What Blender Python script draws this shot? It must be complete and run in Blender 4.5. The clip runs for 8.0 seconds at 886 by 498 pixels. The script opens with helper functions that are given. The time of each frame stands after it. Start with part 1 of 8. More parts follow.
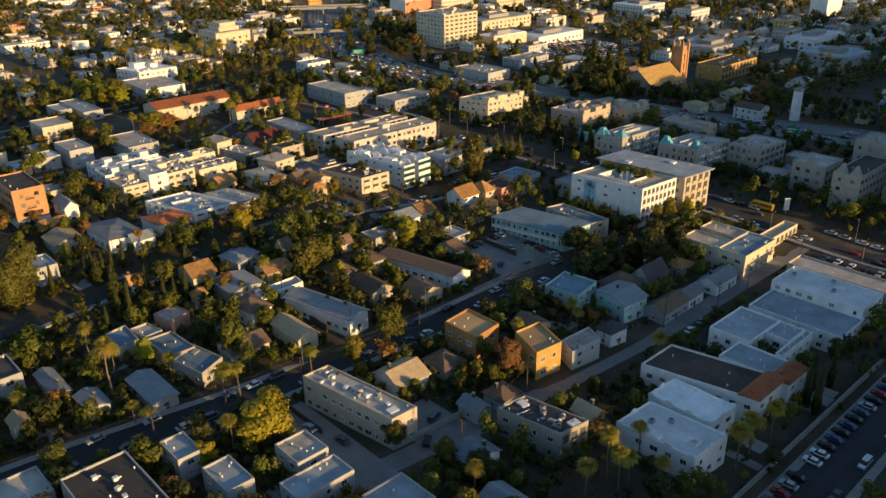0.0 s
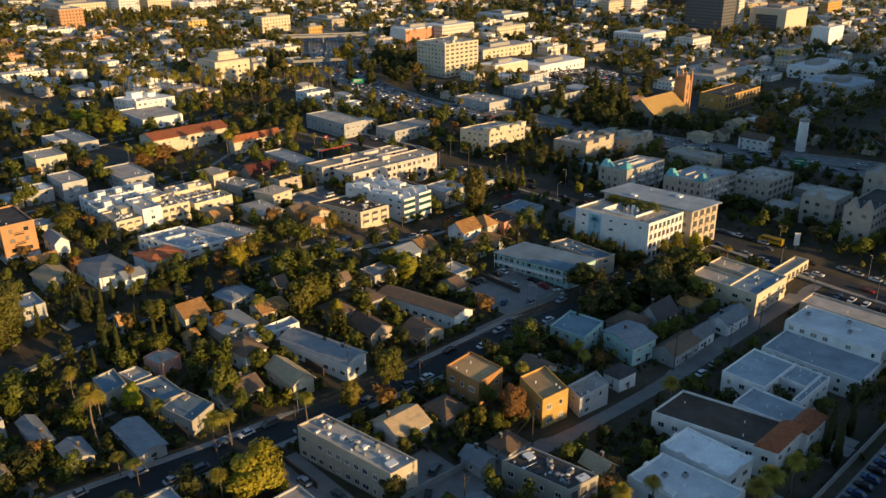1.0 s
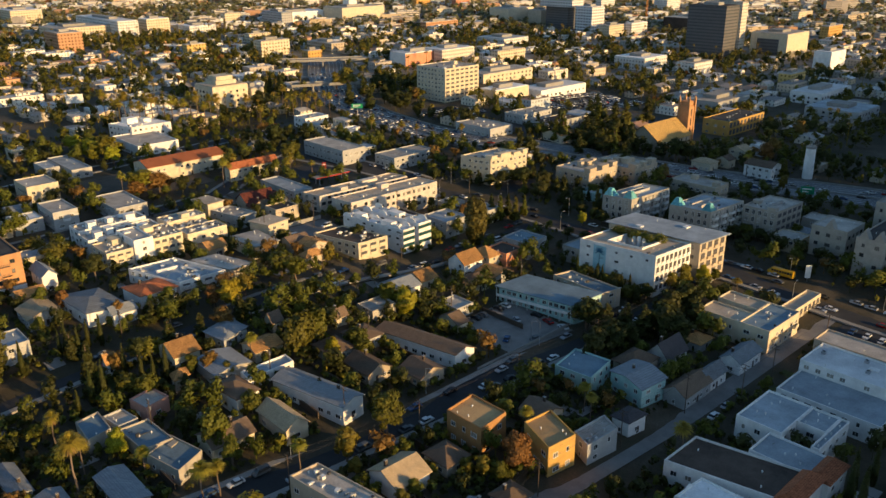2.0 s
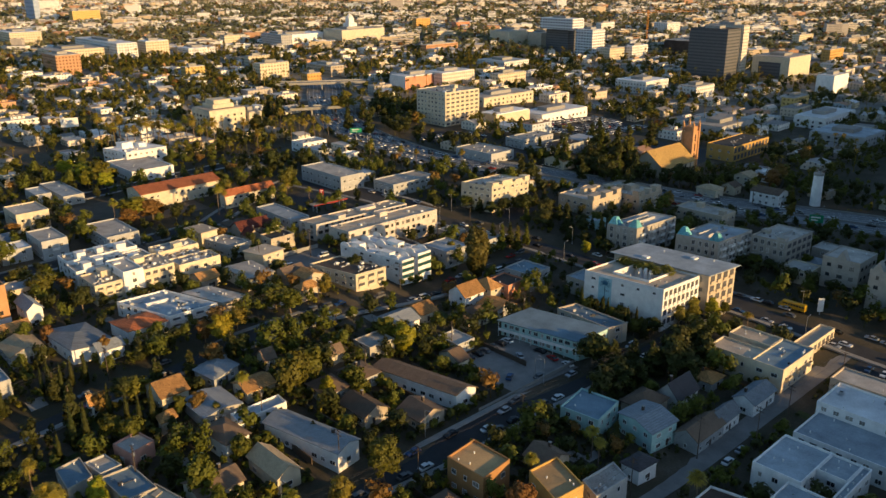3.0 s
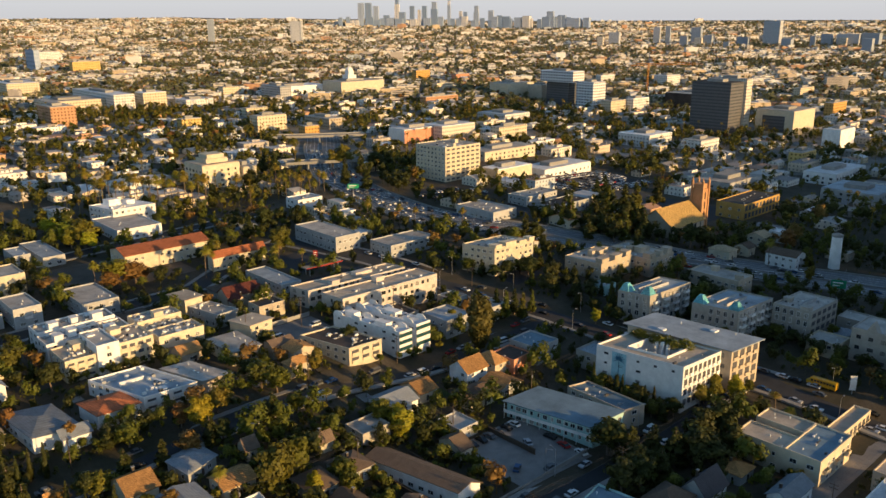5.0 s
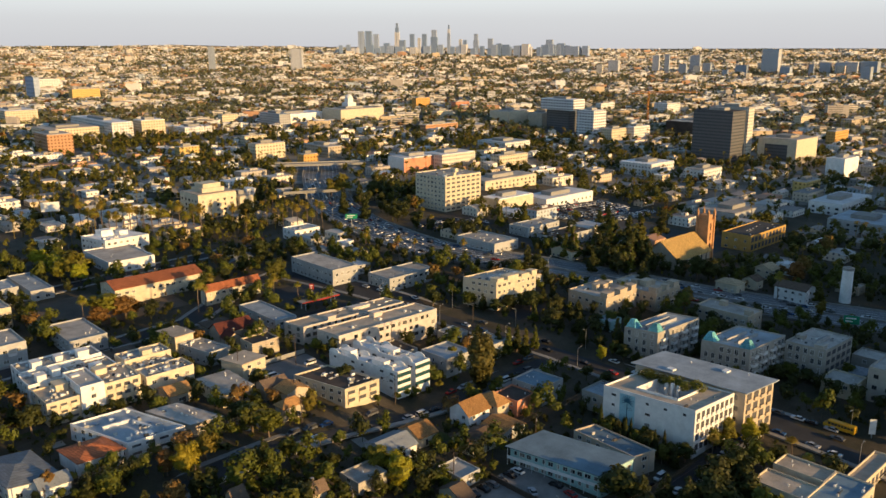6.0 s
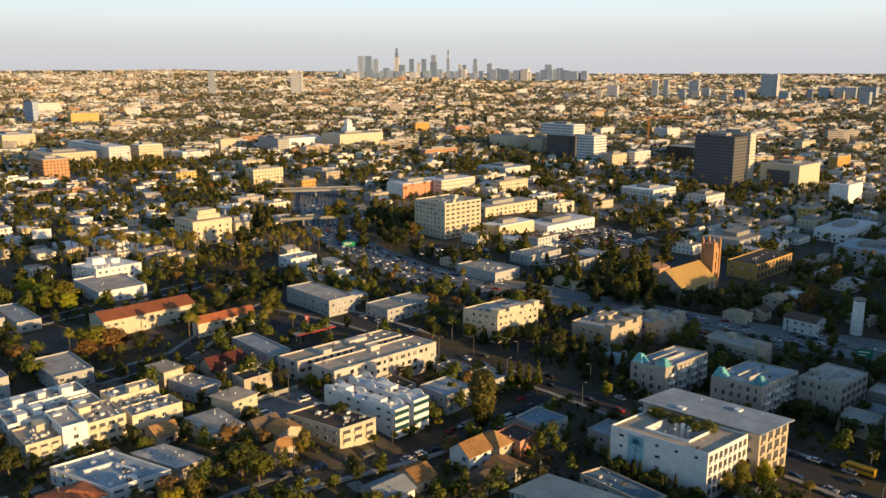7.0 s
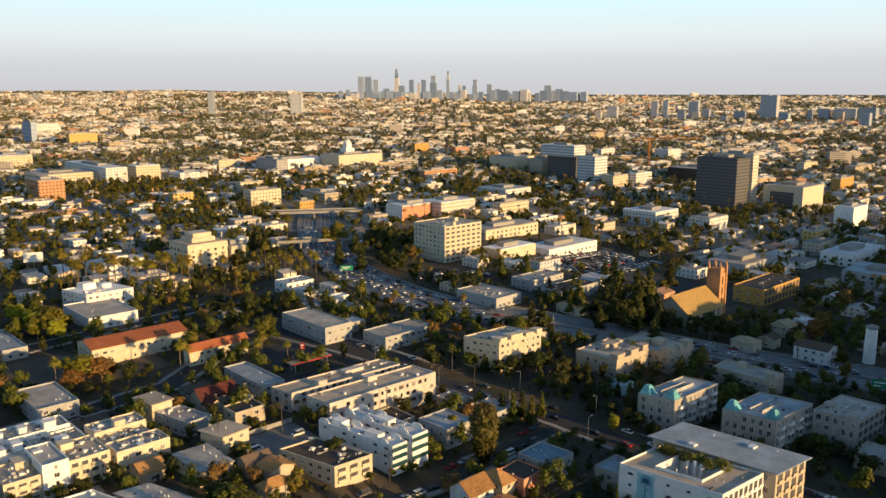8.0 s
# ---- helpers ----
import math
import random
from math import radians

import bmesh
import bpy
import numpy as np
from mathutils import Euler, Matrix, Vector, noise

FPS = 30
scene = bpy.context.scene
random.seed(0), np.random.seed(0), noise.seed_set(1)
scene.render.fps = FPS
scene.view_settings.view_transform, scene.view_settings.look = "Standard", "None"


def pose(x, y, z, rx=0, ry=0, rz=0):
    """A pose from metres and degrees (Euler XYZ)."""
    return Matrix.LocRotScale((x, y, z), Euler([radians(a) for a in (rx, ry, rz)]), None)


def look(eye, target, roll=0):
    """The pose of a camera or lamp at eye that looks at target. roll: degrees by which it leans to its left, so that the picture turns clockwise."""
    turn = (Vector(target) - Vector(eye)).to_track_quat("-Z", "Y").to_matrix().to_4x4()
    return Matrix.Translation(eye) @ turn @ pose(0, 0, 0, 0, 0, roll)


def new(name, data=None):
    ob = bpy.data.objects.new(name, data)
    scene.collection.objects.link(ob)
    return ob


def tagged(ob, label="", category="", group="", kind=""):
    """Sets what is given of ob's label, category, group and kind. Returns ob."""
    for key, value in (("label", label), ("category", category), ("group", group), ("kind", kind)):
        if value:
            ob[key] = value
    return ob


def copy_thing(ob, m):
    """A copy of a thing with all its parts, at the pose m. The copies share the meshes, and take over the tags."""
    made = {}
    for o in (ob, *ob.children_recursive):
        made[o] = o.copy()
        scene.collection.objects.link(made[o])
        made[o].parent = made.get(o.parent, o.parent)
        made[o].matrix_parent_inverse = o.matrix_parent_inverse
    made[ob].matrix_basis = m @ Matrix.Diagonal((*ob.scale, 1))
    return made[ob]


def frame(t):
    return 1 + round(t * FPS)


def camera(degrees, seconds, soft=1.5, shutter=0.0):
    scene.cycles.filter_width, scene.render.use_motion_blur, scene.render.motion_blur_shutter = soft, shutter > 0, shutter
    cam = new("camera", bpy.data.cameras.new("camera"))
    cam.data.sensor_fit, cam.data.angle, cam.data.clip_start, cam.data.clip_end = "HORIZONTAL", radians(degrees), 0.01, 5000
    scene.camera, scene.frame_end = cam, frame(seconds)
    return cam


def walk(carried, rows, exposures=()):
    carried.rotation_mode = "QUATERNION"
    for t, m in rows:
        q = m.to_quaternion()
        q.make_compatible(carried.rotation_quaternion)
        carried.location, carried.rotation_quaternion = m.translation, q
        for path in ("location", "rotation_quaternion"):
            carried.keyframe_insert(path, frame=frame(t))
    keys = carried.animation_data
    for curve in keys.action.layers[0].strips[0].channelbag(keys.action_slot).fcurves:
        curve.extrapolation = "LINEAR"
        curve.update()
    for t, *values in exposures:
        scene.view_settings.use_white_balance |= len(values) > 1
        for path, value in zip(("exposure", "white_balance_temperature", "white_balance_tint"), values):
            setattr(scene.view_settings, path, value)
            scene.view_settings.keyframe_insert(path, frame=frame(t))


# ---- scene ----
cam = camera(57.2, 8.0)
METRES, EYE, TILT, LEAN, TURN = 92.0, 126.8, -10.5, 1.8, -43.7
ROWS = [
    (0.0, 0.0, 0.0, 0.0, 0.32, -13.41, -1.33),
    (0.5, -0.003, 0.0528, 0.0128, 0.32, -12.52, -1.34),
    (1.0, -0.0055, 0.1077, 0.0268, 0.33, -11.68, -1.35),
    (1.5, -0.0079, 0.1651, 0.0407, 0.32, -10.93, -1.37),
    (3.0, -0.0135, 0.3439, 0.0849, 0.3, -8.81, -1.48),
    (3.5, -0.0161, 0.4062, 0.0993, 0.28, -8.08, -1.54),
    (4.0, -0.0185, 0.4703, 0.1136, 0.27, -7.27, -1.57),
    (4.5, -0.0203, 0.535, 0.1275, 0.26, -6.37, -1.59),
    (6.0, -0.0266, 0.7258, 0.169, 0.22, -3.61, -1.69),
    (6.5, -0.0278, 0.7878, 0.1828, 0.2, -2.73, -1.72),
    (7.0, -0.0295, 0.8497, 0.1969, 0.17, -1.96, -1.75),
    (7.5, -0.0309, 0.9122, 0.2101, 0.16, -1.26, -1.78),
    (8.0, -0.0324, 0.9741, 0.2233, 0.14, -0.56, -1.8),
]
walk(cam, [(t, pose(0, 0, EYE, TILT, LEAN, TURN) @ pose(METRES * x, METRES * y, METRES * z, 90 + pitch, roll, yaw)) for t, x, y, z, yaw, pitch, roll in ROWS])

# ---- light: a low western sun and a clear evening sky ----
SUN_AZ, SUN_EL = 167.0, 8.6          # degrees clockwise from +y, and above the horizon
EXPOSURE = 0.46
scene.view_settings.exposure = EXPOSURE
world = bpy.data.worlds.new("evening_sky")
scene.world = world
world.use_nodes = True
wn = world.node_tree.nodes
sky = wn.new("ShaderNodeTexSky")
sky.sky_type, sky.sun_disc = "NISHITA", False
sky.sun_elevation, sky.sun_rotation = radians(SUN_EL), radians(SUN_AZ)
sky.air_density, sky.dust_density, sky.ozone_density = 1.1, 0.7, 2.8
wl = world.node_tree.links.new
wl(sky.outputs[0], wn["Background"].inputs[0])
wn["Background"].inputs[1].default_value = 0.13
# evening haze: a pale band all round the horizon that clears towards the zenith
coord, split = wn.new("ShaderNodeTexCoord"), wn.new("ShaderNodeSeparateXYZ")
wl(coord.outputs["Generated"], split.inputs[0])
tone = wn.new("ShaderNodeValToRGB")
tone.color_ramp.elements[0].position, tone.color_ramp.elements[0].color = 0.0, (0.448, 0.448, 0.465, 1)
tone.color_ramp.elements[1].position, tone.color_ramp.elements[1].color = 0.115, (0.501, 0.716, 0.761, 1)
for pos, col in ((0.03, (0.492, 0.501, 0.510, 1)), (0.06, (0.591, 0.627, 0.627, 1)), (0.09, (0.555, 0.689, 0.716, 1))):
    tone.color_ramp.elements.new(pos).color = col
wl(split.outputs["Z"], tone.inputs[0])
haze, blend = wn.new("ShaderNodeBackground"), wn.new("ShaderNodeMixShader")
wl(tone.outputs[0], haze.inputs[0])
clearing = wn.new("ShaderNodeMapRange")
clearing.interpolation_type = "SMOOTHSTEP"
for socket, value in (("From Min", 0.11), ("From Max", 0.2), ("To Min", 1.0), ("To Max", 0.0)):
    clearing.inputs[socket].default_value = value
wl(split.outputs["Z"], clearing.inputs["Value"])
wl(clearing.outputs[0], blend.inputs[0])
wl(wn["Background"].outputs[0], blend.inputs[1])
wl(haze.outputs[0], blend.inputs[2])
wl(blend.outputs[0], wn["World Output"].inputs["Surface"])
to_sun = Vector((math.sin(radians(SUN_AZ)) * math.cos(radians(SUN_EL)), math.cos(radians(SUN_AZ)) * math.cos(radians(SUN_EL)), math.sin(radians(SUN_EL))))
sun_data = bpy.data.lights.new("sun", "SUN")
sun_data.energy, sun_data.angle, sun_data.color = 4.7, radians(0.6), (1.0, 0.64, 0.27)
sun = new("sun", sun_data)
sun.matrix_world = look(to_sun * 1000, (0, 0, 0))

# ---- materials ----
MATS = {}


def nodes_of(name):
    m = bpy.data.materials.new(name)
    m.use_nodes = True
    nt = m.node_tree
    return m, nt, nt.nodes, nt.nodes["Principled BSDF"]


def surface(name, colour, rough=0.8, scale=0.4, spread=0.25, bump=0.15, fine=6.0, vary=0.12, metal=0.0, island=False, stain=0.0):
    """A weathered surface: broad stains, fine grain, a little relief, and a shift of tone from object to object."""
    m, nt, n, b = nodes_of(name)
    L = nt.links.new
    geo = n.new("ShaderNodeNewGeometry")
    big = n.new("ShaderNodeTexNoise")
    big.inputs["Scale"].default_value, big.inputs["Detail"].default_value, big.inputs["Roughness"].default_value = scale, 5, 0.65
    small = n.new("ShaderNodeTexNoise")
    small.inputs["Scale"].default_value, small.inputs["Detail"].default_value = fine, 3
    L(geo.outputs["Position"], big.inputs["Vector"])
    L(geo.outputs["Position"], small.inputs["Vector"])
    add = n.new("ShaderNodeMath")
    add.operation = "MULTIPLY_ADD"
    L(small.outputs["Fac"], add.inputs[0])
    add.inputs[1].default_value = 0.35
    L(big.outputs["Fac"], add.inputs[2])
    ramp = n.new("ShaderNodeMapRange")
    ramp.inputs["From Min"].default_value, ramp.inputs["From Max"].default_value = 0.4, 0.95
    ramp.inputs["To Min"].default_value, ramp.inputs["To Max"].default_value = 1 - spread, 1 + spread
    L(add.outputs[0], ramp.inputs["Value"])
    info = n.new("ShaderNodeObjectInfo")
    rnd = n.new("ShaderNodeMapRange")
    rnd.inputs["To Min"].default_value, rnd.inputs["To Max"].default_value = 1 - vary, 1 + vary
    L(geo.outputs["Random Per Island"] if island else info.outputs["Random"], rnd.inputs["Value"])
    mul = n.new("ShaderNodeMath")
    mul.operation = "MULTIPLY"
    L(ramp.outputs[0], mul.inputs[0])
    L(rnd.outputs[0], mul.inputs[1])
    hsv = n.new("ShaderNodeHueSaturation")
    hsv.inputs["Color"].default_value = (*colour, 1)
    L(mul.outputs[0], hsv.inputs["Value"])
    L(hsv.outputs[0], b.inputs["Base Color"])
    b.inputs["Roughness"].default_value, b.inputs["Metallic"].default_value = rough, metal
    b.inputs["Specular IOR Level"].default_value = 0.3
    bp = n.new("ShaderNodeBump")
    bp.inputs["Strength"].default_value, bp.inputs["Distance"].default_value = bump, 0.05
    L(small.outputs["Fac"], bp.inputs["Height"])
    L(bp.outputs[0], b.inputs["Normal"])
    MATS[name] = m
    return m


# dark is the tone for the painted shade of the balconies
for key, col in dict(white=(0.8, 0.79, 0.77), cream=(0.62, 0.54, 0.4), tan=(0.5, 0.42, 0.32), beige=(0.4, 0.37, 0.32), grey=(0.42, 0.42, 0.41),
                     yellow=(0.55, 0.34, 0.1), orange=(0.36, 0.19, 0.075), pink=(0.55, 0.3, 0.24), teal=(0.4, 0.6, 0.58), salmon=(0.6, 0.27, 0.16),
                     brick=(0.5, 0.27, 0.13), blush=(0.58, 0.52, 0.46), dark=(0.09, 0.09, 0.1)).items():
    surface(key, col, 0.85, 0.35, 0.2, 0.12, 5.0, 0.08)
for key, col, sp in (("gravel", (0.43, 0.4, 0.36), 0.32), ("dark_roof", (0.07, 0.064, 0.06), 0.35), ("white_roof", (0.78, 0.78, 0.78), 0.2),
                     ("blue_roof", (0.34, 0.39, 0.43), 0.28), ("brown_roof", (0.08, 0.06, 0.048), 0.35), ("tan_roof", (0.48, 0.4, 0.31), 0.25), ("ochre_roof", (0.5, 0.33, 0.16), 0.2), ("slate_roof", (0.17, 0.25, 0.31), 0.25)):
    surface(key, col, 0.9, 0.13, sp * 1.4, 0.3, 2.0, 0.15)


def shingles(name, colour, course, spread=0.3):
    """Roof covering in courses: rows with a small step and pieces of uneven tone."""
    spread = spread if "tile" in name else 0.14
    m, nt, n, b = nodes_of(name)
    L = nt.links.new
    geo = n.new("ShaderNodeNewGeometry")
    sep = n.new("ShaderNodeSeparateXYZ")
    L(geo.outputs["Position"], sep.inputs[0])
    add = n.new("ShaderNodeMath")
    L(sep.outputs["X"], add.inputs[0])
    L(sep.outputs["Y"], add.inputs[1])
    comb = n.new("ShaderNodeCombineXYZ")
    L(add.outputs[0], comb.inputs["X"])
    L(sep.outputs["Z"], comb.inputs["Y"])
    br = n.new("ShaderNodeTexBrick")
    br.inputs["Scale"].default_value, br.inputs["Mortar Size"].default_value = 1.0, 0.02
    br.inputs["Brick Width"].default_value, br.inputs["Row Height"].default_value = course * 1.6, course
    br.inputs["Color1"].default_value = (*[c * (1 - spread) for c in colour], 1)
    br.inputs["Color2"].default_value = (*[c * (1 + spread) for c in colour], 1)
    br.inputs["Mortar"].default_value = (*[c * (0.45 if "tile" in name else 0.72) for c in colour], 1)
    L(comb.outputs[0], br.inputs["Vector"])
    ns = n.new("ShaderNodeTexNoise")
    ns.inputs["Scale"].default_value, ns.inputs["Detail"].default_value = 0.5, 5
    L(geo.outputs["Position"], ns.inputs["Vector"])
    info = n.new("ShaderNodeObjectInfo")
    mr = n.new("ShaderNodeMapRange")
    mr.inputs["To Min"].default_value, mr.inputs["To Max"].default_value = 0.5, 1.05
    L(info.outputs["Random"], mr.inputs["Value"])
    mm = n.new("ShaderNodeMath")
    mm.operation = "MULTIPLY_ADD"
    L(ns.outputs["Fac"], mm.inputs[0])
    mm.inputs[1].default_value = 0.6
    L(mr.outputs[0], mm.inputs[2])
    hsv = n.new("ShaderNodeHueSaturation")
    L(br.outputs["Color"], hsv.inputs["Color"])
    L(mm.outputs[0], hsv.inputs["Value"])
    L(hsv.outputs[0], b.inputs["Base Color"])
    b.inputs["Roughness"].default_value = 0.85
    b.inputs["Specular IOR Level"].default_value = 0.25
    bp = n.new("ShaderNodeBump")
    bp.inputs["Strength"].default_value, bp.inputs["Distance"].default_value = 0.5, 0.04
    L(br.outputs["Fac"], bp.inputs["Height"])
    bp.invert = True
    L(bp.outputs[0], b.inputs["Normal"])
    MATS[name] = m


for key, col, c in (("brown_shingle", (0.17, 0.12, 0.085), 0.18), ("tan_shingle", (0.42, 0.32, 0.2), 0.18), ("blue_shingle", (0.25, 0.275, 0.3), 0.18),
                    ("dark_shingle", (0.07, 0.065, 0.07), 0.18), ("red_tile", (0.4, 0.135, 0.06), 0.22), ("maroon_tile", (0.15, 0.045, 0.033), 0.22), ("orange_tile", (0.45, 0.24, 0.09), 0.2), ("teal_tile", (0.16, 0.46, 0.52), 0.2), ("ochre_tile", (0.62, 0.4, 0.14), 0.2)):
    shingles(key, col, c)


def glass(name, dark=(0.03, 0.035, 0.04), light=(0.4, 0.37, 0.32)):
    """Window panes: glossy and dark, some with pale blinds behind them."""
    m, nt, n, b = nodes_of(name)
    L = nt.links.new
    info = n.new("ShaderNodeObjectInfo")
    mr = n.new("ShaderNodeMapRange")
    mr.inputs["From Min"].default_value, mr.inputs["From Max"].default_value = 0.6, 1.0
    L(info.outputs["Random"], mr.inputs["Value"])
    mix = n.new("ShaderNodeMix")
    mix.data_type = "RGBA"
    mix.inputs["A"].default_value, mix.inputs["B"].default_value = (*dark, 1), (*light, 1)
    L(mr.outputs[0], mix.inputs["Factor"])
    L(mix.outputs["Result"], b.inputs["Base Color"])
    b.inputs["Roughness"].default_value = 0.08
    b.inputs["IOR"].default_value = 1.5
    MATS[name] = m


glass("glass")
glass("car_glass", light=(0.05, 0.05, 0.06))
glass("band_glass", (0.02, 0.06, 0.07), (0.03, 0.08, 0.09))


def foliage(name, colour, hue=0.02, vary=0.28):
    m, nt, n, b = nodes_of(name)
    L = nt.links.new
    geo = n.new("ShaderNodeNewGeometry")
    info = n.new("ShaderNodeObjectInfo")
    a = n.new("ShaderNodeMapRange")
    a.inputs["To Min"].default_value, a.inputs["To Max"].default_value = 1 - vary, 1 + vary
    L(geo.outputs["Random Per Island"], a.inputs["Value"])
    h = n.new("ShaderNodeMapRange")
    h.inputs["To Min"].default_value, h.inputs["To Max"].default_value = 0.5 - hue, 0.5 + hue
    L(info.outputs["Random"], h.inputs["Value"])
    hsv = n.new("ShaderNodeHueSaturation")
    hsv.inputs["Color"].default_value = (*colour, 1)
    L(a.outputs[0], hsv.inputs["Value"])
    L(h.outputs[0], hsv.inputs["Hue"])
    L(hsv.outputs[0], b.inputs["Base Color"])
    b.inputs["Roughness"].default_value = 0.6
    b.inputs["Specular IOR Level"].default_value = 0.25
    tr = n.new("ShaderNodeBsdfTranslucent")
    L(hsv.outputs[0], tr.inputs["Color"])
    mx = n.new("ShaderNodeMixShader")
    mx.inputs[0].default_value = 0.25
    L(b.outputs[0], mx.inputs[1])
    L(tr.outputs[0], mx.inputs[2])
    L(mx.outputs[0], n["Material Output"].inputs["Surface"])
    MATS[name] = m


foliage("leaf_green", (0.118, 0.118, 0.015))
foliage("leaf_olive", (0.185, 0.157, 0.02))
foliage("leaf_yellow", (0.32, 0.29, 0.02))
foliage("leaf_dark", (0.054, 0.06, 0.012))
foliage("leaf_cedar", (0.12, 0.105, 0.022))
foliage("leaf_rust", (0.23, 0.135, 0.034))
foliage("leaf_palm", (0.3, 0.25, 0.035))
surface("lawn", (0.06, 0.075, 0.02), 0.95, 0.5, 0.35, 0.4, 8.0)
# far leaves are paler and greyer: distance haze put into the colour
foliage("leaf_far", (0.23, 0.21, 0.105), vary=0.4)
foliage("leaf_dry", (0.28, 0.19, 0.07))
surface("bark", (0.16, 0.12, 0.09), 0.9, 1.5, 0.35, 0.5, 8.0)
surface("asphalt", (0.042, 0.043, 0.046), 0.85, 0.15, 0.3, 0.2, 4.0)
surface("alley_asphalt", (0.24, 0.225, 0.21), 0.85, 0.12, 0.35, 0.2, 4.0)
surface("freeway_concrete", (0.17, 0.175, 0.18), 0.8, 0.08, 0.22, 0.15, 3.0)
surface("dirt", (0.115, 0.092, 0.07), 0.95, 0.1, 0.35, 0.4, 3.0)
surface("concrete", (0.3, 0.29, 0.27), 0.85, 0.3, 0.22, 0.2, 4.0)
surface("paint_white", (0.75, 0.75, 0.73), 0.5, 1.0, 0.1, 0.05)
surface("metal", (0.42, 0.43, 0.44), 0.4, 1.5, 0.2, 0.1, 6.0, metal=0.7)
surface("dark_metal", (0.06, 0.06, 0.065), 0.5, 1.5, 0.2, 0.1)
surface("wood_pole", (0.1, 0.075, 0.055), 0.9, 2.0, 0.3, 0.4, 10.0)
surface("tyre", (0.02, 0.02, 0.02), 0.9, 3.0, 0.2)
surface("mural_blue", (0.36, 0.62, 0.72), 0.7, 0.25, 0.3, 0.05)
surface("mural_dark", (0.03, 0.12, 0.2), 0.7, 0.6, 0.2, 0.05)
surface("sign_green", (0.02, 0.28, 0.14), 0.5, 1.0, 0.1)
surface("sign_red", (0.3, 0.035, 0.03), 0.5, 1.0, 0.1)
surface("bus_yellow", (0.6, 0.33, 0.02), 0.4, 1.0, 0.1)
surface("crane_orange", (0.6, 0.25, 0.04), 0.5, 1.0, 0.15)
for key, col in dict(car_white=(0.75, 0.75, 0.74), car_silver=(0.42, 0.43, 0.45), car_black=(0.02, 0.02, 0.022), car_grey=(0.13, 0.135, 0.14), car_blue=(0.04, 0.09, 0.2), car_red=(0.35, 0.03, 0.025)).items():
    surface(key, col, 0.25, 1.0, 0.05, 0.0, 4.0, 0.05)


def soil(name, low, mid, high):
    """Ground of yards and drives: dry earth, grass and worn paving in patches."""
    m, nt, n, b = nodes_of(name)
    L = nt.links.new
    geo = n.new("ShaderNodeNewGeometry")
    a = n.new("ShaderNodeTexNoise")
    a.inputs["Scale"].default_value, a.inputs["Detail"].default_value, a.inputs["Roughness"].default_value = 0.045, 8, 0.7
    L(geo.outputs["Position"], a.inputs["Vector"])
    ramp = n.new("ShaderNodeValToRGB")
    r = ramp.color_ramp
    r.elements[0].position, r.elements[0].color = 0.32, (*low, 1)
    r.elements[1].position, r.elements[1].color = 0.72, (*high, 1)
    e = r.elements.new(0.5)
    e.color = (*mid, 1)
    L(a.outputs["Fac"], ramp.inputs[0])
    f = n.new("ShaderNodeTexNoise")
    f.inputs["Scale"].default_value, f.inputs["Detail"].default_value = 1.5, 4
    L(geo.outputs["Position"], f.inputs["Vector"])
    mr = n.new("ShaderNodeMapRange")
    mr.inputs["To Min"].default_value, mr.inputs["To Max"].default_value = 0.5, 1.4
    L(f.outputs["Fac"], mr.inputs["Value"])
    hsv = n.new("ShaderNodeHueSaturation")
    L(ramp.outputs[0], hsv.inputs["Color"])
    L(mr.outputs[0], hsv.inputs["Value"])
    L(hsv.outputs[0], b.inputs["Base Color"])
    b.inputs["Roughness"].default_value = 0.95
    bp = n.new("ShaderNodeBump")
    bp.inputs["Strength"].default_value, bp.inputs["Distance"].default_value = 0.6, 0.15
    L(f.outputs["Fac"], bp.inputs["Height"])
    L(bp.outputs[0], b.inputs["Normal"])
    MATS[name] = m


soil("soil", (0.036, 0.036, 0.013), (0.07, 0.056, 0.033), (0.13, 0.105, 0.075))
# far ground: paler for streets and lots, with haze put into the tone
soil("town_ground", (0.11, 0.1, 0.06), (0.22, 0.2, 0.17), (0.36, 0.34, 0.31))


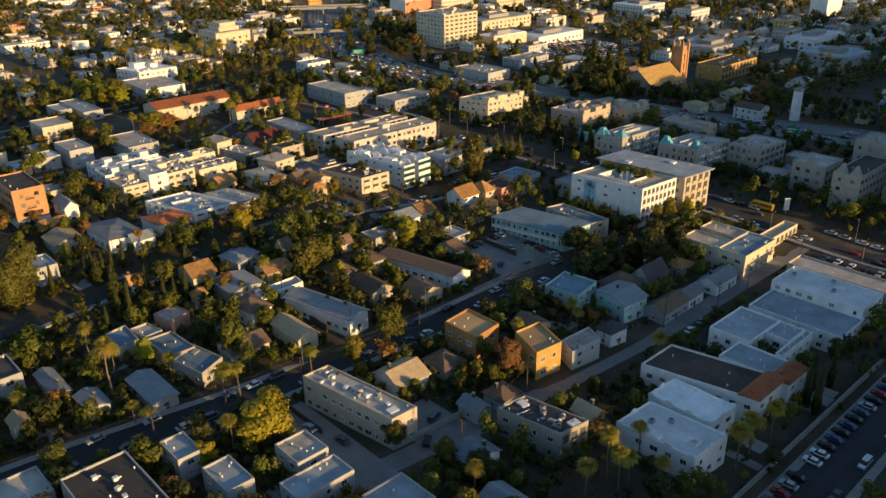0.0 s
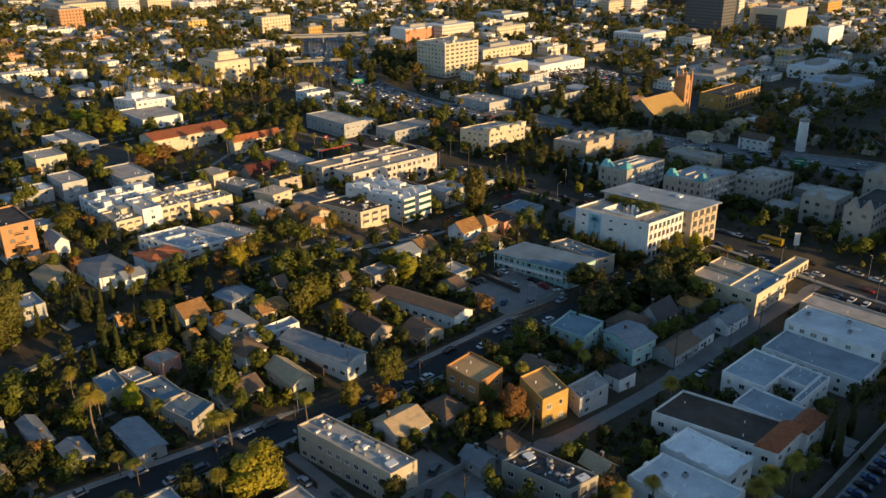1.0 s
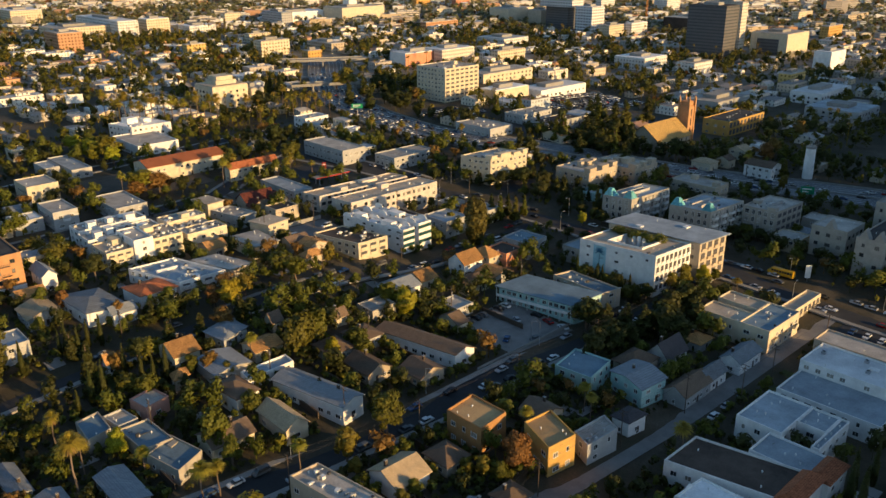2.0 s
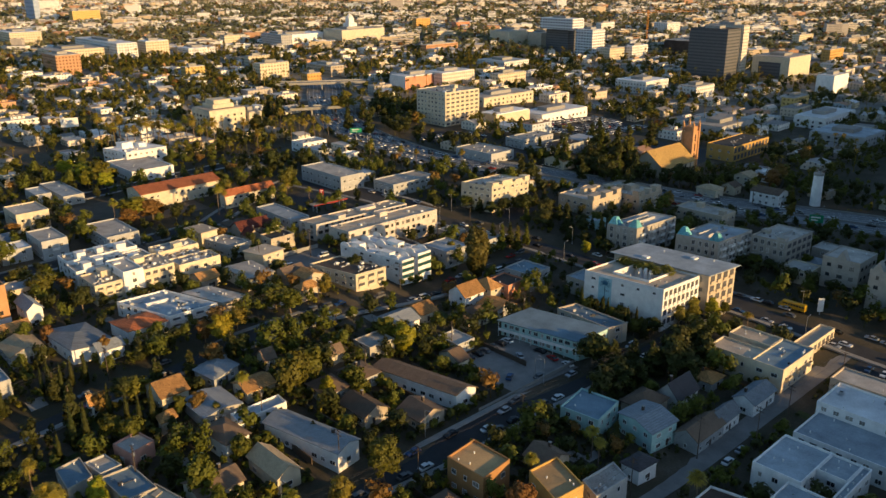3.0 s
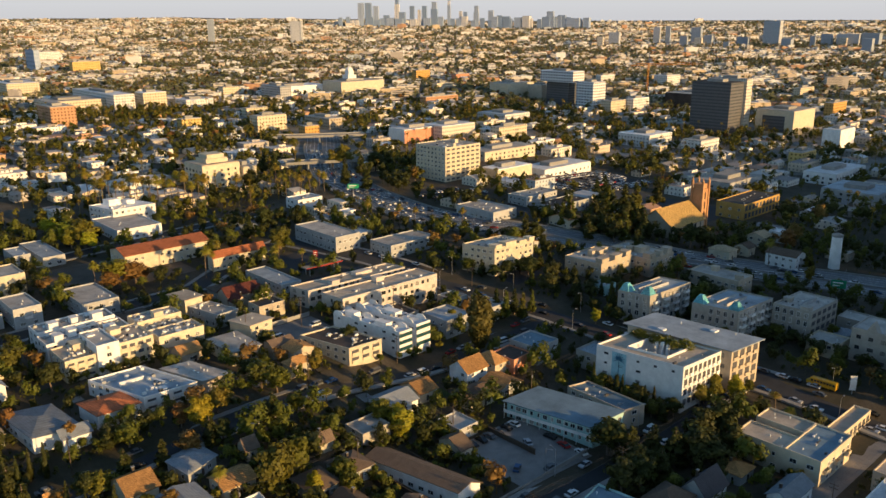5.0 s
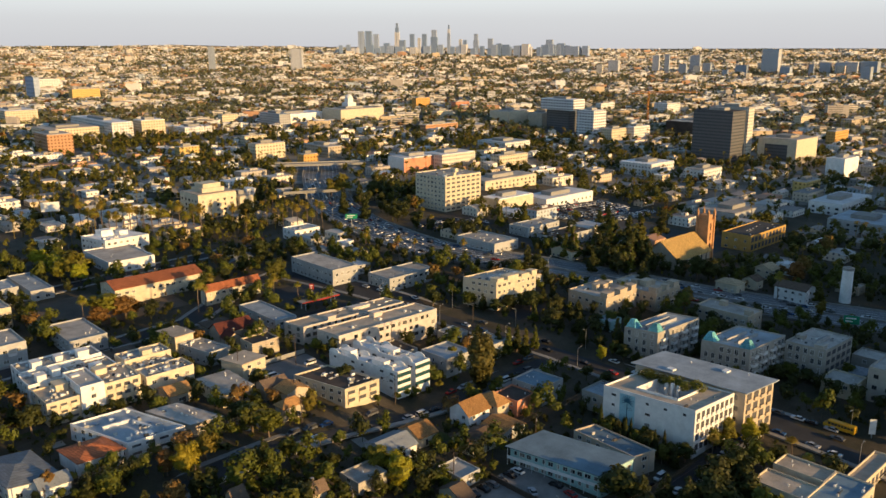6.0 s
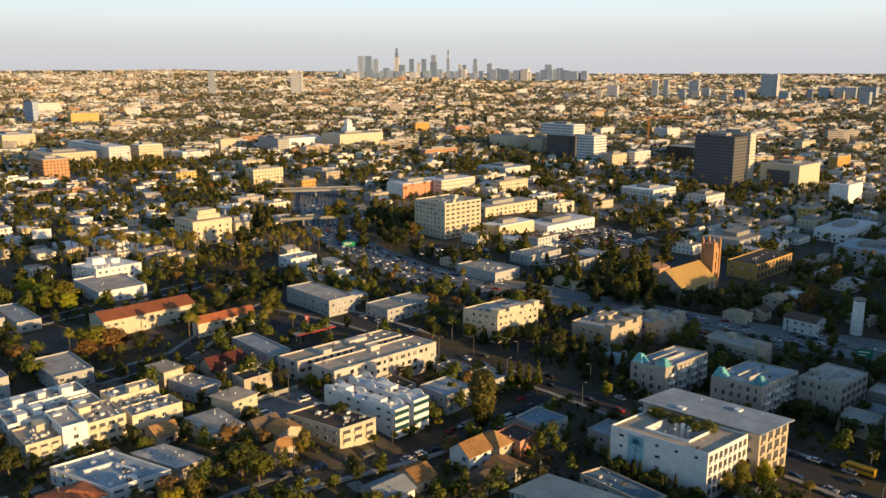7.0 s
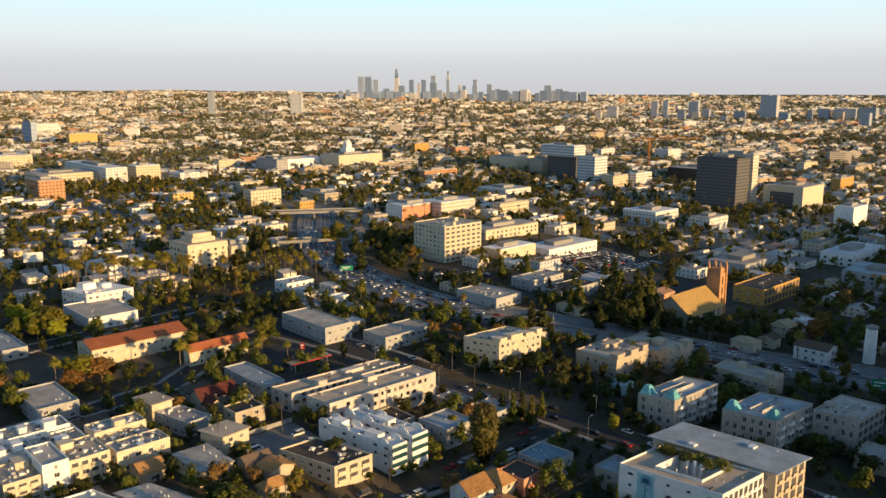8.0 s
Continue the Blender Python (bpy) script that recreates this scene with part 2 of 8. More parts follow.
def facade(name, stops, pane=(0.2, 0.19, 0.18), bay=3.4, storey=3.2, island=True, share=0.5, rough=0.8):
    """Walls of far buildings: a tone for each building, with rows of small windows."""
    m, nt, n, b = nodes_of(name)
    L = nt.links.new
    geo = n.new("ShaderNodeNewGeometry")
    sp, sn = n.new("ShaderNodeSeparateXYZ"), n.new("ShaderNodeSeparateXYZ")
    L(geo.outputs["Position"], sp.inputs[0])
    L(geo.outputs["True Normal"], sn.inputs[0])

    def mth(op, a, bb=None):
        k = n.new("ShaderNodeMath")
        k.operation = op
        for i, v in enumerate((a, bb)):
            if v is None:
                continue
            if isinstance(v, (int, float)):
                k.inputs[i].default_value = v
            else:
                L(v, k.inputs[i])
        return k.outputs[0]

    ax, ay, az = (mth("ABSOLUTE", sn.outputs[i]) for i in range(3))
    u = mth("ADD", mth("MULTIPLY", sp.outputs["X"], ay), mth("MULTIPLY", sp.outputs["Y"], ax))
    fu = mth("ABSOLUTE", mth("SUBTRACT", mth("FRACT", mth("DIVIDE", u, bay)), 0.5))
    fz = mth("ABSOLUTE", mth("SUBTRACT", mth("FRACT", mth("DIVIDE", sp.outputs["Z"], storey)), 0.5))
    mask = mth("MULTIPLY", mth("LESS_THAN", fu, share * 0.5), mth("LESS_THAN", fz, 0.22))
    mask = mth("MULTIPLY", mask, mth("LESS_THAN", az, 0.4))
    ramp = n.new("ShaderNodeValToRGB")
    r = ramp.color_ramp
    r.interpolation = "CONSTANT"
    for i, (p, c) in enumerate(stops):
        e = r.elements[i] if i < 2 else r.elements.new(p)
        e.position, e.color = p, (*c, 1)
    info = n.new("ShaderNodeObjectInfo")
    L(geo.outputs["Random Per Island"] if island else info.outputs["Random"], ramp.inputs[0])
    ns = n.new("ShaderNodeTexNoise")
    ns.inputs["Scale"].default_value, ns.inputs["Detail"].default_value = 0.3, 4
    L(geo.outputs["Position"], ns.inputs["Vector"])
    mr = n.new("ShaderNodeMapRange")
    mr.inputs["To Min"].default_value, mr.inputs["To Max"].default_value = 0.75, 1.25
    L(ns.outputs["Fac"], mr.inputs["Value"])
    hsv = n.new("ShaderNodeHueSaturation")
    L(ramp.outputs[0], hsv.inputs["Color"])
    L(mr.outputs[0], hsv.inputs["Value"])
    mix = n.new("ShaderNodeMix")
    mix.data_type = "RGBA"
    L(mask, mix.inputs["Factor"])
    L(hsv.outputs[0], mix.inputs["A"])
    mix.inputs["B"].default_value = (*pane, 1)
    L(mix.outputs["Result"], b.inputs["Base Color"])
    rr = n.new("ShaderNodeMapRange")
    rr.inputs["To Min"].default_value, rr.inputs["To Max"].default_value = rough, 0.15
    L(mask, rr.inputs["Value"])
    L(rr.outputs[0], b.inputs["Roughness"])
    b.inputs["Specular IOR Level"].default_value = 0.3
    MATS[name] = m


facade("far_wall", [(0.0, (0.76, 0.68, 0.56)), (0.2, (0.6, 0.5, 0.38)), (0.34, (0.84, 0.8, 0.72)), (0.56, (0.46, 0.41, 0.36)), (0.68, (0.72, 0.56, 0.36)), (0.78, (0.86, 0.83, 0.78)), (0.91, (0.58, 0.33, 0.19)), (0.95, (0.5, 0.55, 0.58))], share=0.34)
facade("far_roof", [(0.0, (0.5, 0.47, 0.44)), (0.22, (0.26, 0.24, 0.23)), (0.42, (0.55, 0.53, 0.51)), (0.58, (0.36, 0.31, 0.27)), (0.72, (0.74, 0.73, 0.72)), (0.9, (0.42, 0.25, 0.17))], share=0.0)
facade("town_wall", [(0.0, (0.76, 0.68, 0.56)), (0.2, (0.6, 0.5, 0.38)), (0.34, (0.84, 0.8, 0.72)), (0.56, (0.46, 0.41, 0.36)), (0.68, (0.72, 0.56, 0.36)), (0.78, (0.86, 0.83, 0.78)), (0.91, (0.58, 0.33, 0.19)), (0.95, (0.5, 0.55, 0.58))], share=0.34, island=False)
facade("town_roof", [(0.0, (0.5, 0.47, 0.44)), (0.22, (0.26, 0.24, 0.23)), (0.42, (0.55, 0.53, 0.51)), (0.58, (0.36, 0.31, 0.27)), (0.72, (0.74, 0.73, 0.72)), (0.9, (0.42, 0.25, 0.17))], share=0.0, island=False)
# pale blue-grey walls and panes: the haze over far towers is painted in
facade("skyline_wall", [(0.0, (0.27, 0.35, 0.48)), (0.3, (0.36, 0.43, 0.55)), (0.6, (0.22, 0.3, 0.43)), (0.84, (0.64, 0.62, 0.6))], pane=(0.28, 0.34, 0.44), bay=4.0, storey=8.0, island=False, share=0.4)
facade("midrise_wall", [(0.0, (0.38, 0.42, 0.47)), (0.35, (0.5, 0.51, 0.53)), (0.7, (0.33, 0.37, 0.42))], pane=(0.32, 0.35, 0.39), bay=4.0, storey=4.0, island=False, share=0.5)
facade("tower_dark", [(0.0, (0.12, 0.12, 0.125)), (0.5, (0.13, 0.128, 0.13))], pane=(0.085, 0.09, 0.1), bay=2.6, storey=3.6, island=False, share=0.75, rough=0.5)
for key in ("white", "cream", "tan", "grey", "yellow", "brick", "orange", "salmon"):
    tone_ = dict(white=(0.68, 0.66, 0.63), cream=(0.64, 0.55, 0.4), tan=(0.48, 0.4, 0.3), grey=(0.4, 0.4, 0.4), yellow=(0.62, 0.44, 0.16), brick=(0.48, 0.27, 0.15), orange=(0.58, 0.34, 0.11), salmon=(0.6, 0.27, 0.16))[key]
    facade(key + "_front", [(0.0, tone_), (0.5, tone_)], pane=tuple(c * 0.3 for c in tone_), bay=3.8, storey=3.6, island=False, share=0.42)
facade("chequer", [(0.0, (0.7, 0.7, 0.7)), (0.5, (0.7, 0.7, 0.7))], pane=(0.04, 0.045, 0.055), bay=5.0, storey=4.0, island=False, share=0.55)
facade("tower_light", [(0.0, (0.66, 0.6, 0.5)), (0.5, (0.66, 0.6, 0.5))], pane=(0.2, 0.19, 0.18), bay=3.0, storey=3.6, island=False, share=0.4)

# ---- small builders ----
PALE = ("white", "cream")
TAKEN = []                            # plan areas that are built on: x0, x1, y0, y1
rng = random.Random(7)


def smooth(a):
    a = min(1.0, max(0.0, a))
    return a * a * (3 - 2 * a)


def land(x, y):
    """Height of the ground: flat near the start, a low bench on the east side, and a long rise towards the hills."""
    u, v = 0.723 * x - 0.691 * y, 0.691 * x + 0.723 * y
    d = math.hypot(x, y)
    bench = smooth(-u / 59) * smooth((v - 190) / 105)
    z = 8 * bench + 10 * smooth((v - 330) / 200) * smooth((170 - u) / 150) * (1 - 0.8 * bench) - 4 * smooth((u - 15) / 60) * (1 - smooth((v - 285) / 50))
    if d > 1100:
        k = (d - 1100) / 3750
        z += 100 * min(k, 1.1) ** 1.4
        if u < 0:
            z += 20 * smooth((d - 2600) / 2200) * smooth(-u / 1500) * (0.75 + 0.25 * math.sin(u / 310.0) * math.sin(u / 130.0 + 1.0))
    return z


def box(bm, x0, x1, y0, y1, z0, z1, mi=0, bottom=False):
    v = [bm.verts.new((x, y, z)) for z in (z0, z1) for x, y in ((x0, y0), (x1, y0), (x1, y1), (x0, y1))]
    quads = [(4, 5, 6, 7), (0, 1, 5, 4), (1, 2, 6, 5), (2, 3, 7, 6), (3, 0, 4, 7)] + ([(3, 2, 1, 0)] if bottom else [])
    for q in quads:
        bm.faces.new([v[i] for i in q]).material_index = mi


def tube(bm, p, q, r0, r1, sides=6, mi=0, cap=True):
    p, q = Vector(p), Vector(q)
    turn = (q - p).to_track_quat("Z", "Y")
    rings = []
    for c, r in ((p, r0), (q, r1)):
        rings.append([bm.verts.new(c + turn @ Vector((r * math.cos(a), r * math.sin(a), 0))) for a in (2 * math.pi * i / sides for i in range(sides))])
    for i in range(sides):
        j = (i + 1) % sides
        bm.faces.new((rings[0][i], rings[0][j], rings[1][j], rings[1][i])).material_index = mi
    if cap:
        bm.faces.new(rings[1]).material_index = mi


def mesh_of(name, bm, mats):
    me = bpy.data.meshes.new(name)
    bm.to_mesh(me)
    bm.free()
    for k in ([mats] if isinstance(mats, str) else mats):
        me.materials.append(MATS[k])
    return me


def part(name, bm, mats, parent, label="", at=None):
    ob = new(name, bm if isinstance(bm, bpy.types.Mesh) else mesh_of(name, bm, mats))
    ob.parent = parent
    if at is not None:
        ob.matrix_basis = at
    return tagged(ob, label)


def base(name, x, y, label, category, group="", kind="", z=None, turn=0.0):
    ob = new(name)
    ob.matrix_basis = pose(x, y, land(x, y) if z is None else z, 0, 0, turn)
    return tagged(ob, label, category, group, kind)


WINDOWS = {}


def window_mesh(w, h, style="plain"):
    """A framed window standing 5 cm proud, facing -y, its sill wider than the frame."""
    key = (round(w, 1), round(h, 1), style)
    if key not in WINDOWS:
        bm = bmesh.new()
        f = 0.09
        box(bm, -w / 2 - f, w / 2 + f, -0.07, 0.02, h, h + f)
        box(bm, -w / 2 - f - 0.06, w / 2 + f + 0.06, -0.14, 0.02, -f, 0)
        box(bm, -w / 2 - f, -w / 2, -0.07, 0.02, 0, h)
        box(bm, w / 2, w / 2 + f, -0.07, 0.02, 0, h)
        if w > 1.2:
            box(bm, -0.04, 0.04, -0.05, 0.02, 0, h)
        v = [bm.verts.new(p) for p in ((-w / 2, -0.02, 0), (w / 2, -0.02, 0), (w / 2, -0.02, h), (-w / 2, -0.02, h))]
        bm.faces.new(v).material_index = 1
        WINDOWS[key] = mesh_of("window", bm, ["paint_white" if style == "plain" else "dark_metal", "glass"])
    return WINDOWS[key]


def windows_on(parent, face, a0, a1, at, z0, floors, storey, w=1.5, h=1.3, pitch=3.4, skip=0.0, style="plain", lift=0.95):
    """Rows of windows on one wall. face: '-y', '-x'; at: the wall's plane."""
    count = max(1, int((a1 - a0 - 1.0) / pitch))
    gap = (a1 - a0) / count
    for fl in range(floors):
        for i in range(count):
            if rng.random() < skip:
                continue
            c = a0 + gap * (i + 0.5) + rng.uniform(-0.2, 0.2)
            ww = w * rng.choice((1, 1, 1, 0.6, 1.35))
            z = z0 + fl * storey + lift
            m = pose(c, at, z) if face == "-y" else pose(at, c, z, 0, 0, -90)
            part("window", window_mesh(min(ww, gap * 0.75), h, style), None, parent, at=m)


CACHE = {}


def cached(name, make, mats):
    if name not in CACHE:
        bm = bmesh.new()
        make(bm)
        CACHE[name] = mesh_of(name, bm, mats)
    return CACHE[name]


def condenser(bm):
    box(bm, -0.6, 0.6, -0.6, 0.6, 0.15, 1.0)
    box(bm, -0.7, 0.7, -0.5, -0.35, 0, 0.15)
    box(bm, -0.7, 0.7, 0.35, 0.5, 0, 0.15)


def fan(bm):
    tube(bm, (0, 0, 1.004), (0, 0, 1.12), 0.45, 0.42, 10)


def vent(bm):
    tube(bm, (0, 0, 0), (0, 0, 0.55), 0.14, 0.14, 6)
    tube(bm, (0, 0, 0.5), (0, 0, 0.75), 0.28, 0.1, 6)


def roof_box(bm):
    box(bm, -0.55, 0.55, -0.45, 0.45, 0, 0.8)
    box(bm, -0.62, 0.62, -0.52, 0.52, 0.8, 0.9, bottom=True)
    box(bm, 0.55, 1.3, -0.2, 0.2, 0.2, 0.5)


def hatch(bm):
    box(bm, -1.3, 1.3, -1.0, 1.0, 0, 0.5)
    box(bm, -1.4, 1.4, -1.1, 1.1, 0.5, 0.6)


def flat(x0, x1, y0, y1, h, floors, wall, roof, label, vents=2, units=0, balcony=False, eave=0.0, towers=0, tile_end=False, gallery=False,
         court=False, base_band=False, escape=False, bands=False, teal=False, gables=0, parapet=0.6, curls=False, boxes=0, tall=False, screens=0, loggia=0, rooms=(), clutter=0, slits=False, extra=None, pitch=3.4, skip=0.08, name="apartment_building"):
    """A flat-roofed building: walls with a parapet, roof deck, windows on the two sides towards the flight, and its roof gear."""
    cx, cy = (x0 + x1) / 2, (y0 + y1) / 2
    ob = base(name, cx, cy, label, "building")
    TAKEN.append((x0, x1, y0, y1))
    a, b = (x1 - x0) / 2, (y1 - y0) / 2
    storey = h / floors
    bm = bmesh.new()
    t, top = 0.3, h + (0.12 if eave else parapet)
    o = [(-a, -b), (a, -b), (a, b), (-a, b)]
    i_ = [(-a + t, -b + t), (a - t, -b + t), (a - t, b - t), (-a + t, b - t)]
    vo0 = [bm.verts.new((*p, -2)) for p in o]
    vo1 = [bm.verts.new((*p, top)) for p in o]
    vi1 = [bm.verts.new((*p, top)) for p in i_]
    vi0 = [bm.verts.new((*p, h - 0.2)) for p in i_]
    for k in range(4):
        j = (k + 1) % 4
        bm.faces.new((vo0[k], vo0[j], vo1[j], vo1[k]))
        bm.faces.new((vo1[k], vo1[j], vi1[j], vi1[k]))
        bm.faces.new((vi1[k], vi1[j], vi0[j], vi0[k]))
    part("wall", bm, wall, ob)
    bm = bmesh.new()
    hole = None
    if eave:
        box(bm, -a - eave, a + eave, -b - eave, b + eave, h + 0.13, h + 0.45, bottom=True)
    elif court:
        p, q = a * 0.58, b * 0.45
        for r in ((-a + t, a - t, -b + t, -q), (-a + t, a - t, q, b - t), (-a + t, -p, -q, q), (p, a - t, -q, q)):
            wing = bmesh.new()
            box(wing, *r, h - 0.3, h, bottom=True)
            part("roof", wing, roof, ob)
        hole = (p, q)
    else:
        box(bm, -a + t, a - t, -b + t, b - t, h - 0.3, h)
    if not hole:
        part("roof", bm, roof, ob)
    if hole:
        p, q = hole
        bm = bmesh.new()
        for r in ((-p - 0.2, p + 0.2, -q - 0.2, -q), (-p - 0.2, p + 0.2, q, q + 0.2), (-p - 0.2, -p, -q, q), (p, p + 0.2, -q, q)):
            box(bm, *r, 3, h + 0.9)
        part("courtyard_wall", bm, wall, ob)
        bm = bmesh.new()
        box(bm, -p, p, -q, q, 2.7, 3.0)
        part("courtyard_floor", bm, "concrete", ob)
    style = "dark" if wall not in PALE and floors > 2 else "plain"
    size = dict(w=1.3, h=2.1, lift=0.7, style="plain") if tall else dict(style=style)
    if slits:
        size = dict(w=1.5, h=0.6, lift=1.5, style="dark")
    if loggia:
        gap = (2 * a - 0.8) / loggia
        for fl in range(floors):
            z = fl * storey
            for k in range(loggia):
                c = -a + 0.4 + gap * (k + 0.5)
                # no recess: a flat dark panel on the wall paints the balcony's shade
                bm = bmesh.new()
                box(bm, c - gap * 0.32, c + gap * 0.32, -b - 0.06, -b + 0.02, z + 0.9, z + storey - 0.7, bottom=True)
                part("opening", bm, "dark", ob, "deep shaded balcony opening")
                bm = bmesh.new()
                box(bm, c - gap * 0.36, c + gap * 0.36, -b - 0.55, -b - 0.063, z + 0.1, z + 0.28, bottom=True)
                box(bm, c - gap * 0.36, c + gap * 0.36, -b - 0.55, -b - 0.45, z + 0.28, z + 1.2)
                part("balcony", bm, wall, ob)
    else:
        windows_on(ob, "-y", -a + 0.6, a - 0.6, -b, 0, floors, storey, pitch=pitch, skip=skip, **size)
    for fx, fy, w, d, e in rooms:
        bm = bmesh.new()
        box(bm, fx * a - w / 2, fx * a + w / 2, fy * b - d / 2, fy * b + d / 2, h - 0.1, h + e)
        box(bm, fx * a - w / 2 - 0.2, fx * a + w / 2 + 0.2, fy * b - d / 2 - 0.2, fy * b + d / 2 + 0.2, h + e, h + e + 0.22, bottom=True)
        part("roof_room", bm, wall, ob)
    for k in range(clutter):
        px, py, w = rng.uniform(-0.85, 0.85) * a, rng.uniform(-0.85, 0.85) * b, rng.uniform(0.4, 1.5)
        bm = bmesh.new()
        box(bm, px - w / 2, px + w / 2, py - 0.3, py + 0.3, h - 0.05, h + rng.uniform(0.3, 1.0))
        if k % 3 == 0:
            box(bm, px + w / 2, px + w / 2 + rng.uniform(1, 4), py - 0.08, py + 0.08, h + 0.1, h + 0.25, bottom=True)
        part("roof_unit", bm, rng.choice(("paint_white", "grey", "metal", "dark_metal")), ob)
    windows_on(ob, "-x", -b + 0.6, b - 0.6, -a, 0, floors, storey, pitch=pitch, skip=skip, **size)
    for k in range(screens):
        bm = bmesh.new()
        y = -b * 0.2 + k * b * 0.45
        box(bm, -a * 0.6, a * 0.5, y - 0.15, y, h, h + 1.3)
        for q in range(10):
            x = -a * 0.6 + q * a * 0.12
            box(bm, x, x + 0.5, y, y + 1.4, h, h + 0.9)
        part("roof_screen", bm, "grey", ob, "pale screen in front of roof plant")
    ztop = h + (0.45 if eave else 0)
    for k in range(min(vents, 4)):
        part("roof_vent", cached("roof_vent", vent, "paint_white"), None, ob, at=pose(rng.uniform(-a + 1, a - 1), rng.uniform(-b + 1, b - 1), ztop, 0, 0, rng.uniform(0, 90)))
    for k in range(units):
        m = pose(rng.uniform(-a + 1.6, a - 1.6), rng.uniform(-b + 1.6, b - 1.6), ztop, 0, 0, rng.choice((0, 90)))
        if hole and abs(m.translation.x) < hole[0] + 1.5 and abs(m.translation.y) < hole[1] + 1.5:
            m.translation.y = -b + 2.2
        if rng.random() < 0.3:
            part("roof_hatch", cached("roof_hatch", hatch, "white"), None, ob, at=m)
        else:
            unit = part("condenser", cached("condenser", condenser, "metal"), None, ob, at=m)
            part("fan", cached("fan", fan, "dark_metal"), None, unit, "dark fan guard")
    for k in range(boxes):
        s = -0.85 + 1.7 * (k + 0.5) / boxes
        px, py = (rng.uniform(-0.25, 0.25) * a, s * b) if b > a else (s * a, rng.uniform(-0.25, 0.25) * b)
        part("roof_box", cached("roof_box", roof_box, "paint_white"), None, ob, "white sheet-metal roof box", at=pose(px, py, ztop, 0, 0, rng.choice((0, 0, 90, 20))))
    if curls:
        for sx, sy, w in ((-1, -1, 0.8), (-1, -0.33, 1.2), (-1, 0.33, 1.2), (-1, 1, 0.8), (0, -1, 1.2), (1, -1, 0.8), (0, 1, 1.2)):
            bm = bmesh.new()
            arc = [(w * math.cos(q * math.pi / 8), w * 0.6 * math.sin(q * math.pi / 8)) for q in range(9)]
            if abs(sx) == 1 and abs(sy) < 1 or (abs(sx) == 1 and abs(sy) == 1):
                rings = [[bm.verts.new((sx * (a - 0.15) + o, max(-b + w, min(b - w, sy * b)) + u, top - 0.004 + v)) for u, v in arc] for o in (-0.153, 0.153)]
            else:
                rings = [[bm.verts.new((sx * a + u, sy * (b - 0.15) + o, top - 0.004 + v)) for u, v in arc] for o in (-0.153, 0.153)]
            for q in range(8):
                bm.faces.new((rings[0][q], rings[0][q + 1], rings[1][q + 1], rings[1][q]))
            bm.faces.new(rings[0])
            bm.faces.new(rings[1])
            bmesh.ops.recalc_face_normals(bm, faces=bm.faces)
            part("parapet_scroll", bm, wall, ob)
    if balcony:
        n = max(1, int(2 * a / 6.5))
        for fl in range(1, floors):
            for k in range(n):
                c = -a + 2 * a * (k + 0.5) / n
                bm = bmesh.new()
                box(bm, c - 1.5, c + 1.5, -b - 1.2, -b, fl * storey - 0.15, fl * storey, bottom=True)
                deck = part("balcony", bm, wall if wall in PALE else "white", ob)
                bm = bmesh.new()
                box(bm, c - 1.5, c + 1.5, -b - 1.2, -b - 1.08, fl * storey, fl * storey + 0.95)
                box(bm, c - 1.5, c - 1.4, -b - 1.08, -b, fl * storey, fl * storey + 0.95)
                box(bm, c + 1.4, c + 1.5, -b - 1.08, -b, fl * storey, fl * storey + 0.95)
                part("railing", bm, wall if wall in PALE else "white", deck)
    if gallery:
        bm = bmesh.new()
        box(bm, -a - 1.6, -a, -b, b, storey - 0.12, storey + 0.05, bottom=True)
        box(bm, -a - 1.6, -a - 1.52, -b, b, storey + 0.05, storey + 1.0)
        part("gallery", bm, "white", ob)
        bm = bmesh.new()
        box(bm, -a - 2.0, a + 0.4, -b - 0.4, b + 0.4, h + parapet + 0.003, h + parapet + 0.25, bottom=True)
        part("roof_sheet", bm, roof, ob)
        for k in range(int(2 * b / 4) + 1):
            bm = bmesh.new()
            y = -b + 0.1 + k * (2 * b - 0.2) / int(2 * b / 4)
            box(bm, -a - 1.5, -a - 1.38, y - 0.06, y + 0.06, -1, h + parapet)
            part("gallery_post", bm, "white", ob)
    for k in range(towers):
        w, d, e = rng.uniform(2.5, 4), rng.uniform(2.5, 4), rng.uniform(1.8, 2.8)
        px = -a + w / 2 + 0.35 + (2 * a - w - 0.7) * (k + 0.5) / towers
        py = -b + d / 2 + 0.35 if k % 2 == 0 else rng.uniform(-b * 0.4, b * 0.5)
        bm = bmesh.new()
        box(bm, px - w / 2, px + w / 2, py - d / 2, py + d / 2, h, h + e)
        box(bm, px - w / 2 - 0.15, px + w / 2 + 0.15, py - d / 2 - 0.15, py + d / 2 + 0.15, h + e, h + e + 0.2)
        part("stair_tower", bm, wall, ob)
    if tile_end:
        bm = bmesh.new()
        w = 5.5
        ya, yb, yr = -b - 0.6, -b + w, -b + w * 0.55
        z0, z1 = h + parapet - 0.1, h + parapet + 1.6
        vs = [bm.verts.new(p) for p in ((-a - 0.5, ya, z0), (a + 0.5, ya, z0), (a + 0.5, yb, z0), (-a - 0.5, yb, z0), (-a + 1.6, yr, z1), (a - 1.6, yr, z1))]
        for q in ((0, 1, 5, 4), (1, 2, 5), (2, 3, 4, 5), (3, 0, 4), (3, 2, 1, 0)):
            bm.faces.new([vs[i] for i in q])
        part("tile_roof", bm, "red_tile", ob, "red clay tile roof end")
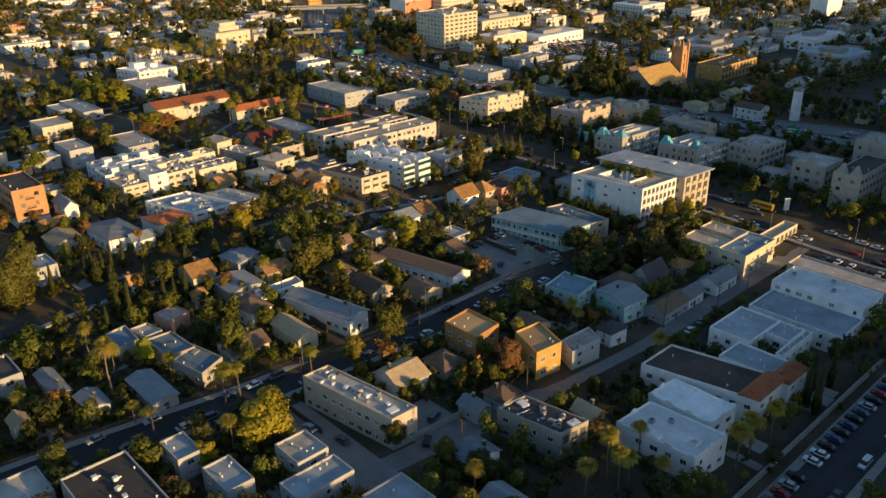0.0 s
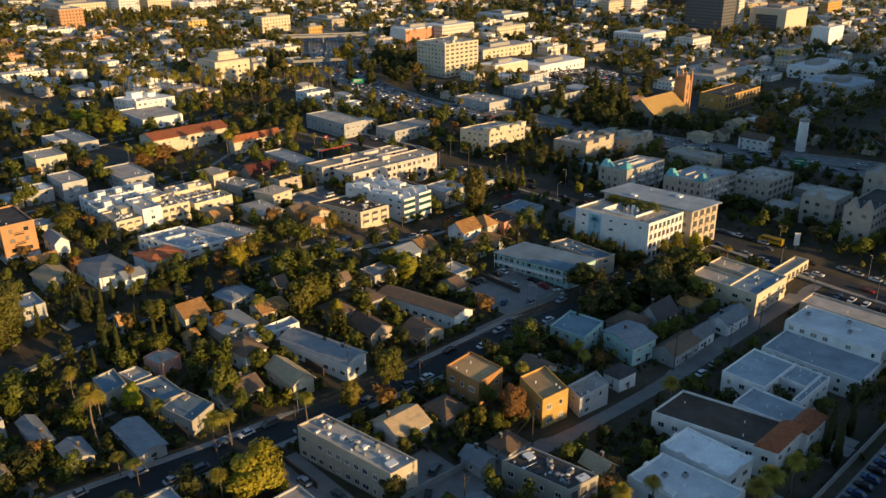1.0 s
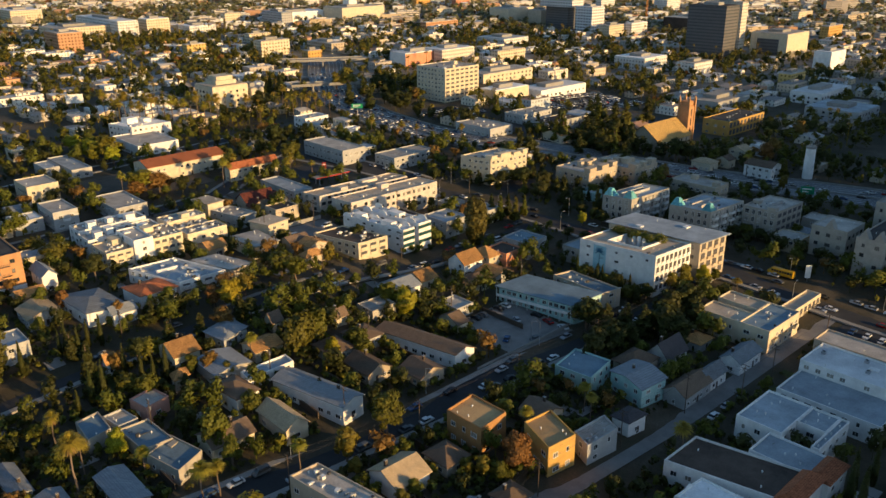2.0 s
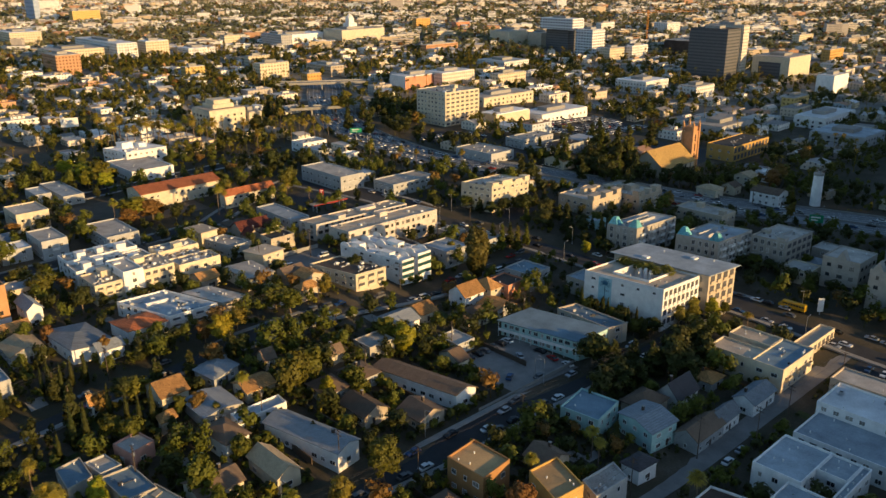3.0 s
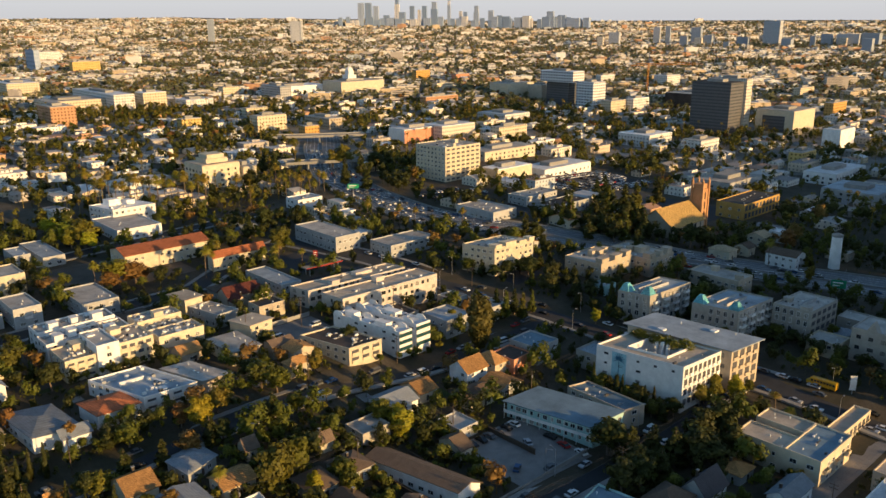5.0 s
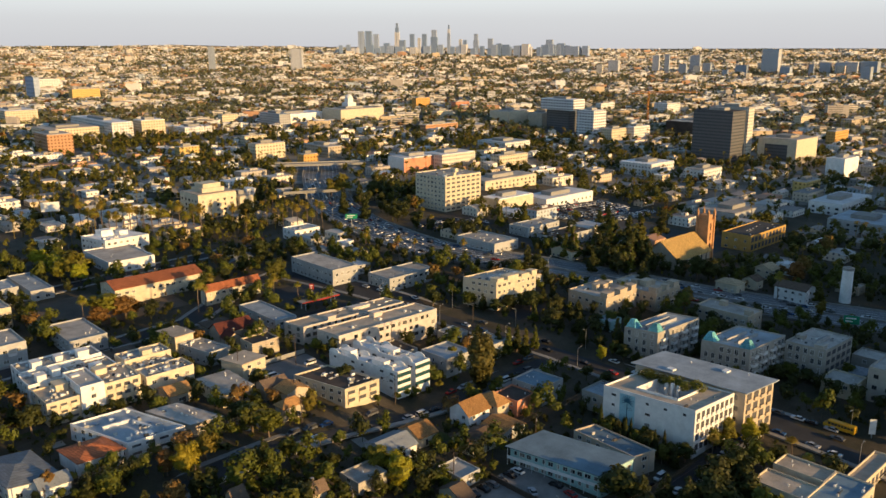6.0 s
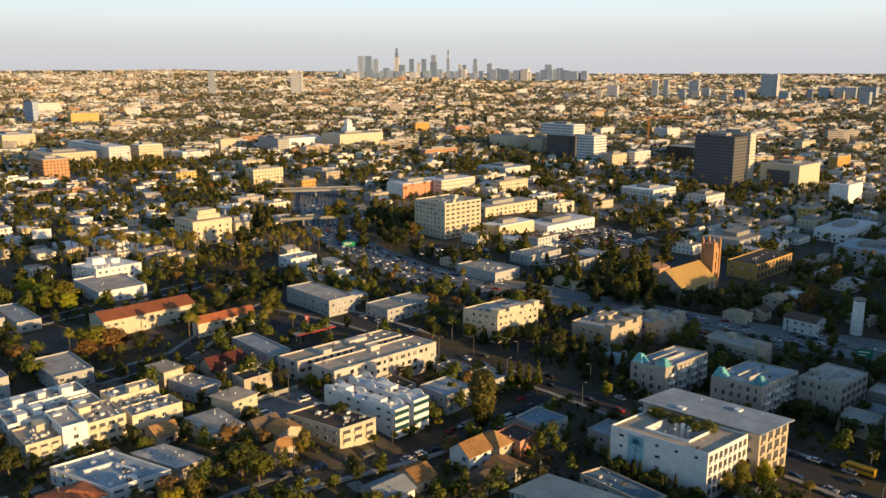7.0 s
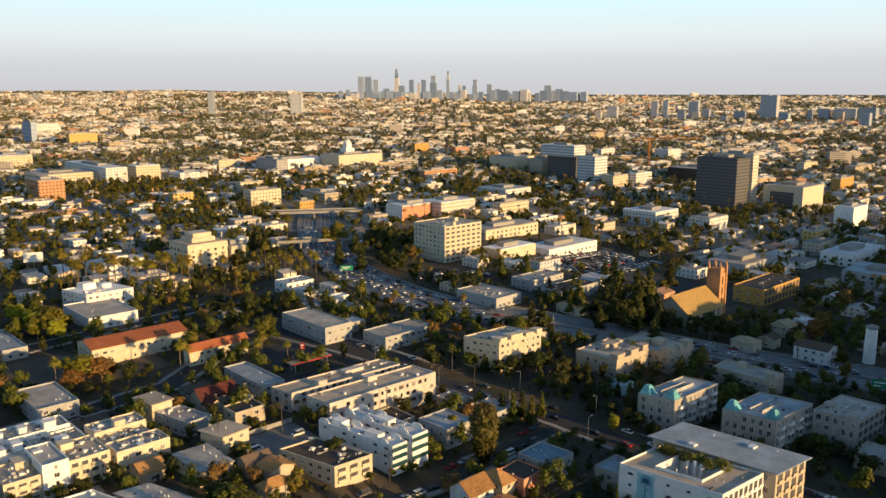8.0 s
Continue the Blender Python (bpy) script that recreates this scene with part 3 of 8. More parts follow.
    if teal:
        for sx, sy in ((-1, -1), (-1, 1)):
            px, py = sx * (a - 2.4), sy * (b - 2.4)
            bm = bmesh.new()
            vs = [bm.verts.new((px + i * 2.3, py + j * 2.3, h + 0.3)) for i, j in ((-1, -1), (1, -1), (1, 1), (-1, 1))]
            vt = [bm.verts.new((px + i * 0.8, py + j * 0.8, h + 3.9)) for i, j in ((-1, -1), (1, -1), (1, 1), (-1, 1))]
            for k in range(4):
                bm.faces.new((vs[k], vs[(k + 1) % 4], vt[(k + 1) % 4], vt[k]))
            bm.faces.new(vt)
            part("corner_roof", bm, "teal_tile", ob, "teal glazed corner roof")
    for k in range(gables):
        py = -b + 2 * b * (k + 0.5) / gables
        bm = bmesh.new()
        vs = [bm.verts.new(p) for p in ((-a - 0.05, py - 2.2, h), (-a - 0.05, py + 2.2, h), (-a - 0.05, py, h + 4.2), (-a + 3.5, py - 2.2, h), (-a + 3.5, py + 2.2, h), (-a + 3.5, py, h + 4.2))]
        for q in ((1, 0, 2), (3, 4, 5), (0, 3, 5, 2), (4, 1, 2, 5)):
            bm.faces.new([vs[i] for i in q])
        part("gable", bm, wall, ob)
    if bands:
        for fl in range(1, floors + 1):
            bm = bmesh.new()
            z = fl * storey - 1.5
            box(bm, -a - 0.06, a * 0.98, -b - 0.08, -b + 0.02, z - 0.4, z + 1.1, bottom=True)
            part("window_band", bm, "band_glass", ob, "dark teal glass band")
    if base_band:
        bm = bmesh.new()
        box(bm, -a - 0.08, a + 0.08, -b - 0.08, b, -1, storey * 0.85)
        part("plinth", bm, "white", ob)
    if escape:
        for fl in range(1, floors):
            bm = bmesh.new()
            z = fl * storey
            box(bm, -1.6, 1.6, -b - 1.0, -b, z, z + 0.08, bottom=True)
            for k in range(9):
                box(bm, -1.6 + k * 0.4 - 0.03, -1.6 + k * 0.4 + 0.03, -b - 1.0, -b - 0.94, z, z + 1)
            box(bm, -1.6, 1.6, -b - 1.0, -b - 0.94, z + 1, z + 1.06)
            part("fire_escape", bm, "dark_metal", ob)
    if extra:
        extra(ob, a, b, h)
    return ob


def fitted(make, left, front, right, *args, **kw):
    """A building on a slanted plot: its left, front and right roof corners in plan; the fourth follows from them."""
    L_, F_, R_ = Vector(left), Vector(front), Vector(right)
    c, ex, ey = (L_ + R_) / 2, (R_ - F_) / 2, (L_ - F_) / 2
    a, b = ex.length, ey.length
    ob = make(c.x - a, c.x + a, c.y - b, c.y + b, *args, **kw)
    shared = list(WINDOWS.values()) + list(CACHE.values())
    ex, ey = ex / a, ey / b
    along, across = math.degrees(math.atan2(ex.y, ex.x)), math.degrees(math.atan2(-ey.x, ey.y))
    for ch in ob.children_recursive:
        if ch.parent != ob and ch.parent.data in shared:
            continue
        p = ch.matrix_basis.translation.copy()
        q = ex * p.x + ey * p.y
        if ch.data in shared or p.length > 0.001:
            side = abs(ch.matrix_basis.to_euler().z + math.pi / 2) < 0.01
            ch.matrix_basis = pose(q.x, q.y, p.z, 0, 0, across if side else along) @ ch.matrix_basis.to_3x3().to_4x4()
        else:
            for v in ch.data.vertices:
                w = ex * v.co.x + ey * v.co.y
                v.co.x, v.co.y = w.x, w.y
    xs, ys = zip(L_, F_, R_, L_ + R_ - F_)
    TAKEN[-1] = (min(xs), max(xs), min(ys), max(ys))
    return ob


def house(x0, x1, y0, y1, h, axis, rise, wall, roof, label, chimney=None):
    """A pitched-roof house: walls with gables, an overhanging roof with thickness, windows, door and chimney."""
    cx, cy = (x0 + x1) / 2, (y0 + y1) / 2
    ob = base("house", cx, cy, label, "house")
    TAKEN.append((x0, x1, y0, y1))
    a, b = (x1 - x0) / 2 - 0.4, (y1 - y0) / 2 - 0.4
    swap = axis == "y"
    p, q = (b, a) if swap else (a, b)           # p along the ridge, q across it
    P = (lambda u, v, z: (v, u, z)) if swap else (lambda u, v, z: (u, v, z))
    bm = bmesh.new()
    lo = [bm.verts.new(P(u, v, -2)) for u, v in ((-p, -q), (p, -q), (p, q), (-p, q))]
    hi = [bm.verts.new(P(u, v, h)) for u, v in ((-p, -q), (p, -q), (p, q), (-p, q))]
    for k in range(4):
        bm.faces.new((lo[k], lo[(k + 1) % 4], hi[(k + 1) % 4], hi[k]))
    if axis != "hip":
        for s, (i, j) in ((-1, (3, 0)), (1, (1, 2))):
            bm.faces.new((hi[i], hi[j], bm.verts.new(P(s * p, 0, h + rise))))
    bmesh.ops.recalc_face_normals(bm, faces=bm.faces)
    part("wall", bm, wall, ob)
    ov, th = 0.55, 0.18
    slope = rise / q
    ez = h - ov * slope
    bm = bmesh.new()
    if axis == "hip":
        inset = min(q, p * 0.9)
        r = max(p - inset, 0.2)
        ring = [bm.verts.new(P(u, v, ez)) for u, v in ((-p - ov, -q - ov), (p + ov, -q - ov), (p + ov, q + ov), (-p - ov, q + ov))]
        ring2 = [bm.verts.new(P(u, v, ez + th)) for u, v in ((-p - ov, -q - ov), (p + ov, -q - ov), (p + ov, q + ov), (-p - ov, q + ov))]
        t0, t1 = bm.verts.new(P(-r, 0, h + rise + th)), bm.verts.new(P(r, 0, h + rise + th))
        for k in range(4):
            bm.faces.new((ring[k], ring[(k + 1) % 4], ring2[(k + 1) % 4], ring2[k]))
        bm.faces.new((ring2[0], ring2[1], t1, t0))
        bm.faces.new((ring2[1], ring2[2], t1))
        bm.faces.new((ring2[2], ring2[3], t0, t1))
        bm.faces.new((ring2[3], ring2[0], t0))
        bm.faces.new(ring[::-1])
    else:
        u0, u1 = -p - ov, p + ov
        prof = ((-q - ov, ez), (0, h + rise), (q + ov, ez), (q + ov, ez + th), (0, h + rise + th), (-q - ov, ez + th))
        e0, e1 = [[bm.verts.new(P(u, v, z)) for v, z in prof] for u in (u0, u1)]
        for k in range(6):
            bm.faces.new((e0[k], e0[(k + 1) % 6], e1[(k + 1) % 6], e1[k]))
        for e in (e0, e1):
            bm.faces.new((e[0], e[1], e[4], e[5]))
            bm.faces.new((e[1], e[2], e[3], e[4]))
    bmesh.ops.recalc_face_normals(bm, faces=bm.faces)
    part("roof", bm, roof, ob)
    fl = 2 if h > 5.6 else 1
    st = h / fl
    windows_on(ob, "-y", -a + 0.4, a - 0.4, -b, 0, fl, st, w=1.3, h=1.2, pitch=3.2, skip=0.15)
    windows_on(ob, "-x", -b + 0.4, b - 0.4, -a, 0, fl, st, w=1.3, h=1.2, pitch=3.2, skip=0.15)
    if chimney or (chimney is None and rng.random() < 0.5):
        bm = bmesh.new()
        px, py = P(p * rng.uniform(-0.6, 0.6), q * 0.3, 0)[:2]
        z = h + rise * 0.5
        box(bm, px - 0.35, px + 0.35, py - 0.35, py + 0.35, z, h + rise + 1.0)
        stack = part("chimney", bm, "brown_roof", ob)
        bm = bmesh.new()
        box(bm, px - 0.42, px + 0.42, py - 0.42, py + 0.42, h + rise + 1.0, h + rise + 1.15, bottom=True)
        part("cap", bm, "concrete", stack)
    if a > 2.5 and b > 2.5:
        bm = bmesh.new()
        box(bm, -0.5, 0.5, -0.08, 0.0, 0.1, 2.2)
        part("door", bm, "brown_roof", ob, at=pose(rng.uniform(-a * 0.3, a * 0.3), -b, 0))
    return ob

# ---- ground, streets, freeway ----
def ground_sheet():
    rings = [0.0]
    while rings[-1] < 4850:
        rings.append(rings[-1] + max(9.0, rings[-1] * 0.035))
    seg = 200
    verts, faces = [(100, 100, land(100, 100))], []
    for r in rings[1:]:
        for k in range(seg):
            a = 2 * math.pi * k / seg
            x, y = 100 + r * math.cos(a), 100 + r * math.sin(a)
            verts.append((x, y, land(x, y)))
    for k in range(seg):
        faces.append((0, 1 + k, 1 + (k + 1) % seg))
    for i in range(len(rings) - 2):
        s = 1 + i * seg
        for k in range(seg):
            j = (k + 1) % seg
            faces.append((s + k, s + seg + k, s + seg + j, s + j))
    me = bpy.data.meshes.new("ground")
    me.from_pydata(verts, [], faces)
    me.materials.append(MATS["soil"])
    me.materials.append(MATS["town_ground"])
    # beyond 800 m the paler tone with painted haze takes over
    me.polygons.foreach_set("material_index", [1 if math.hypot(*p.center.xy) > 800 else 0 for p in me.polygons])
    me.polygons.foreach_set("use_smooth", [True] * len(me.polygons))
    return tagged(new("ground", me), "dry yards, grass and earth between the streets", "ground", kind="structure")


ground_sheet()
ROADS = []                            # centre lines with half widths, to keep things off them


def strip(name, line, half, lift, mat, label, category, thick=0.0, offset=0.0):
    """A draped band along a centre line of plan points."""
    pts = []
    for (xa, ya), (xb, yb) in zip(line, line[1:]):
        n = max(1, int(math.hypot(xb - xa, yb - ya) / 6))
        pts += [Vector((xa + (xb - xa) * k / n, ya + (yb - ya) * k / n)) for k in range(n)]
    pts.append(Vector(line[-1]))
    bm = bmesh.new()
    prev = None
    for k, c in enumerate(pts):
        d = (pts[min(k + 1, len(pts) - 1)] - pts[max(k - 1, 0)]).normalized()
        nrm = Vector((-d.y, d.x))
        z = land(c.x, c.y) + lift
        row = []
        for s in (-1, 1):
            e = c + nrm * (offset + s * half)
            row.append(bm.verts.new((e.x, e.y, z - (thick + 0.5 if thick else 0))) if thick else None)
            row.append(bm.verts.new((e.x, e.y, z)))
        if prev:
            bm.faces.new((prev[1], row[1], row[3], prev[3]))
            if thick:
                bm.faces.new((prev[0], prev[1], row[1], row[0]))
                bm.faces.new((prev[3], row[3], row[2], prev[2]))
        prev = row
    bmesh.ops.recalc_face_normals(bm, faces=bm.faces)
    ob = new(name, mesh_of(name, bm, mat))
    return tagged(ob, label, category, kind="structure")


def keep_off(line, half):
    for p, q in zip(line, line[1:]):
        ROADS.append((Vector(p), Vector(q), half))


def curved(points, steps=8):
    """A smooth line through plan points."""
    v = [Vector(p) for p in points]
    v = [v[0] * 2 - v[1]] + v + [v[-1] * 2 - v[-2]]
    res = []
    for i in range(1, len(v) - 2):
        for k in range(steps):
            t = k / steps
            a, b, c, d = v[i - 1:i + 3]
            res.append(tuple(0.5 * (2 * b + (c - a) * t + (2 * a - 5 * b + 4 * c - d) * t * t + (3 * b - a - 3 * c + d) * t ** 3)))
    return res + [tuple(v[-2])]


def street(line, half, mat="asphalt", walk_w=2.2, label="dark asphalt street lined with parked cars"):
    strip("road", line, half, 0.07, mat, label, "road")
    keep_off(line, half + 2.5)
    if walk_w:
        for s in (-1, 1):
            strip("pavement", line, walk_w / 2, 0.2, "concrete", "pale concrete pavement with a kerb", "pavement", thick=0.15, offset=s * (half + walk_w / 2))


FIRST_STREET = [(-60, 190), (40, 181), (85, 174), (150, 168.5), (303, 169.5)]
AVENUE = [(322, -80), (316, 60), (312, 160), (306, 257), (293, 340), (274, 425)]


def on_line(line, x=None, y=None):
    """The other plan coordinate of a point on a line of the plan."""
    k = 0 if y is None else 1
    v = x if y is None else y
    for p, q in zip(line, line[1:]):
        if min(p[k], q[k]) <= v <= max(p[k], q[k]):
            return p[1 - k] + (q[1 - k] - p[1 - k]) * (v - p[k]) / (q[k] - p[k])
    return line[-1][1 - k]


street(FIRST_STREET, 5.0)
street([(-60, 256), (297, 256)], 5.0)
street([(-60, 52), (306, 52)], 6.0)
street([(96, 125), (154, 119), (303, 118)], 3.2, "alley_asphalt", 0, "pale worn concrete alley")
street(AVENUE, 8.5, label="wide asphalt avenue across the neighbourhood")
street([(20, 372), (150, 380), (200, 384), (240, 412), (270, 422)], 5.0)
street([(62, 300), (62, 366)], 4.5)
street([(-60, 470), (120, 470), (300, 490)], 5.0)
FREEWAY = curved([(560, -160), (500, -10), (472, 100), (448, 193), (418, 274), (388, 336), (368, 402), (380, 486), (404, 554), (439, 616), (477, 678), (508, 722), (540, 772)])
strip("freeway", FREEWAY, 17.0, 0.1, "freeway_concrete", "wide concrete freeway full of traffic", "freeway")
keep_off(FREEWAY, 22)
for s in (-1, 1):
    strip("barrier", FREEWAY, 0.25, 1.0, "concrete", "low concrete freeway barrier", "barrier", thick=0.9, offset=s * 17.3)
strip("barrier", FREEWAY, 0.25, 1.0, "concrete", "concrete median barrier of the freeway", "barrier", thick=0.9)
for s in (-1, 1):
    for lane in (3.9, 7.6, 11.3, 15.0):
        strip("trim", FREEWAY, 0.1, 0.12, "paint_white", "white painted lane line", "road marking", offset=s * lane)

def paved(x0, x1, y0, y1, mat, label, lift=0.09):
    bm = bmesh.new()
    nx, ny = max(1, int((x1 - x0) / 6)), max(1, int((y1 - y0) / 6))
    g = [[bm.verts.new((x0 + (x1 - x0) * i / nx, y0 + (y1 - y0) * j / ny, land(x0 + (x1 - x0) * i / nx, y0 + (y1 - y0) * j / ny) + lift)) for j in range(ny + 1)] for i in range(nx + 1)]
    for i in range(nx):
        for j in range(ny):
            bm.faces.new((g[i][j], g[i + 1][j], g[i + 1][j + 1], g[i][j + 1]))
    TAKEN.append((x0, x1, y0, y1))
    return tagged(new("pavement", mesh_of("pavement", bm, mat)), label, "paved lot", kind="structure")


paved(194, 225, 175, 206, "alley_asphalt", "worn asphalt parking lot of the motel")
paved(192, 217, 288, 316, "alley_asphalt", "asphalt parking lot between apartment blocks")
paved(87, 97.5, 116, 162, "alley_asphalt", "concrete driveway beside the long apartment block")
paved(278, 304, 68, 112, "asphalt", "dark asphalt lot beside the avenue")
paved(108, 123, 118, 140, "alley_asphalt", "worn parking court off the alley", 0.1)
paved(401, 448, 428, 472, "asphalt", "dark lot full of parked vans and trailers")
paved(510, 602, 398, 440, "asphalt", "large dark parking lot beyond the hotel")
paved(158, 212, 407, 426.5, "dirt", "bare dirt lot below the red-roofed hall")
paved(150, 183.5, 426.5, 458, "dirt", "bare dirt yard beside the red-roofed hall")
paved(246, 276, 368, 398, "asphalt", "asphalt forecourt of the filling station")
paved(232, 276, 341, 357, "asphalt", "dark asphalt yard behind the long apartments")
paved(281, 300, 336, 354, "asphalt", "dark asphalt car park with a few cars")
paved(409, 432, 366, 400, "asphalt", "dark school yard below the church")
paved(500, 600, 441, 450, "asphalt", "dark drive beside the market")
paved(512, 560, 300, 392, "asphalt", "dark car park beside the church")
paved(318, 340, 290, 330, "asphalt", "dark asphalt lot near the avenue")


def clear(x, y, margin):
    for x0, x1, y0, y1 in TAKEN:
        if x0 - margin < x < x1 + margin and y0 - margin < y < y1 + margin:
            return False
    for p, q, half in ROADS:
        d = q - p
        w = Vector((x, y)) - p
        t = min(1.0, max(0.0, w.dot(d) / d.length_squared))
        if (w - d * t).length < half + margin:
            return False
    return True


# ---- plants ----
def leaves(bm, n, lobes, size, seed, scatter=0.38):
    """Leaf sprays: small folded quads set thickly on the outside of several uneven lobes, each turned roughly the way its lobe faces."""
    r = random.Random(seed)
    total = sum(l[3] ** 2 for l in lobes)
    weights = [l[3] ** 2 / total for l in lobes]
    mid = Vector((sum(l[0] * w for l, w in zip(lobes, weights)), sum(l[1] * w for l, w in zip(lobes, weights)), sum(l[2] * w for l, w in zip(lobes, weights))))
    for cx, cy, cz, rx, rz in r.choices(lobes, weights, k=n):
        d = Vector((r.gauss(0, 1), r.gauss(0, 1), r.gauss(0, 1))).normalized()
        k = r.random() ** 0.3
        c = Vector((cx + d.x * rx * k, cy + d.y * rx * k, cz + d.z * rz * k))
        out = (c - mid).normalized()
        nrm = (d * 0.8 + out * 0.7 + Vector((r.gauss(0, scatter), r.gauss(0, scatter), r.gauss(0.1, scatter)))).normalized()
        t = nrm.orthogonal().normalized()
        t.rotate(Matrix.Rotation(r.uniform(0, 6.28), 3, nrm))
        b = nrm.cross(t)
        s = size * r.uniform(0.6, 1.4)
        v = [bm.verts.new(c + t * s * i + b * s * j - nrm * s * 0.25 * abs(i)) for i, j in ((-0.5, -0.35), (0.5, -0.35), (0.6, 0.4), (-0.4, 0.5))]
        bm.faces.new(v)


def broadleaf(seed, mat, wide=1.0, n=1700, leaf=0.52):
    """A tree of unit height 10 m: tapered trunk, forking limbs, a crown of uneven leafy lobes with gaps between them."""
    r = random.Random(seed)
    ob = new("tree")
    bm = bmesh.new()
    lean = (r.uniform(-0.3, 0.3), r.uniform(-0.3, 0.3))
    tube(bm, (0, 0, -0.5), (*lean, 3.0), 0.32, 0.22, 7)
    lobes = []
    for k in range(17):
        a = k * 2.4 + r.uniform(-0.6, 0.6)
        z = 3.0 + 5.6 * ((k + 0.5) / 17) ** 0.9 + r.uniform(-0.7, 0.7)
        d = (2.7 - 0.25 * abs(z - 5.2) ** 1.3) * wide * r.uniform(0.5, 1.1)
        if k % 2 == 0:
            tube(bm, (*lean, 2.8), (d * math.cos(a) * 0.9, d * math.sin(a) * 0.9, z), 0.14, 0.04, 4, cap=False)
        lobes.append((d * math.cos(a), d * math.sin(a), z, r.uniform(0.8, 1.6) * wide, r.uniform(0.7, 1.3)))
    lobes += [(0, 0, 8.2, 1.3 * wide, 1.4), (*lean, 6.0, 2.2 * wide, 2.0), (*lean, 4.8, 2.3 * wide, 1.7)]
    part("trunk", bm, "bark", ob)
    bm = bmesh.new()
    leaves(bm, n, lobes, leaf, seed)
    part("crown", bm, mat, ob)
    return ob


def cedar(seed, n=6500):
    """A tall dense evergreen with a rounded cone of drooping sprays that reaches almost to the ground."""
    r = random.Random(seed)
    ob = new("tree")
    bm = bmesh.new()
    tube(bm, (0, 0, -0.5), (0, 0, 8.8), 0.3, 0.06, 7)
    part("trunk", bm, "bark", ob)
    lobes = []
    for k in range(46):
        z = 1.0 + 8.3 * (k / 45) ** 0.95
        w = 2.05 * math.sin(math.pi * (0.18 + 0.82 * (1 - z / 10.4))) ** 0.8
        a = k * 2.4 + r.uniform(-0.4, 0.4)
        d = w * r.uniform(0.4, 0.72)
        lobes.append((d * math.cos(a), d * math.sin(a), z, 0.3 + w * 0.34, 0.75))
    lobes += [(0, 0, z, 0.85, 1.0) for z in (2, 3.5, 5, 6.5, 8)]
    bm = bmesh.new()
    leaves(bm, n, lobes, 0.3, seed)
    part("crown", bm, "leaf_cedar", ob)
    return ob


def conifer(seed, mat, slim=1.0, n=2600):
    r = random.Random(seed)
    ob = new("tree")
    bm = bmesh.new()
    tube(bm, (0, 0, -0.5), (0, 0, 9.2), 0.3, 0.05, 7)
    lobes = []
    for k in range(16):
        z = 1.2 + k * 0.53
        w = (1 - z / 10.6) * 2.1 * slim + 0.25
        for j in range(3):
            a = r.uniform(0, 6.28)
            d = w * r.uniform(0.35, 0.75)
            tube(bm, (0, 0, z), (d * math.cos(a), d * math.sin(a), z - 0.1), 0.06, 0.02, 4, cap=False)
            lobes.append((d * math.cos(a), d * math.sin(a), z, w * 0.5, 0.5))
    part("trunk", bm, "bark", ob)
    bm = bmesh.new()
    leaves(bm, n, lobes, 0.36, seed)
    part("crown", bm, mat, ob)
    return ob


def cypress(seed, n=3000):
    r = random.Random(seed)
    ob = new("tree")
    bm = bmesh.new()
    tube(bm, (0, 0, -0.5), (0, 0, 9.0), 0.2, 0.04, 6)
    part("trunk", bm, "bark", ob)
    lobes = []
    for k in range(26):
        z = 0.5 + 9.0 * k / 25
        w = 0.12 + 0.78 * (1 - (z / 9.9) ** 1.7) * min(1.0, 0.55 + z * 0.25)
        lobes.append((r.uniform(-0.1, 0.1), r.uniform(-0.1, 0.1), z, w, 0.55))
    bm = bmesh.new()
    leaves(bm, n, lobes, 0.24, seed, 0.25)
    part("crown", bm, "leaf_dark", ob)
    return ob


def palm(seed, fan=True):
    """A fan palm: slim bending trunk, dry skirt, a ball of pleated fronds."""
    r = random.Random(seed)
    ob = new("palm_tree")
    bm = bmesh.new()
    bend = r.uniform(-0.35, 0.35)
    last = Vector((0, 0, -0.5))
    for k in range(6):
        z = (k + 1) * 1.45
        c = Vector((bend * (z / 8.7) ** 2, 0.1 * math.sin(z), z))
        tube(bm, last, c, 0.17 - 0.012 * k, 0.158 - 0.012 * k, 7, cap=False)
        last = c
    part("trunk", bm, "bark", ob)
    for name, mat, n, lo, hi, ln in (("crown", "leaf_palm", 64, -0.55, 1.45, 2.0), ("dry_skirt", "leaf_dry", 22, -1.4, -0.7, 1.3)):
        bm = bmesh.new()
        for k in range(n):
            a, e = k * 2.4, r.uniform(lo, hi)
            d = Vector((math.cos(a) * math.cos(e), math.sin(a) * math.cos(e), math.sin(e)))
            side = d.cross(Vector((0, 0, 1))).normalized()
            L_ = ln * r.uniform(0.8, 1.15)
            tip = last + d * L_ - Vector((0, 0, 0.3 * L_))
            mid = last + d * L_ * 0.62
            for j in range(5):
                w = (j - 2) * 0.17
                q = [last + side * 0.02, mid + side * (w - 0.05) - Vector((0, 0, abs(w) * 0.3)), tip + side * (w * 1.9) - Vector((0, 0, abs(w) * 0.8)), mid + side * (w + 0.07) - Vector((0, 0, abs(w) * 0.3))]
                bm.faces.new([bm.verts.new(c) for c in q])
        part(name, bm, mat, ob)
    return ob


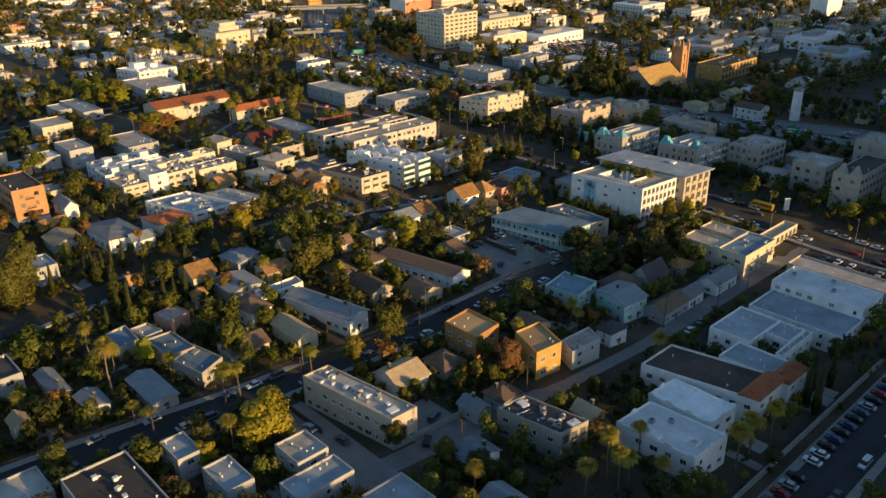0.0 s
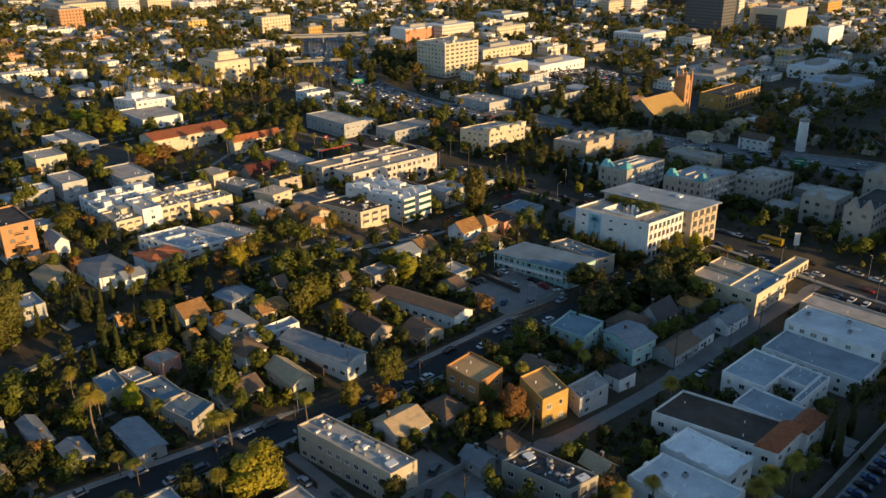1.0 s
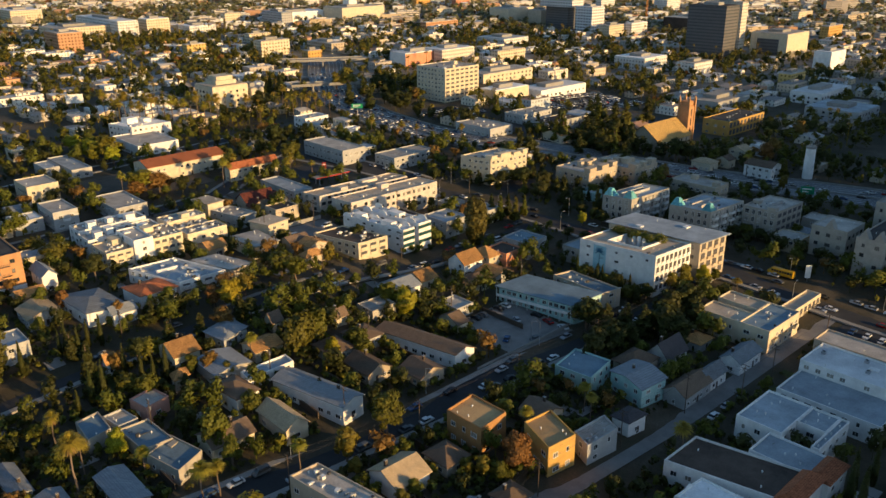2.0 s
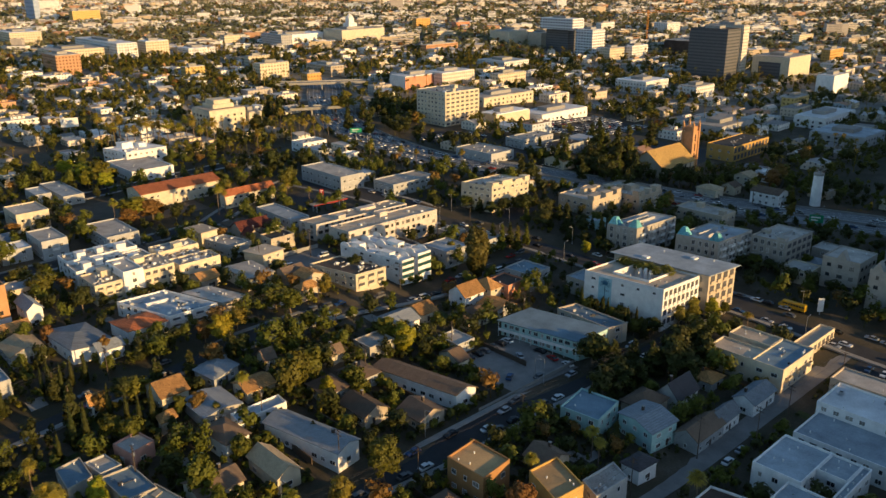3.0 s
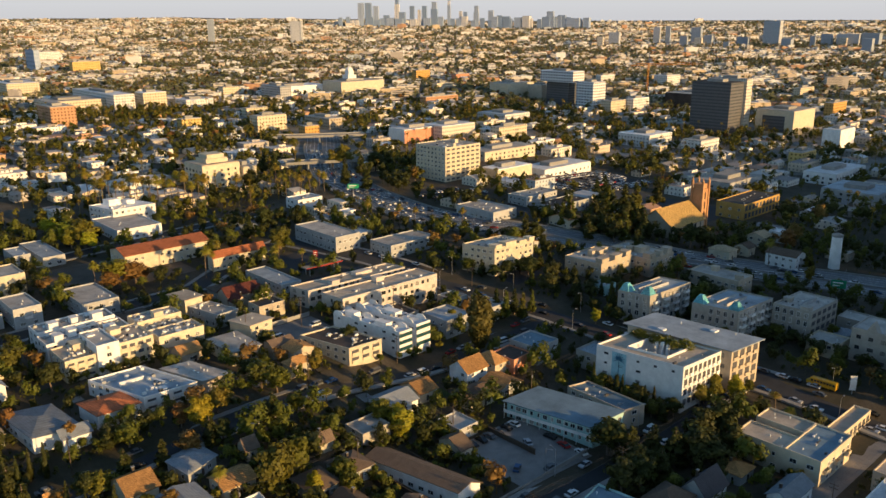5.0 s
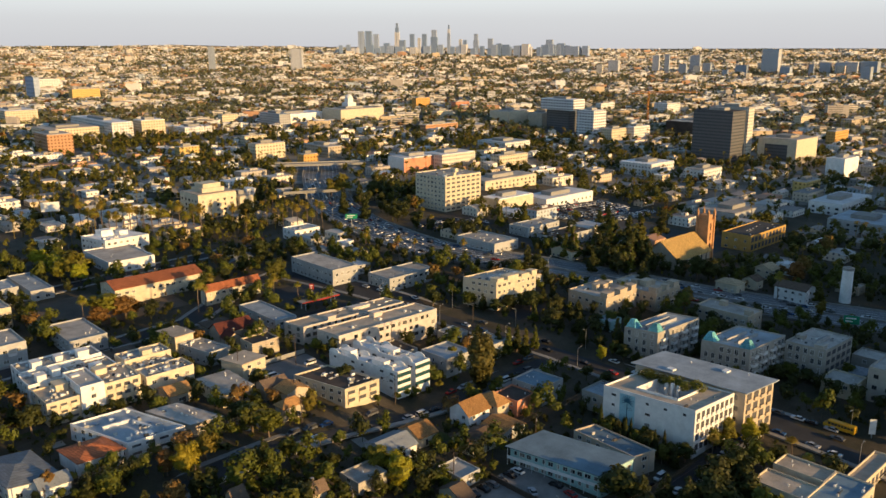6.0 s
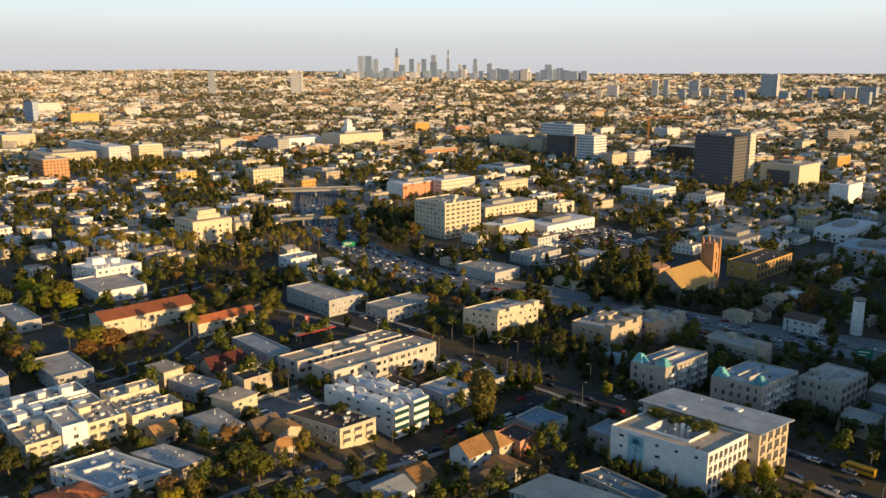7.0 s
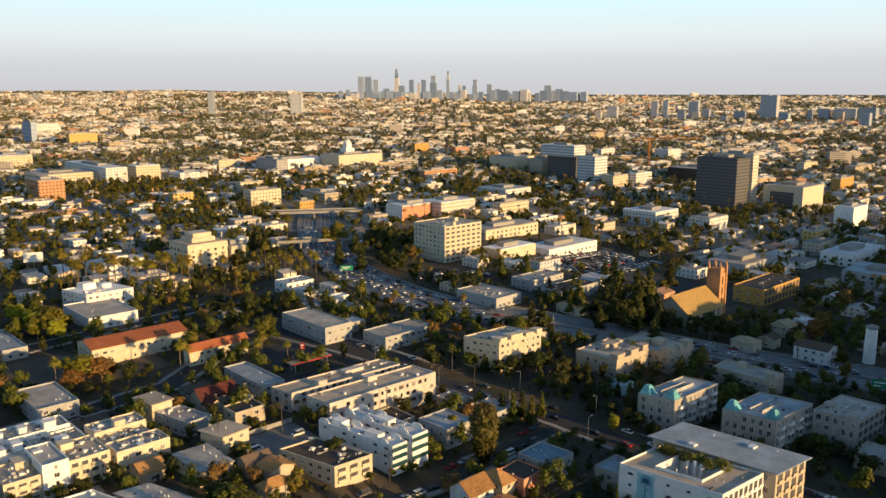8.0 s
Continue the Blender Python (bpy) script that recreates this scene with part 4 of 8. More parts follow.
PLANTS = {
    "green": [broadleaf(1, "leaf_green"), broadleaf(2, "leaf_green", 1.2), broadleaf(3, "leaf_green", 0.85)],
    "olive": [broadleaf(4, "leaf_olive"), broadleaf(5, "leaf_olive", 1.25)],
    "yellow": [broadleaf(6, "leaf_yellow", 1.15, 5200, 0.34)],
    "cedar": [cedar(18), cedar(19)],
    "rust": [broadleaf(7, "leaf_rust"), broadleaf(12, "leaf_rust", 1.2)],
    "dark": [broadleaf(8, "leaf_dark", 1.1), conifer(9, "leaf_dark", 1.25)],
    "conifer": [conifer(10, "leaf_dark", 1.0), conifer(11, "leaf_green", 0.9)],
    "cypress": [cypress(13), cypress(14)],
    "palm": [palm(15), palm(16), palm(17)],
}
FINE = {                              # the same kinds in full leaf, for the yards that the flight passes nearest
    "green": [broadleaf(31, "leaf_green", 1.0, 4600, 0.34), broadleaf(32, "leaf_green", 1.2, 5200, 0.34), broadleaf(33, "leaf_green", 0.85, 4200, 0.34)],
    "olive": [broadleaf(34, "leaf_olive", 1.1, 4600, 0.34), broadleaf(35, "leaf_olive", 0.9, 4200, 0.34)],
    "rust": [broadleaf(37, "leaf_rust", 1.1, 4600, 0.34)],
    "dark": [broadleaf(38, "leaf_dark", 1.1, 4600, 0.34), broadleaf(39, "leaf_dark", 0.9, 4200, 0.34)],
}
WORDS = {"green": "leafy green broadleaf tree", "olive": "dusty olive-green garden tree", "yellow": "large round tree with yellow-green leaves", "rust": "tree with brown autumn leaves",
         "dark": "dense dark evergreen tree", "conifer": "tall dark conifer", "cedar": "tall dense brown-green evergreen of rounded cone shape", "cypress": "slim dark columnar cypress", "palm": "tall fan palm with a dry skirt"}
FIRST = {id(o): True for kinds in (PLANTS, FINE) for v in kinds.values() for o in v}
prng = random.Random(21)
COLUMNS = []                          # the tall slim trees that stand free


def plant(kind, x, y, height, wide=1.0, where="standing in a yard"):
    """One tree of the kind, at its height in metres."""
    src = prng.choice(FINE[kind] if kind in FINE and math.hypot(x, y) < 215 else PLANTS[kind])
    PLANTED.append((x, y))
    if kind == "cypress":
        COLUMNS.append((x, y))
    s = height / 10.0
    if kind == "palm":
        wide = max(wide, 12.0 / height)
    m = pose(x, y, land(x, y), 0, 0, prng.uniform(0, 360)) @ Matrix.Diagonal((s * wide, s * wide, s, 1))
    if FIRST[id(src)]:
        FIRST[id(src)] = False
        src.matrix_basis = m
        ob = src
    else:
        ob = copy_thing(src, Matrix.Identity(4))
        ob.matrix_basis = m
    tagged(ob, WORDS[kind] + " " + where, "palm tree" if kind == "palm" else "tree")
    return ob


# ---- vehicles ----
def car(paint, van=False):
    """A car 4.6 m long, along x: body, glazed cabin, roof and four wheels."""
    ob = new("car")
    hw = 0.9
    prof = [(-2.3, 0.35), (-2.3, 0.85), (-2.1, 0.95), (2.0, 0.85), (2.3, 0.7), (2.3, 0.35)] if not van else [(-2.4, 0.35), (-2.4, 1.1), (2.0, 1.05), (2.4, 0.85), (2.4, 0.35)]
    bm = bmesh.new()
    l = [bm.verts.new((x, -hw, z)) for x, z in prof]
    r_ = [bm.verts.new((x, hw, z)) for x, z in prof]
    bm.faces.new(l)
    bm.faces.new(r_[::-1])
    for k in range(len(prof)):
        j = (k + 1) % len(prof)
        bm.faces.new((l[k], r_[k], r_[j], l[j]))
    bmesh.ops.recalc_face_normals(bm, faces=bm.faces)
    part("body", bm, paint, ob)
    top = 1.45 if not van else 1.9
    z0 = 0.9 if not van else 1.08
    c = ((-1.9, 1.1), (-1.2, 0.35)) if not van else ((-2.35, 1.7), (-2.2, 0.9))
    bm = bmesh.new()
    lo = [bm.verts.new((x, y, z0)) for x in c[0] for y in (-hw + 0.04, hw - 0.04)]
    hi = [bm.verts.new((x, y, top)) for x in c[1] for y in (-hw + 0.2, hw - 0.2)]
    for q in ((0, 1), (1, 3), (3, 2), (2, 0)):
        bm.faces.new((lo[q[0]], lo[q[1]], hi[q[1]], hi[q[0]]))
    bmesh.ops.recalc_face_normals(bm, faces=bm.faces)
    part("cabin_glass", bm, "car_glass", ob)
    bm = bmesh.new()
    box(bm, c[1][0] - 0.03, c[1][1] + 0.03, -hw + 0.17, hw - 0.17, top - 0.02, top + 0.05)
    part("roof", bm, paint, ob)
    bm = bmesh.new()
    tube(bm, (0, -0.11, 0), (0, 0.11, 0), 0.33, 0.33, 10)
    me = mesh_of("wheel", bm, "tyre")
    for x in (-1.45, 1.4):
        for y in (-0.8, 0.8):
            part("wheel", me, None, ob, at=pose(x, y, 0.33))
    return ob


CARS = [(car("car_white"), "white sedan"), (car("car_silver"), "silver sedan"), (car("car_black"), "black sedan"), (car("car_grey"), "dark grey hatchback"), (car("car_white", True), "white van"),
        (car("car_blue"), "dark blue sedan"), (car("car_red"), "red sedan"), (car("car_grey", True), "grey sport utility car")]
CAR_FIRST = [True] * len(CARS)
crng = random.Random(5)


def park(x, y, turn, where, group="", kind=None, lift=0.09):
    i = crng.choice((0, 0, 1, 1, 2, 2, 3, 3, 4, 5, 6, 7, 7)) if kind is None else kind
    src, word = CARS[i]
    m = pose(x, y, land(x, y) + lift, 0, 0, turn)
    if CAR_FIRST[i]:
        CAR_FIRST[i] = False
        ob = src
        ob.matrix_basis = m
    else:
        ob = copy_thing(src, m)
    return tagged(ob, word + " " + where, "car", group)


def small_car(paint, glassy="car_glass"):
    """The same car in one mesh, for the far lanes of the freeway."""
    bm = bmesh.new()
    box(bm, -2.3, 2.3, -0.9, 0.9, 0.35, 0.9)
    lo = [bm.verts.new((x, y, 0.9)) for x, y in ((-1.9, -0.85), (1.1, -0.85), (1.1, 0.85), (-1.9, 0.85))]
    hi = [bm.verts.new((x, y, 1.45)) for x, y in ((-1.2, -0.7), (0.35, -0.7), (0.35, 0.7), (-1.2, 0.7))]
    for k in range(4):
        bm.faces.new((lo[k], lo[(k + 1) % 4], hi[(k + 1) % 4], hi[k])).material_index = 1
    bm.faces.new(hi)
    for x in (-1.45, 1.4):
        for y in (-0.82, 0.6):
            tube(bm, (x, y, 0.33), (x, y + 0.22, 0.33), 0.33, 0.33, 8, 2)
    return mesh_of("car", bm, [paint, glassy, "tyre"])


SMALL = [(small_car("car_" + c), w) for c, w in (("white", "white"), ("white", "white"), ("silver", "silver"), ("silver", "silver"), ("black", "black"), ("grey", "dark grey"), ("blue", "dark blue"), ("red", "red"))]


def drive(x, y, turn, where, group, lift=0.11):
    me, word = crng.choice(SMALL)
    ob = new("car", me)
    ob.matrix_basis = pose(x, y, land(x, y) + lift, 0, 0, turn)
    return tagged(ob, word + " car " + where, "car", group)


# ---- buildings ----
PLANTED = []

def court_extras(ob, a, b, h):
    """Roof planting along the back of the court, white roof rooms, and the painted wall."""
    bm = bmesh.new()
    leaves(bm, 4200, [(a * 0.55 + 1.2 * math.sin(k * 2.1), -b * 0.45 + k * b * 0.13, h + 1.2 + 0.6 * math.sin(k * 1.7), 2.3, 1.9) for k in range(11)], 0.34, 51)
    part("roof_planting", bm, "leaf_green", ob, "green shrubs planted round the courtyard")
    for k in range(3):
        bm = bmesh.new()
        box(bm, a * 0.3, a * 0.3 + 0.9, b * (-0.1 + 0.13 * k), b * (-0.1 + 0.13 * k) + 0.9, h - 4, h + 0.9 + 0.4 * (k == 1))
        part("chimney", bm, "white", ob, "square white chimney in the court")
    bm = bmesh.new()
    box(bm, -a - 0.05, -a + 0.01, b * 0.28, b * 0.62, 1.0, h - 0.6, bottom=True)
    part("mural", bm, "mural_blue", ob, "pale blue painted wall panel")
    bm = bmesh.new()
    for k in range(11):
        t = -0.5 + k * 0.42
        tube(bm, (-a - 0.1, b * 0.45, h - 3.0), (-a - 0.1, b * 0.45 + 2.5 * math.cos(t), h - 3.0 + 2.5 * math.sin(t)), 0.3, 0.03, 4)
    tube(bm, (-a - 0.1, b * 0.45, 1.5), (-a - 0.1, b * 0.45, h - 3.0), 0.16, 0.12, 4)
    part("painted_palm", bm, "mural_dark", ob, "dark blue painted palm on the mural")


def hoop_extras(ob, a, b, h):
    """White curved fins that rise over the roof terraces of the modern apartments."""
    for fy in (-0.72, 0.3, 0.86):
        for s in (-1, 1):
            bm = bmesh.new()
            rows = []
            for k in range(9):
                t = math.pi * k / 8
                y, z = fy * b + 2.6 * math.cos(t), h + 0.4 + 1.7 * math.sin(t) ** 0.8
                rows.append([bm.verts.new((s * (a - 0.35) + o, y, zz)) for o in (-0.15, 0.15) for zz in (h - 0.1, z)])
            for p, q in zip(rows, rows[1:]):
                for i, j in ((0, 1), (1, 3), (3, 2)):
                    bm.faces.new((p[i], p[j], q[j], q[i]))
            bmesh.ops.recalc_face_normals(bm, faces=bm.faces)
            part("roof_fin", bm, "white", ob, "white curved roof fin")


# blocks near the start of the flight
flat(35.4, 50.3, 125.2, 163.2, 8, 2, "grey", "dark_roof", "grey stucco apartment block with a dark flat roof full of vents", boxes=9, vents=14, units=2)
flat(16.2, 34.2, 164.3, 176.2, 5, 2, "grey", "gravel", "low grey house with a pale flat roof")
flat(58.3, 64.5, 153.7, 163.3, 6, 2, "grey", "blue_roof", "small two-storey grey house with a bluish flat roof")
flat(61.1, 68.0, 136.1, 147.5, 6, 2, "grey", "blue_roof", "grey stucco duplex with a worn flat roof", vents=5)
flat(77.5, 86.1, 133.0, 142.7, 6.5, 2, "grey", "gravel", "grey stucco fourplex with stepped parapets", vents=5)
flat(71.0, 85.9, 122.8, 130.7, 6, 2, "grey", "blue_roof", "pale stucco fourplex with a flat bluish roof", vents=4)
fitted(flat, (97.5, 160.1), (102.0, 128.7), (110.0, 128.5), 8.6, 2, "tan", "gravel", "long beige two-storey apartment block with a flat grey roof", boxes=4, vents=4, units=4, clutter=10, pitch=2.7)
house(116.2, 127.6, 142.7, 154.4, 4.5, "x", 2.6, "white", "tan_shingle", "small white bungalow with a tan shingle gable roof")
fitted(flat, (144.9, 155.5), (144.9, 142.5), (155.7, 143.6), 8.5, 2, "orange", "ochre_roof", "ochre stucco two-storey house with a flat tan roof", vents=3)
fitted(flat, (155.9, 137.2), (151.3, 125.0), (161.0, 124.1), 8.5, 2, "yellow", "ochre_roof", "tall ochre stucco apartment house with a flat roof", vents=3)
fitted(flat, (166.3, 128.4), (163.5, 121.9), (175.8, 121.3), 6.0, 2, "grey", "gravel", "grey stucco house with a flat roof beside the alley", vents=2, clutter=3)
fitted(flat, (125.3, 115.5), (128.3, 97.6), (137.4, 96.3), 7.6, 2, "beige", "dark_roof", "beige apartment block with a dark flat roof and condensers", units=6, vents=4, clutter=16, loggia=3)
house(141.4, 147.2, 97.6, 105.1, 6, "y", 2, "orange", "tan_shingle", "narrow ochre house with a small shingle roof")
house(131.8, 139.8, 119.8, 127.3, 4, "hip", 1.6, "grey", "brown_shingle", "low grey garage with a hipped shingle roof")
house(123.8, 129.7, 120.8, 128.8, 3.5, "y", 1.6, "grey", "blue_shingle", "small grey shed with a blue-grey roof")
house(108.4, 117.2, 106.2, 113.9, 4.5, "y", 1.8, "white", "blue_shingle", "small cottage with a blue-grey gable roof")
house(100.8, 109.2, 89.1, 98.7, 4.5, "y", 1.8, "grey", "blue_shingle", "small cottage with a slate-blue roof")
flat(81.8, 93.1, 103.2, 114.8, 6, 2, "grey", "blue_roof", "grey stucco house with a bluish flat roof and parapet")

# blocks along the alley and the street with parked cars
fitted(flat, (145.4, 93.7), (146.9, 72.5), (160.6, 71.8), 7.2, 2, "white", "white_roof", "white apartment block with a bright white flat roof", curls=True, units=6, vents=3)
fitted(flat, (162.5, 95.7), (162.5, 77.4), (174.0, 76.8), 7.3, 2, "white", "white_roof", "white stucco block with a rounded parapet and pale roof", curls=True, vents=4)
fitted(flat, (173.0, 105.1), (179.7, 73.8), (195.0, 73.9), 8.2, 2, "white", "brown_roof", "white courtyard apartments with a brown flat roof", vents=3, tile_end=True)
flat(193.8, 205.2, 72.4, 93.0, 7.5, 2, "white", "blue_roof", "white stucco apartments with a bluish roof and red tile end", vents=3, tile_end=True)
flat(206.9, 226.0, 90.51, 103.50, 7.5, 2, "white", "blue_roof", "wing of a white courtyard apartment house with a bluish roof", vents=4)
flat(215.9, 226.0, 82.62, 90.46, 7.4, 2, "white", "blue_roof", "wing of a white courtyard apartment house with a bluish roof", vents=4)
flat(206.9, 226.0, 80.30, 82.57, 7.3, 2, "white", "blue_roof", "wing of a white courtyard apartment house with a bluish roof", vents=4)
flat(231.5, 248.6, 73.8, 103.6, 6, 2, "white", "blue_roof", "wide low white building with a bluish flat roof", vents=5)
flat(248.0, 264.2, 74.5, 104.4, 9, 3, "white", "white_roof", "long white apartment block with arched windows and skylights", units=4, vents=3)
flat(271.4, 281.9, 54.8, 109.8, 6, 1, "tan", "gravel", "low tan commercial building with a gravel roof", vents=3)
fitted(house, (202.3, 143.3), (199.4, 129.3), (211.5, 128.3), 6.7, "x", 1.4, "teal", "blue_shingle", "pale teal two-storey house with a low blue-grey roof")
fitted(flat, (191.9, 156.2), (193.4, 143.5), (206.8, 146.0), 5.5, 2, "teal", "slate_roof", "pale teal two-storey wing with a flat blue-grey roof", vents=2)
fitted(house, (183.2, 128.9), (183.4, 122.7), (191.6, 122.0), 5.0, "hip", 1.2, "white", "dark_shingle", "small white two-storey house with a dark hipped roof")
house(209.5, 225.2, 120.6, 128.8, 4.5, "x", 2.4, "grey", "brown_shingle", "grey bungalow with a brown gable roof by the alley")
house(224.1, 235.1, 120.9, 127.1, 4.5, "x", 2.4, "white", "blue_shingle", "white bungalow with a grey gable roof by the alley")
house(240.5, 255.3, 119.5, 127.2, 4.5, "x", 2.0, "white", "blue_shingle", "white bungalow with a pale gable roof by the alley")
house(211.1, 223.5, 138.7, 148.6, 5.5, "hip", 2.6, "tan", "brown_shingle", "tan house with a brown hipped roof")
house(223.6, 236.0, 135.7, 144.2, 6, "x", 4.2, "grey", "dark_shingle", "steep-roofed grey craftsman house with white trim")
flat(261.4, 284.1, 120.80, 131.80, 8.0, 2, "cream", "slate_roof", "wing of a cream corner building round a planted court", vents=3, balcony=True, clutter=5)
flat(261.4, 271.4, 131.85, 147.30, 7.9, 2, "cream", "tan_roof", "wing of a cream corner building round a planted court", vents=3)
flat(275.1, 284.1, 131.85, 147.30, 7.7, 2, "cream", "tan_roof", "wing of a cream corner building round a planted court", vents=3)

flat(288.0, 313.5, 125.5, 131.0, 3.6, 1, "cream", "tan_roof", "row of open cream garages beside the avenue", loggia=7, vents=0)

# houses along the first street
fitted(house, (166.0, 213.6), (172.7, 181.0), (181.2, 180.2), 5.0, "y", 1.6, "white", "brown_shingle", "long low bungalow court with a brown shingle roof")
fitted(house, (120.7, 206.0), (126.7, 178.3), (135.5, 179.8), 5.4, "y", 1.4, "white", "blue_shingle", "long white two-storey apartment house with a grey roof")
fitted(house, (105.9, 214.6), (107.0, 201.8), (115.2, 202.6), 5.4, "hip", 2.0, "white", "brown_shingle", "white two-storey house with a brown hipped roof")
house(110.0, 117.7, 181.6, 196.7, 4.5, "y", 2.4, "cream", "tan_shingle", "cream bungalow with a tan gable roof")
fitted(house, (104.2, 246.3), (104.2, 234.3), (113.4, 234.3), 4.7, "x", 2.8, "cream", "orange_tile", "cream craftsman house with an orange-brown gable roof")
fitted(house, (100.5, 230.3), (99.5, 225.2), (105.1, 225.9), 4.0, "hip", 1.6, "tan", "orange_tile", "small tan garage with an orange-brown roof")
house(88.2, 91.8, 247.0, 251.2, 4.5, "x", 2.2, "white", "orange_tile", "small white house with an orange roof among cypresses")
house(65.6, 73.4, 183.7, 200.9, 3.3, "y", 1.0, "grey", "blue_shingle", "grey bungalow with a low pale roof")
fitted(flat, (78.1, 214.7), (78.8, 200.9), (87.0, 200.6), 4.0, 1, "beige", "slate_roof", "low grey house with a flat bluish roof", vents=2, clutter=2)
fitted(flat, (78.9, 199.0), (81.6, 186.5), (90.2, 190.6), 4.0, 1, "beige", "slate_roof", "low grey house with a flat roof and a pale skylight", vents=2, rooms=((0.5, 0.5, 2.2, 1.4, 0.3),))
fitted(flat, (71.0, 226.6), (70.2, 215.5), (77.0, 216.8), 3.6, 1, "beige", "slate_roof", "low grey bungalow with a flat bluish roof", vents=2)
house(48.0, 53.2, 205.7, 221.5, 3.3, "y", 1.0, "grey", "blue_shingle", "narrow grey bungalow with a pale roof")
house(51.9, 58.4, 192.2, 202.7, 3.3, "y", 1.0, "grey", "blue_shingle", "grey bungalow with a blue-grey roof beside a palm")
house(34.9, 39.7, 196.1, 201.5, 5, "y", 1.6, "cream", "tan_shingle", "small cream house catching the low sun")
fitted(flat, (85.8, 225.0), (87.2, 217.1), (94.8, 219.0), 4.4, 1, "pink", "gravel", "small pink stucco house with a flat roof and parapet", vents=1)
fitted(flat, (116.6, 216.5), (116.0, 211.0), (132.1, 211.2), 2.8, 1, "white", "blue_roof", "low carport with a pale flat roof")
fitted(house, (119.5, 244.8), (120.9, 233.8), (132.0, 237.8), 3.5, "hip", 1.6, "grey", "blue_shingle", "grey house with a faded hipped roof")
fitted(flat, (77.5, 224.2), (78.8, 216.3), (84.5, 216.6), 3.4, 1, "grey", "gravel", "low grey shed with a flat roof")
house(190.8, 196.4, 198.5, 209.0, 3.6, "x", 2.4, "cream", "brown_shingle", "cream bungalow with a brown gable roof by the parking lot")
house(144.5, 153.8, 189.8, 202.6, 3.6, "y", 2.4, "tan", "brown_shingle", "tan bungalow with a brown gable roof")
house(189.5, 202.3, 230.2, 242.6, 3.6, "x", 2.2, "white", "blue_shingle", "white house with a low grey roof among trees")
house(205.9, 214.5, 233.9, 245.4, 3.6, "x", 2.4, "cream", "orange_tile", "cream house with a reddish gable roof")
house(157.1, 162.6, 223.4, 228.0, 3.6, "x", 2.2, "cream", "brown_shingle", "cream house with a brown gable roof under big trees")
house(138.3, 142.9, 233.0, 238.8, 3.6, "x", 2.6, "cream", "brown_shingle", "cream bungalow with a brown gable roof on the corner")
house(132.0, 140.6, 141.9, 151.4, 3.6, "hip", 2.2, "tan", "brown_shingle", "tan bungalow with a dark brown hipped roof")
house(166.3, 175.6, 139.1, 148.5, 3.6, "y", 2.2, "tan", "brown_shingle", "brown-roofed bungalow facing the street")
house(156.3, 166.9, 179.2, 189.8, 3.6, "y", 2.2, "tan", "brown_shingle", "brown-roofed bungalow behind the courtyard")

# motel, parking lot and the two large apartment blocks
fitted(flat, (222.6, 208.8), (228.8, 178.0), (243.8, 177.0), 6.4, 2, "teal", "slate_roof", "pale teal two-storey motel with a blue-grey metal roof and gallery", gallery=True, pitch=2.3, skip=0)
fitted(flat, (247.6, 203.0), (246.6, 178.6), (255.3, 176.6), 5.6, 2, "tan", "slate_roof", "rear wing of the motel with a grey roof", clutter=6)
fitted(flat, (265.6, 204.4), (270.1, 171.7), (292.2, 169.9), 14.9, 4, "white", "tan_roof", "white courtyard apartment block with a tan flat roof and roof planting", court=True, loggia=8, skip=0.3, slits=True, pitch=5.2, clutter=6, extra=court_extras)
fitted(flat, (288.6, 206.9), (292.9, 166.4), (309.7, 164.5), 16.0, 4, "tan", "blue_roof", "tan four-storey block with a wide overhanging flat roof", eave=1.2, units=2, loggia=4, pitch=5.0)

# blocks over the second street
flat(78.2, 90.2, 324.3, 348.2, 15, 4, "brick", "dark_roof", "orange brick apartment block with a fire escape and white base", vents=4, base_band=True, escape=True)
house(93.4, 99.5, 316.9, 330.2, 6.5, "y", 2.2, "white", "blue_shingle", "white two-storey house with a grey gable roof")
fitted(house, (93.0, 301.8), (95.0, 279.4), (108.9, 276.4), 4.6, "hip", 1.5, "white", "blue_shingle", "large white house with pale blue-grey hipped roofs")
house(101.5, 110.5, 273.5, 281.5, 4.2, "x", 1.7, "white", "blue_shingle", "front wing of the large white house with a pale gable roof")
fitted(house, (112.4, 292.0), (113.8, 279.0), (127.8, 278.6), 4.8, "hip", 1.7, "white", "red_tile", "white house with a red tile hipped roof")
fitted(flat, (121.0, 305.5), (129.0, 279.8), (147.0, 278.9), 5.0, 2, "white", "blue_roof", "white stucco apartments with a bluish flat roof", boxes=3, units=4, vents=5, clutter=14, loggia=4, rooms=((-0.2, 0.2, 8, 0.4, 0.9), (0.3, -0.2, 0.4, 7, 0.9)))
fitted(flat, (143.5, 299.0), (149.5, 280.0), (159.5, 279.0), 4.4, 1, "tan", "gravel", "low tan building with a wide flat roof", vents=4, clutter=5, eave=0.4)
flat(118.8, 129.5, 319.7, 335, 7.6, 3, "cream", "tan_roof", "sunlit cream stucco apartment block with balconies and roof decks", vents=5, boxes=2, loggia=3, clutter=12, rooms=((0.5, 0.5, 4, 5, 2.2),))
flat(129.6, 137.5, 318.6, 336, 10.6, 4, "white", "gravel", "tall white stair block of an apartment house", vents=3, units=1, skip=0.6)
flat(137.6, 150.5, 319.7, 336, 9.0, 3, "cream", "tan_roof", "sunlit cream stucco apartment block with balconies and roof decks", vents=6, boxes=2, loggia=4, clutter=14, rooms=((-0.5, 0.5, 4, 4, 2.0),))
flat(118.8, 134, 338, 349, 8.3, 3, "white", "gravel", "bright white stucco apartment block with balconies and roof decks", vents=5, towers=2, units=2, clutter=12)
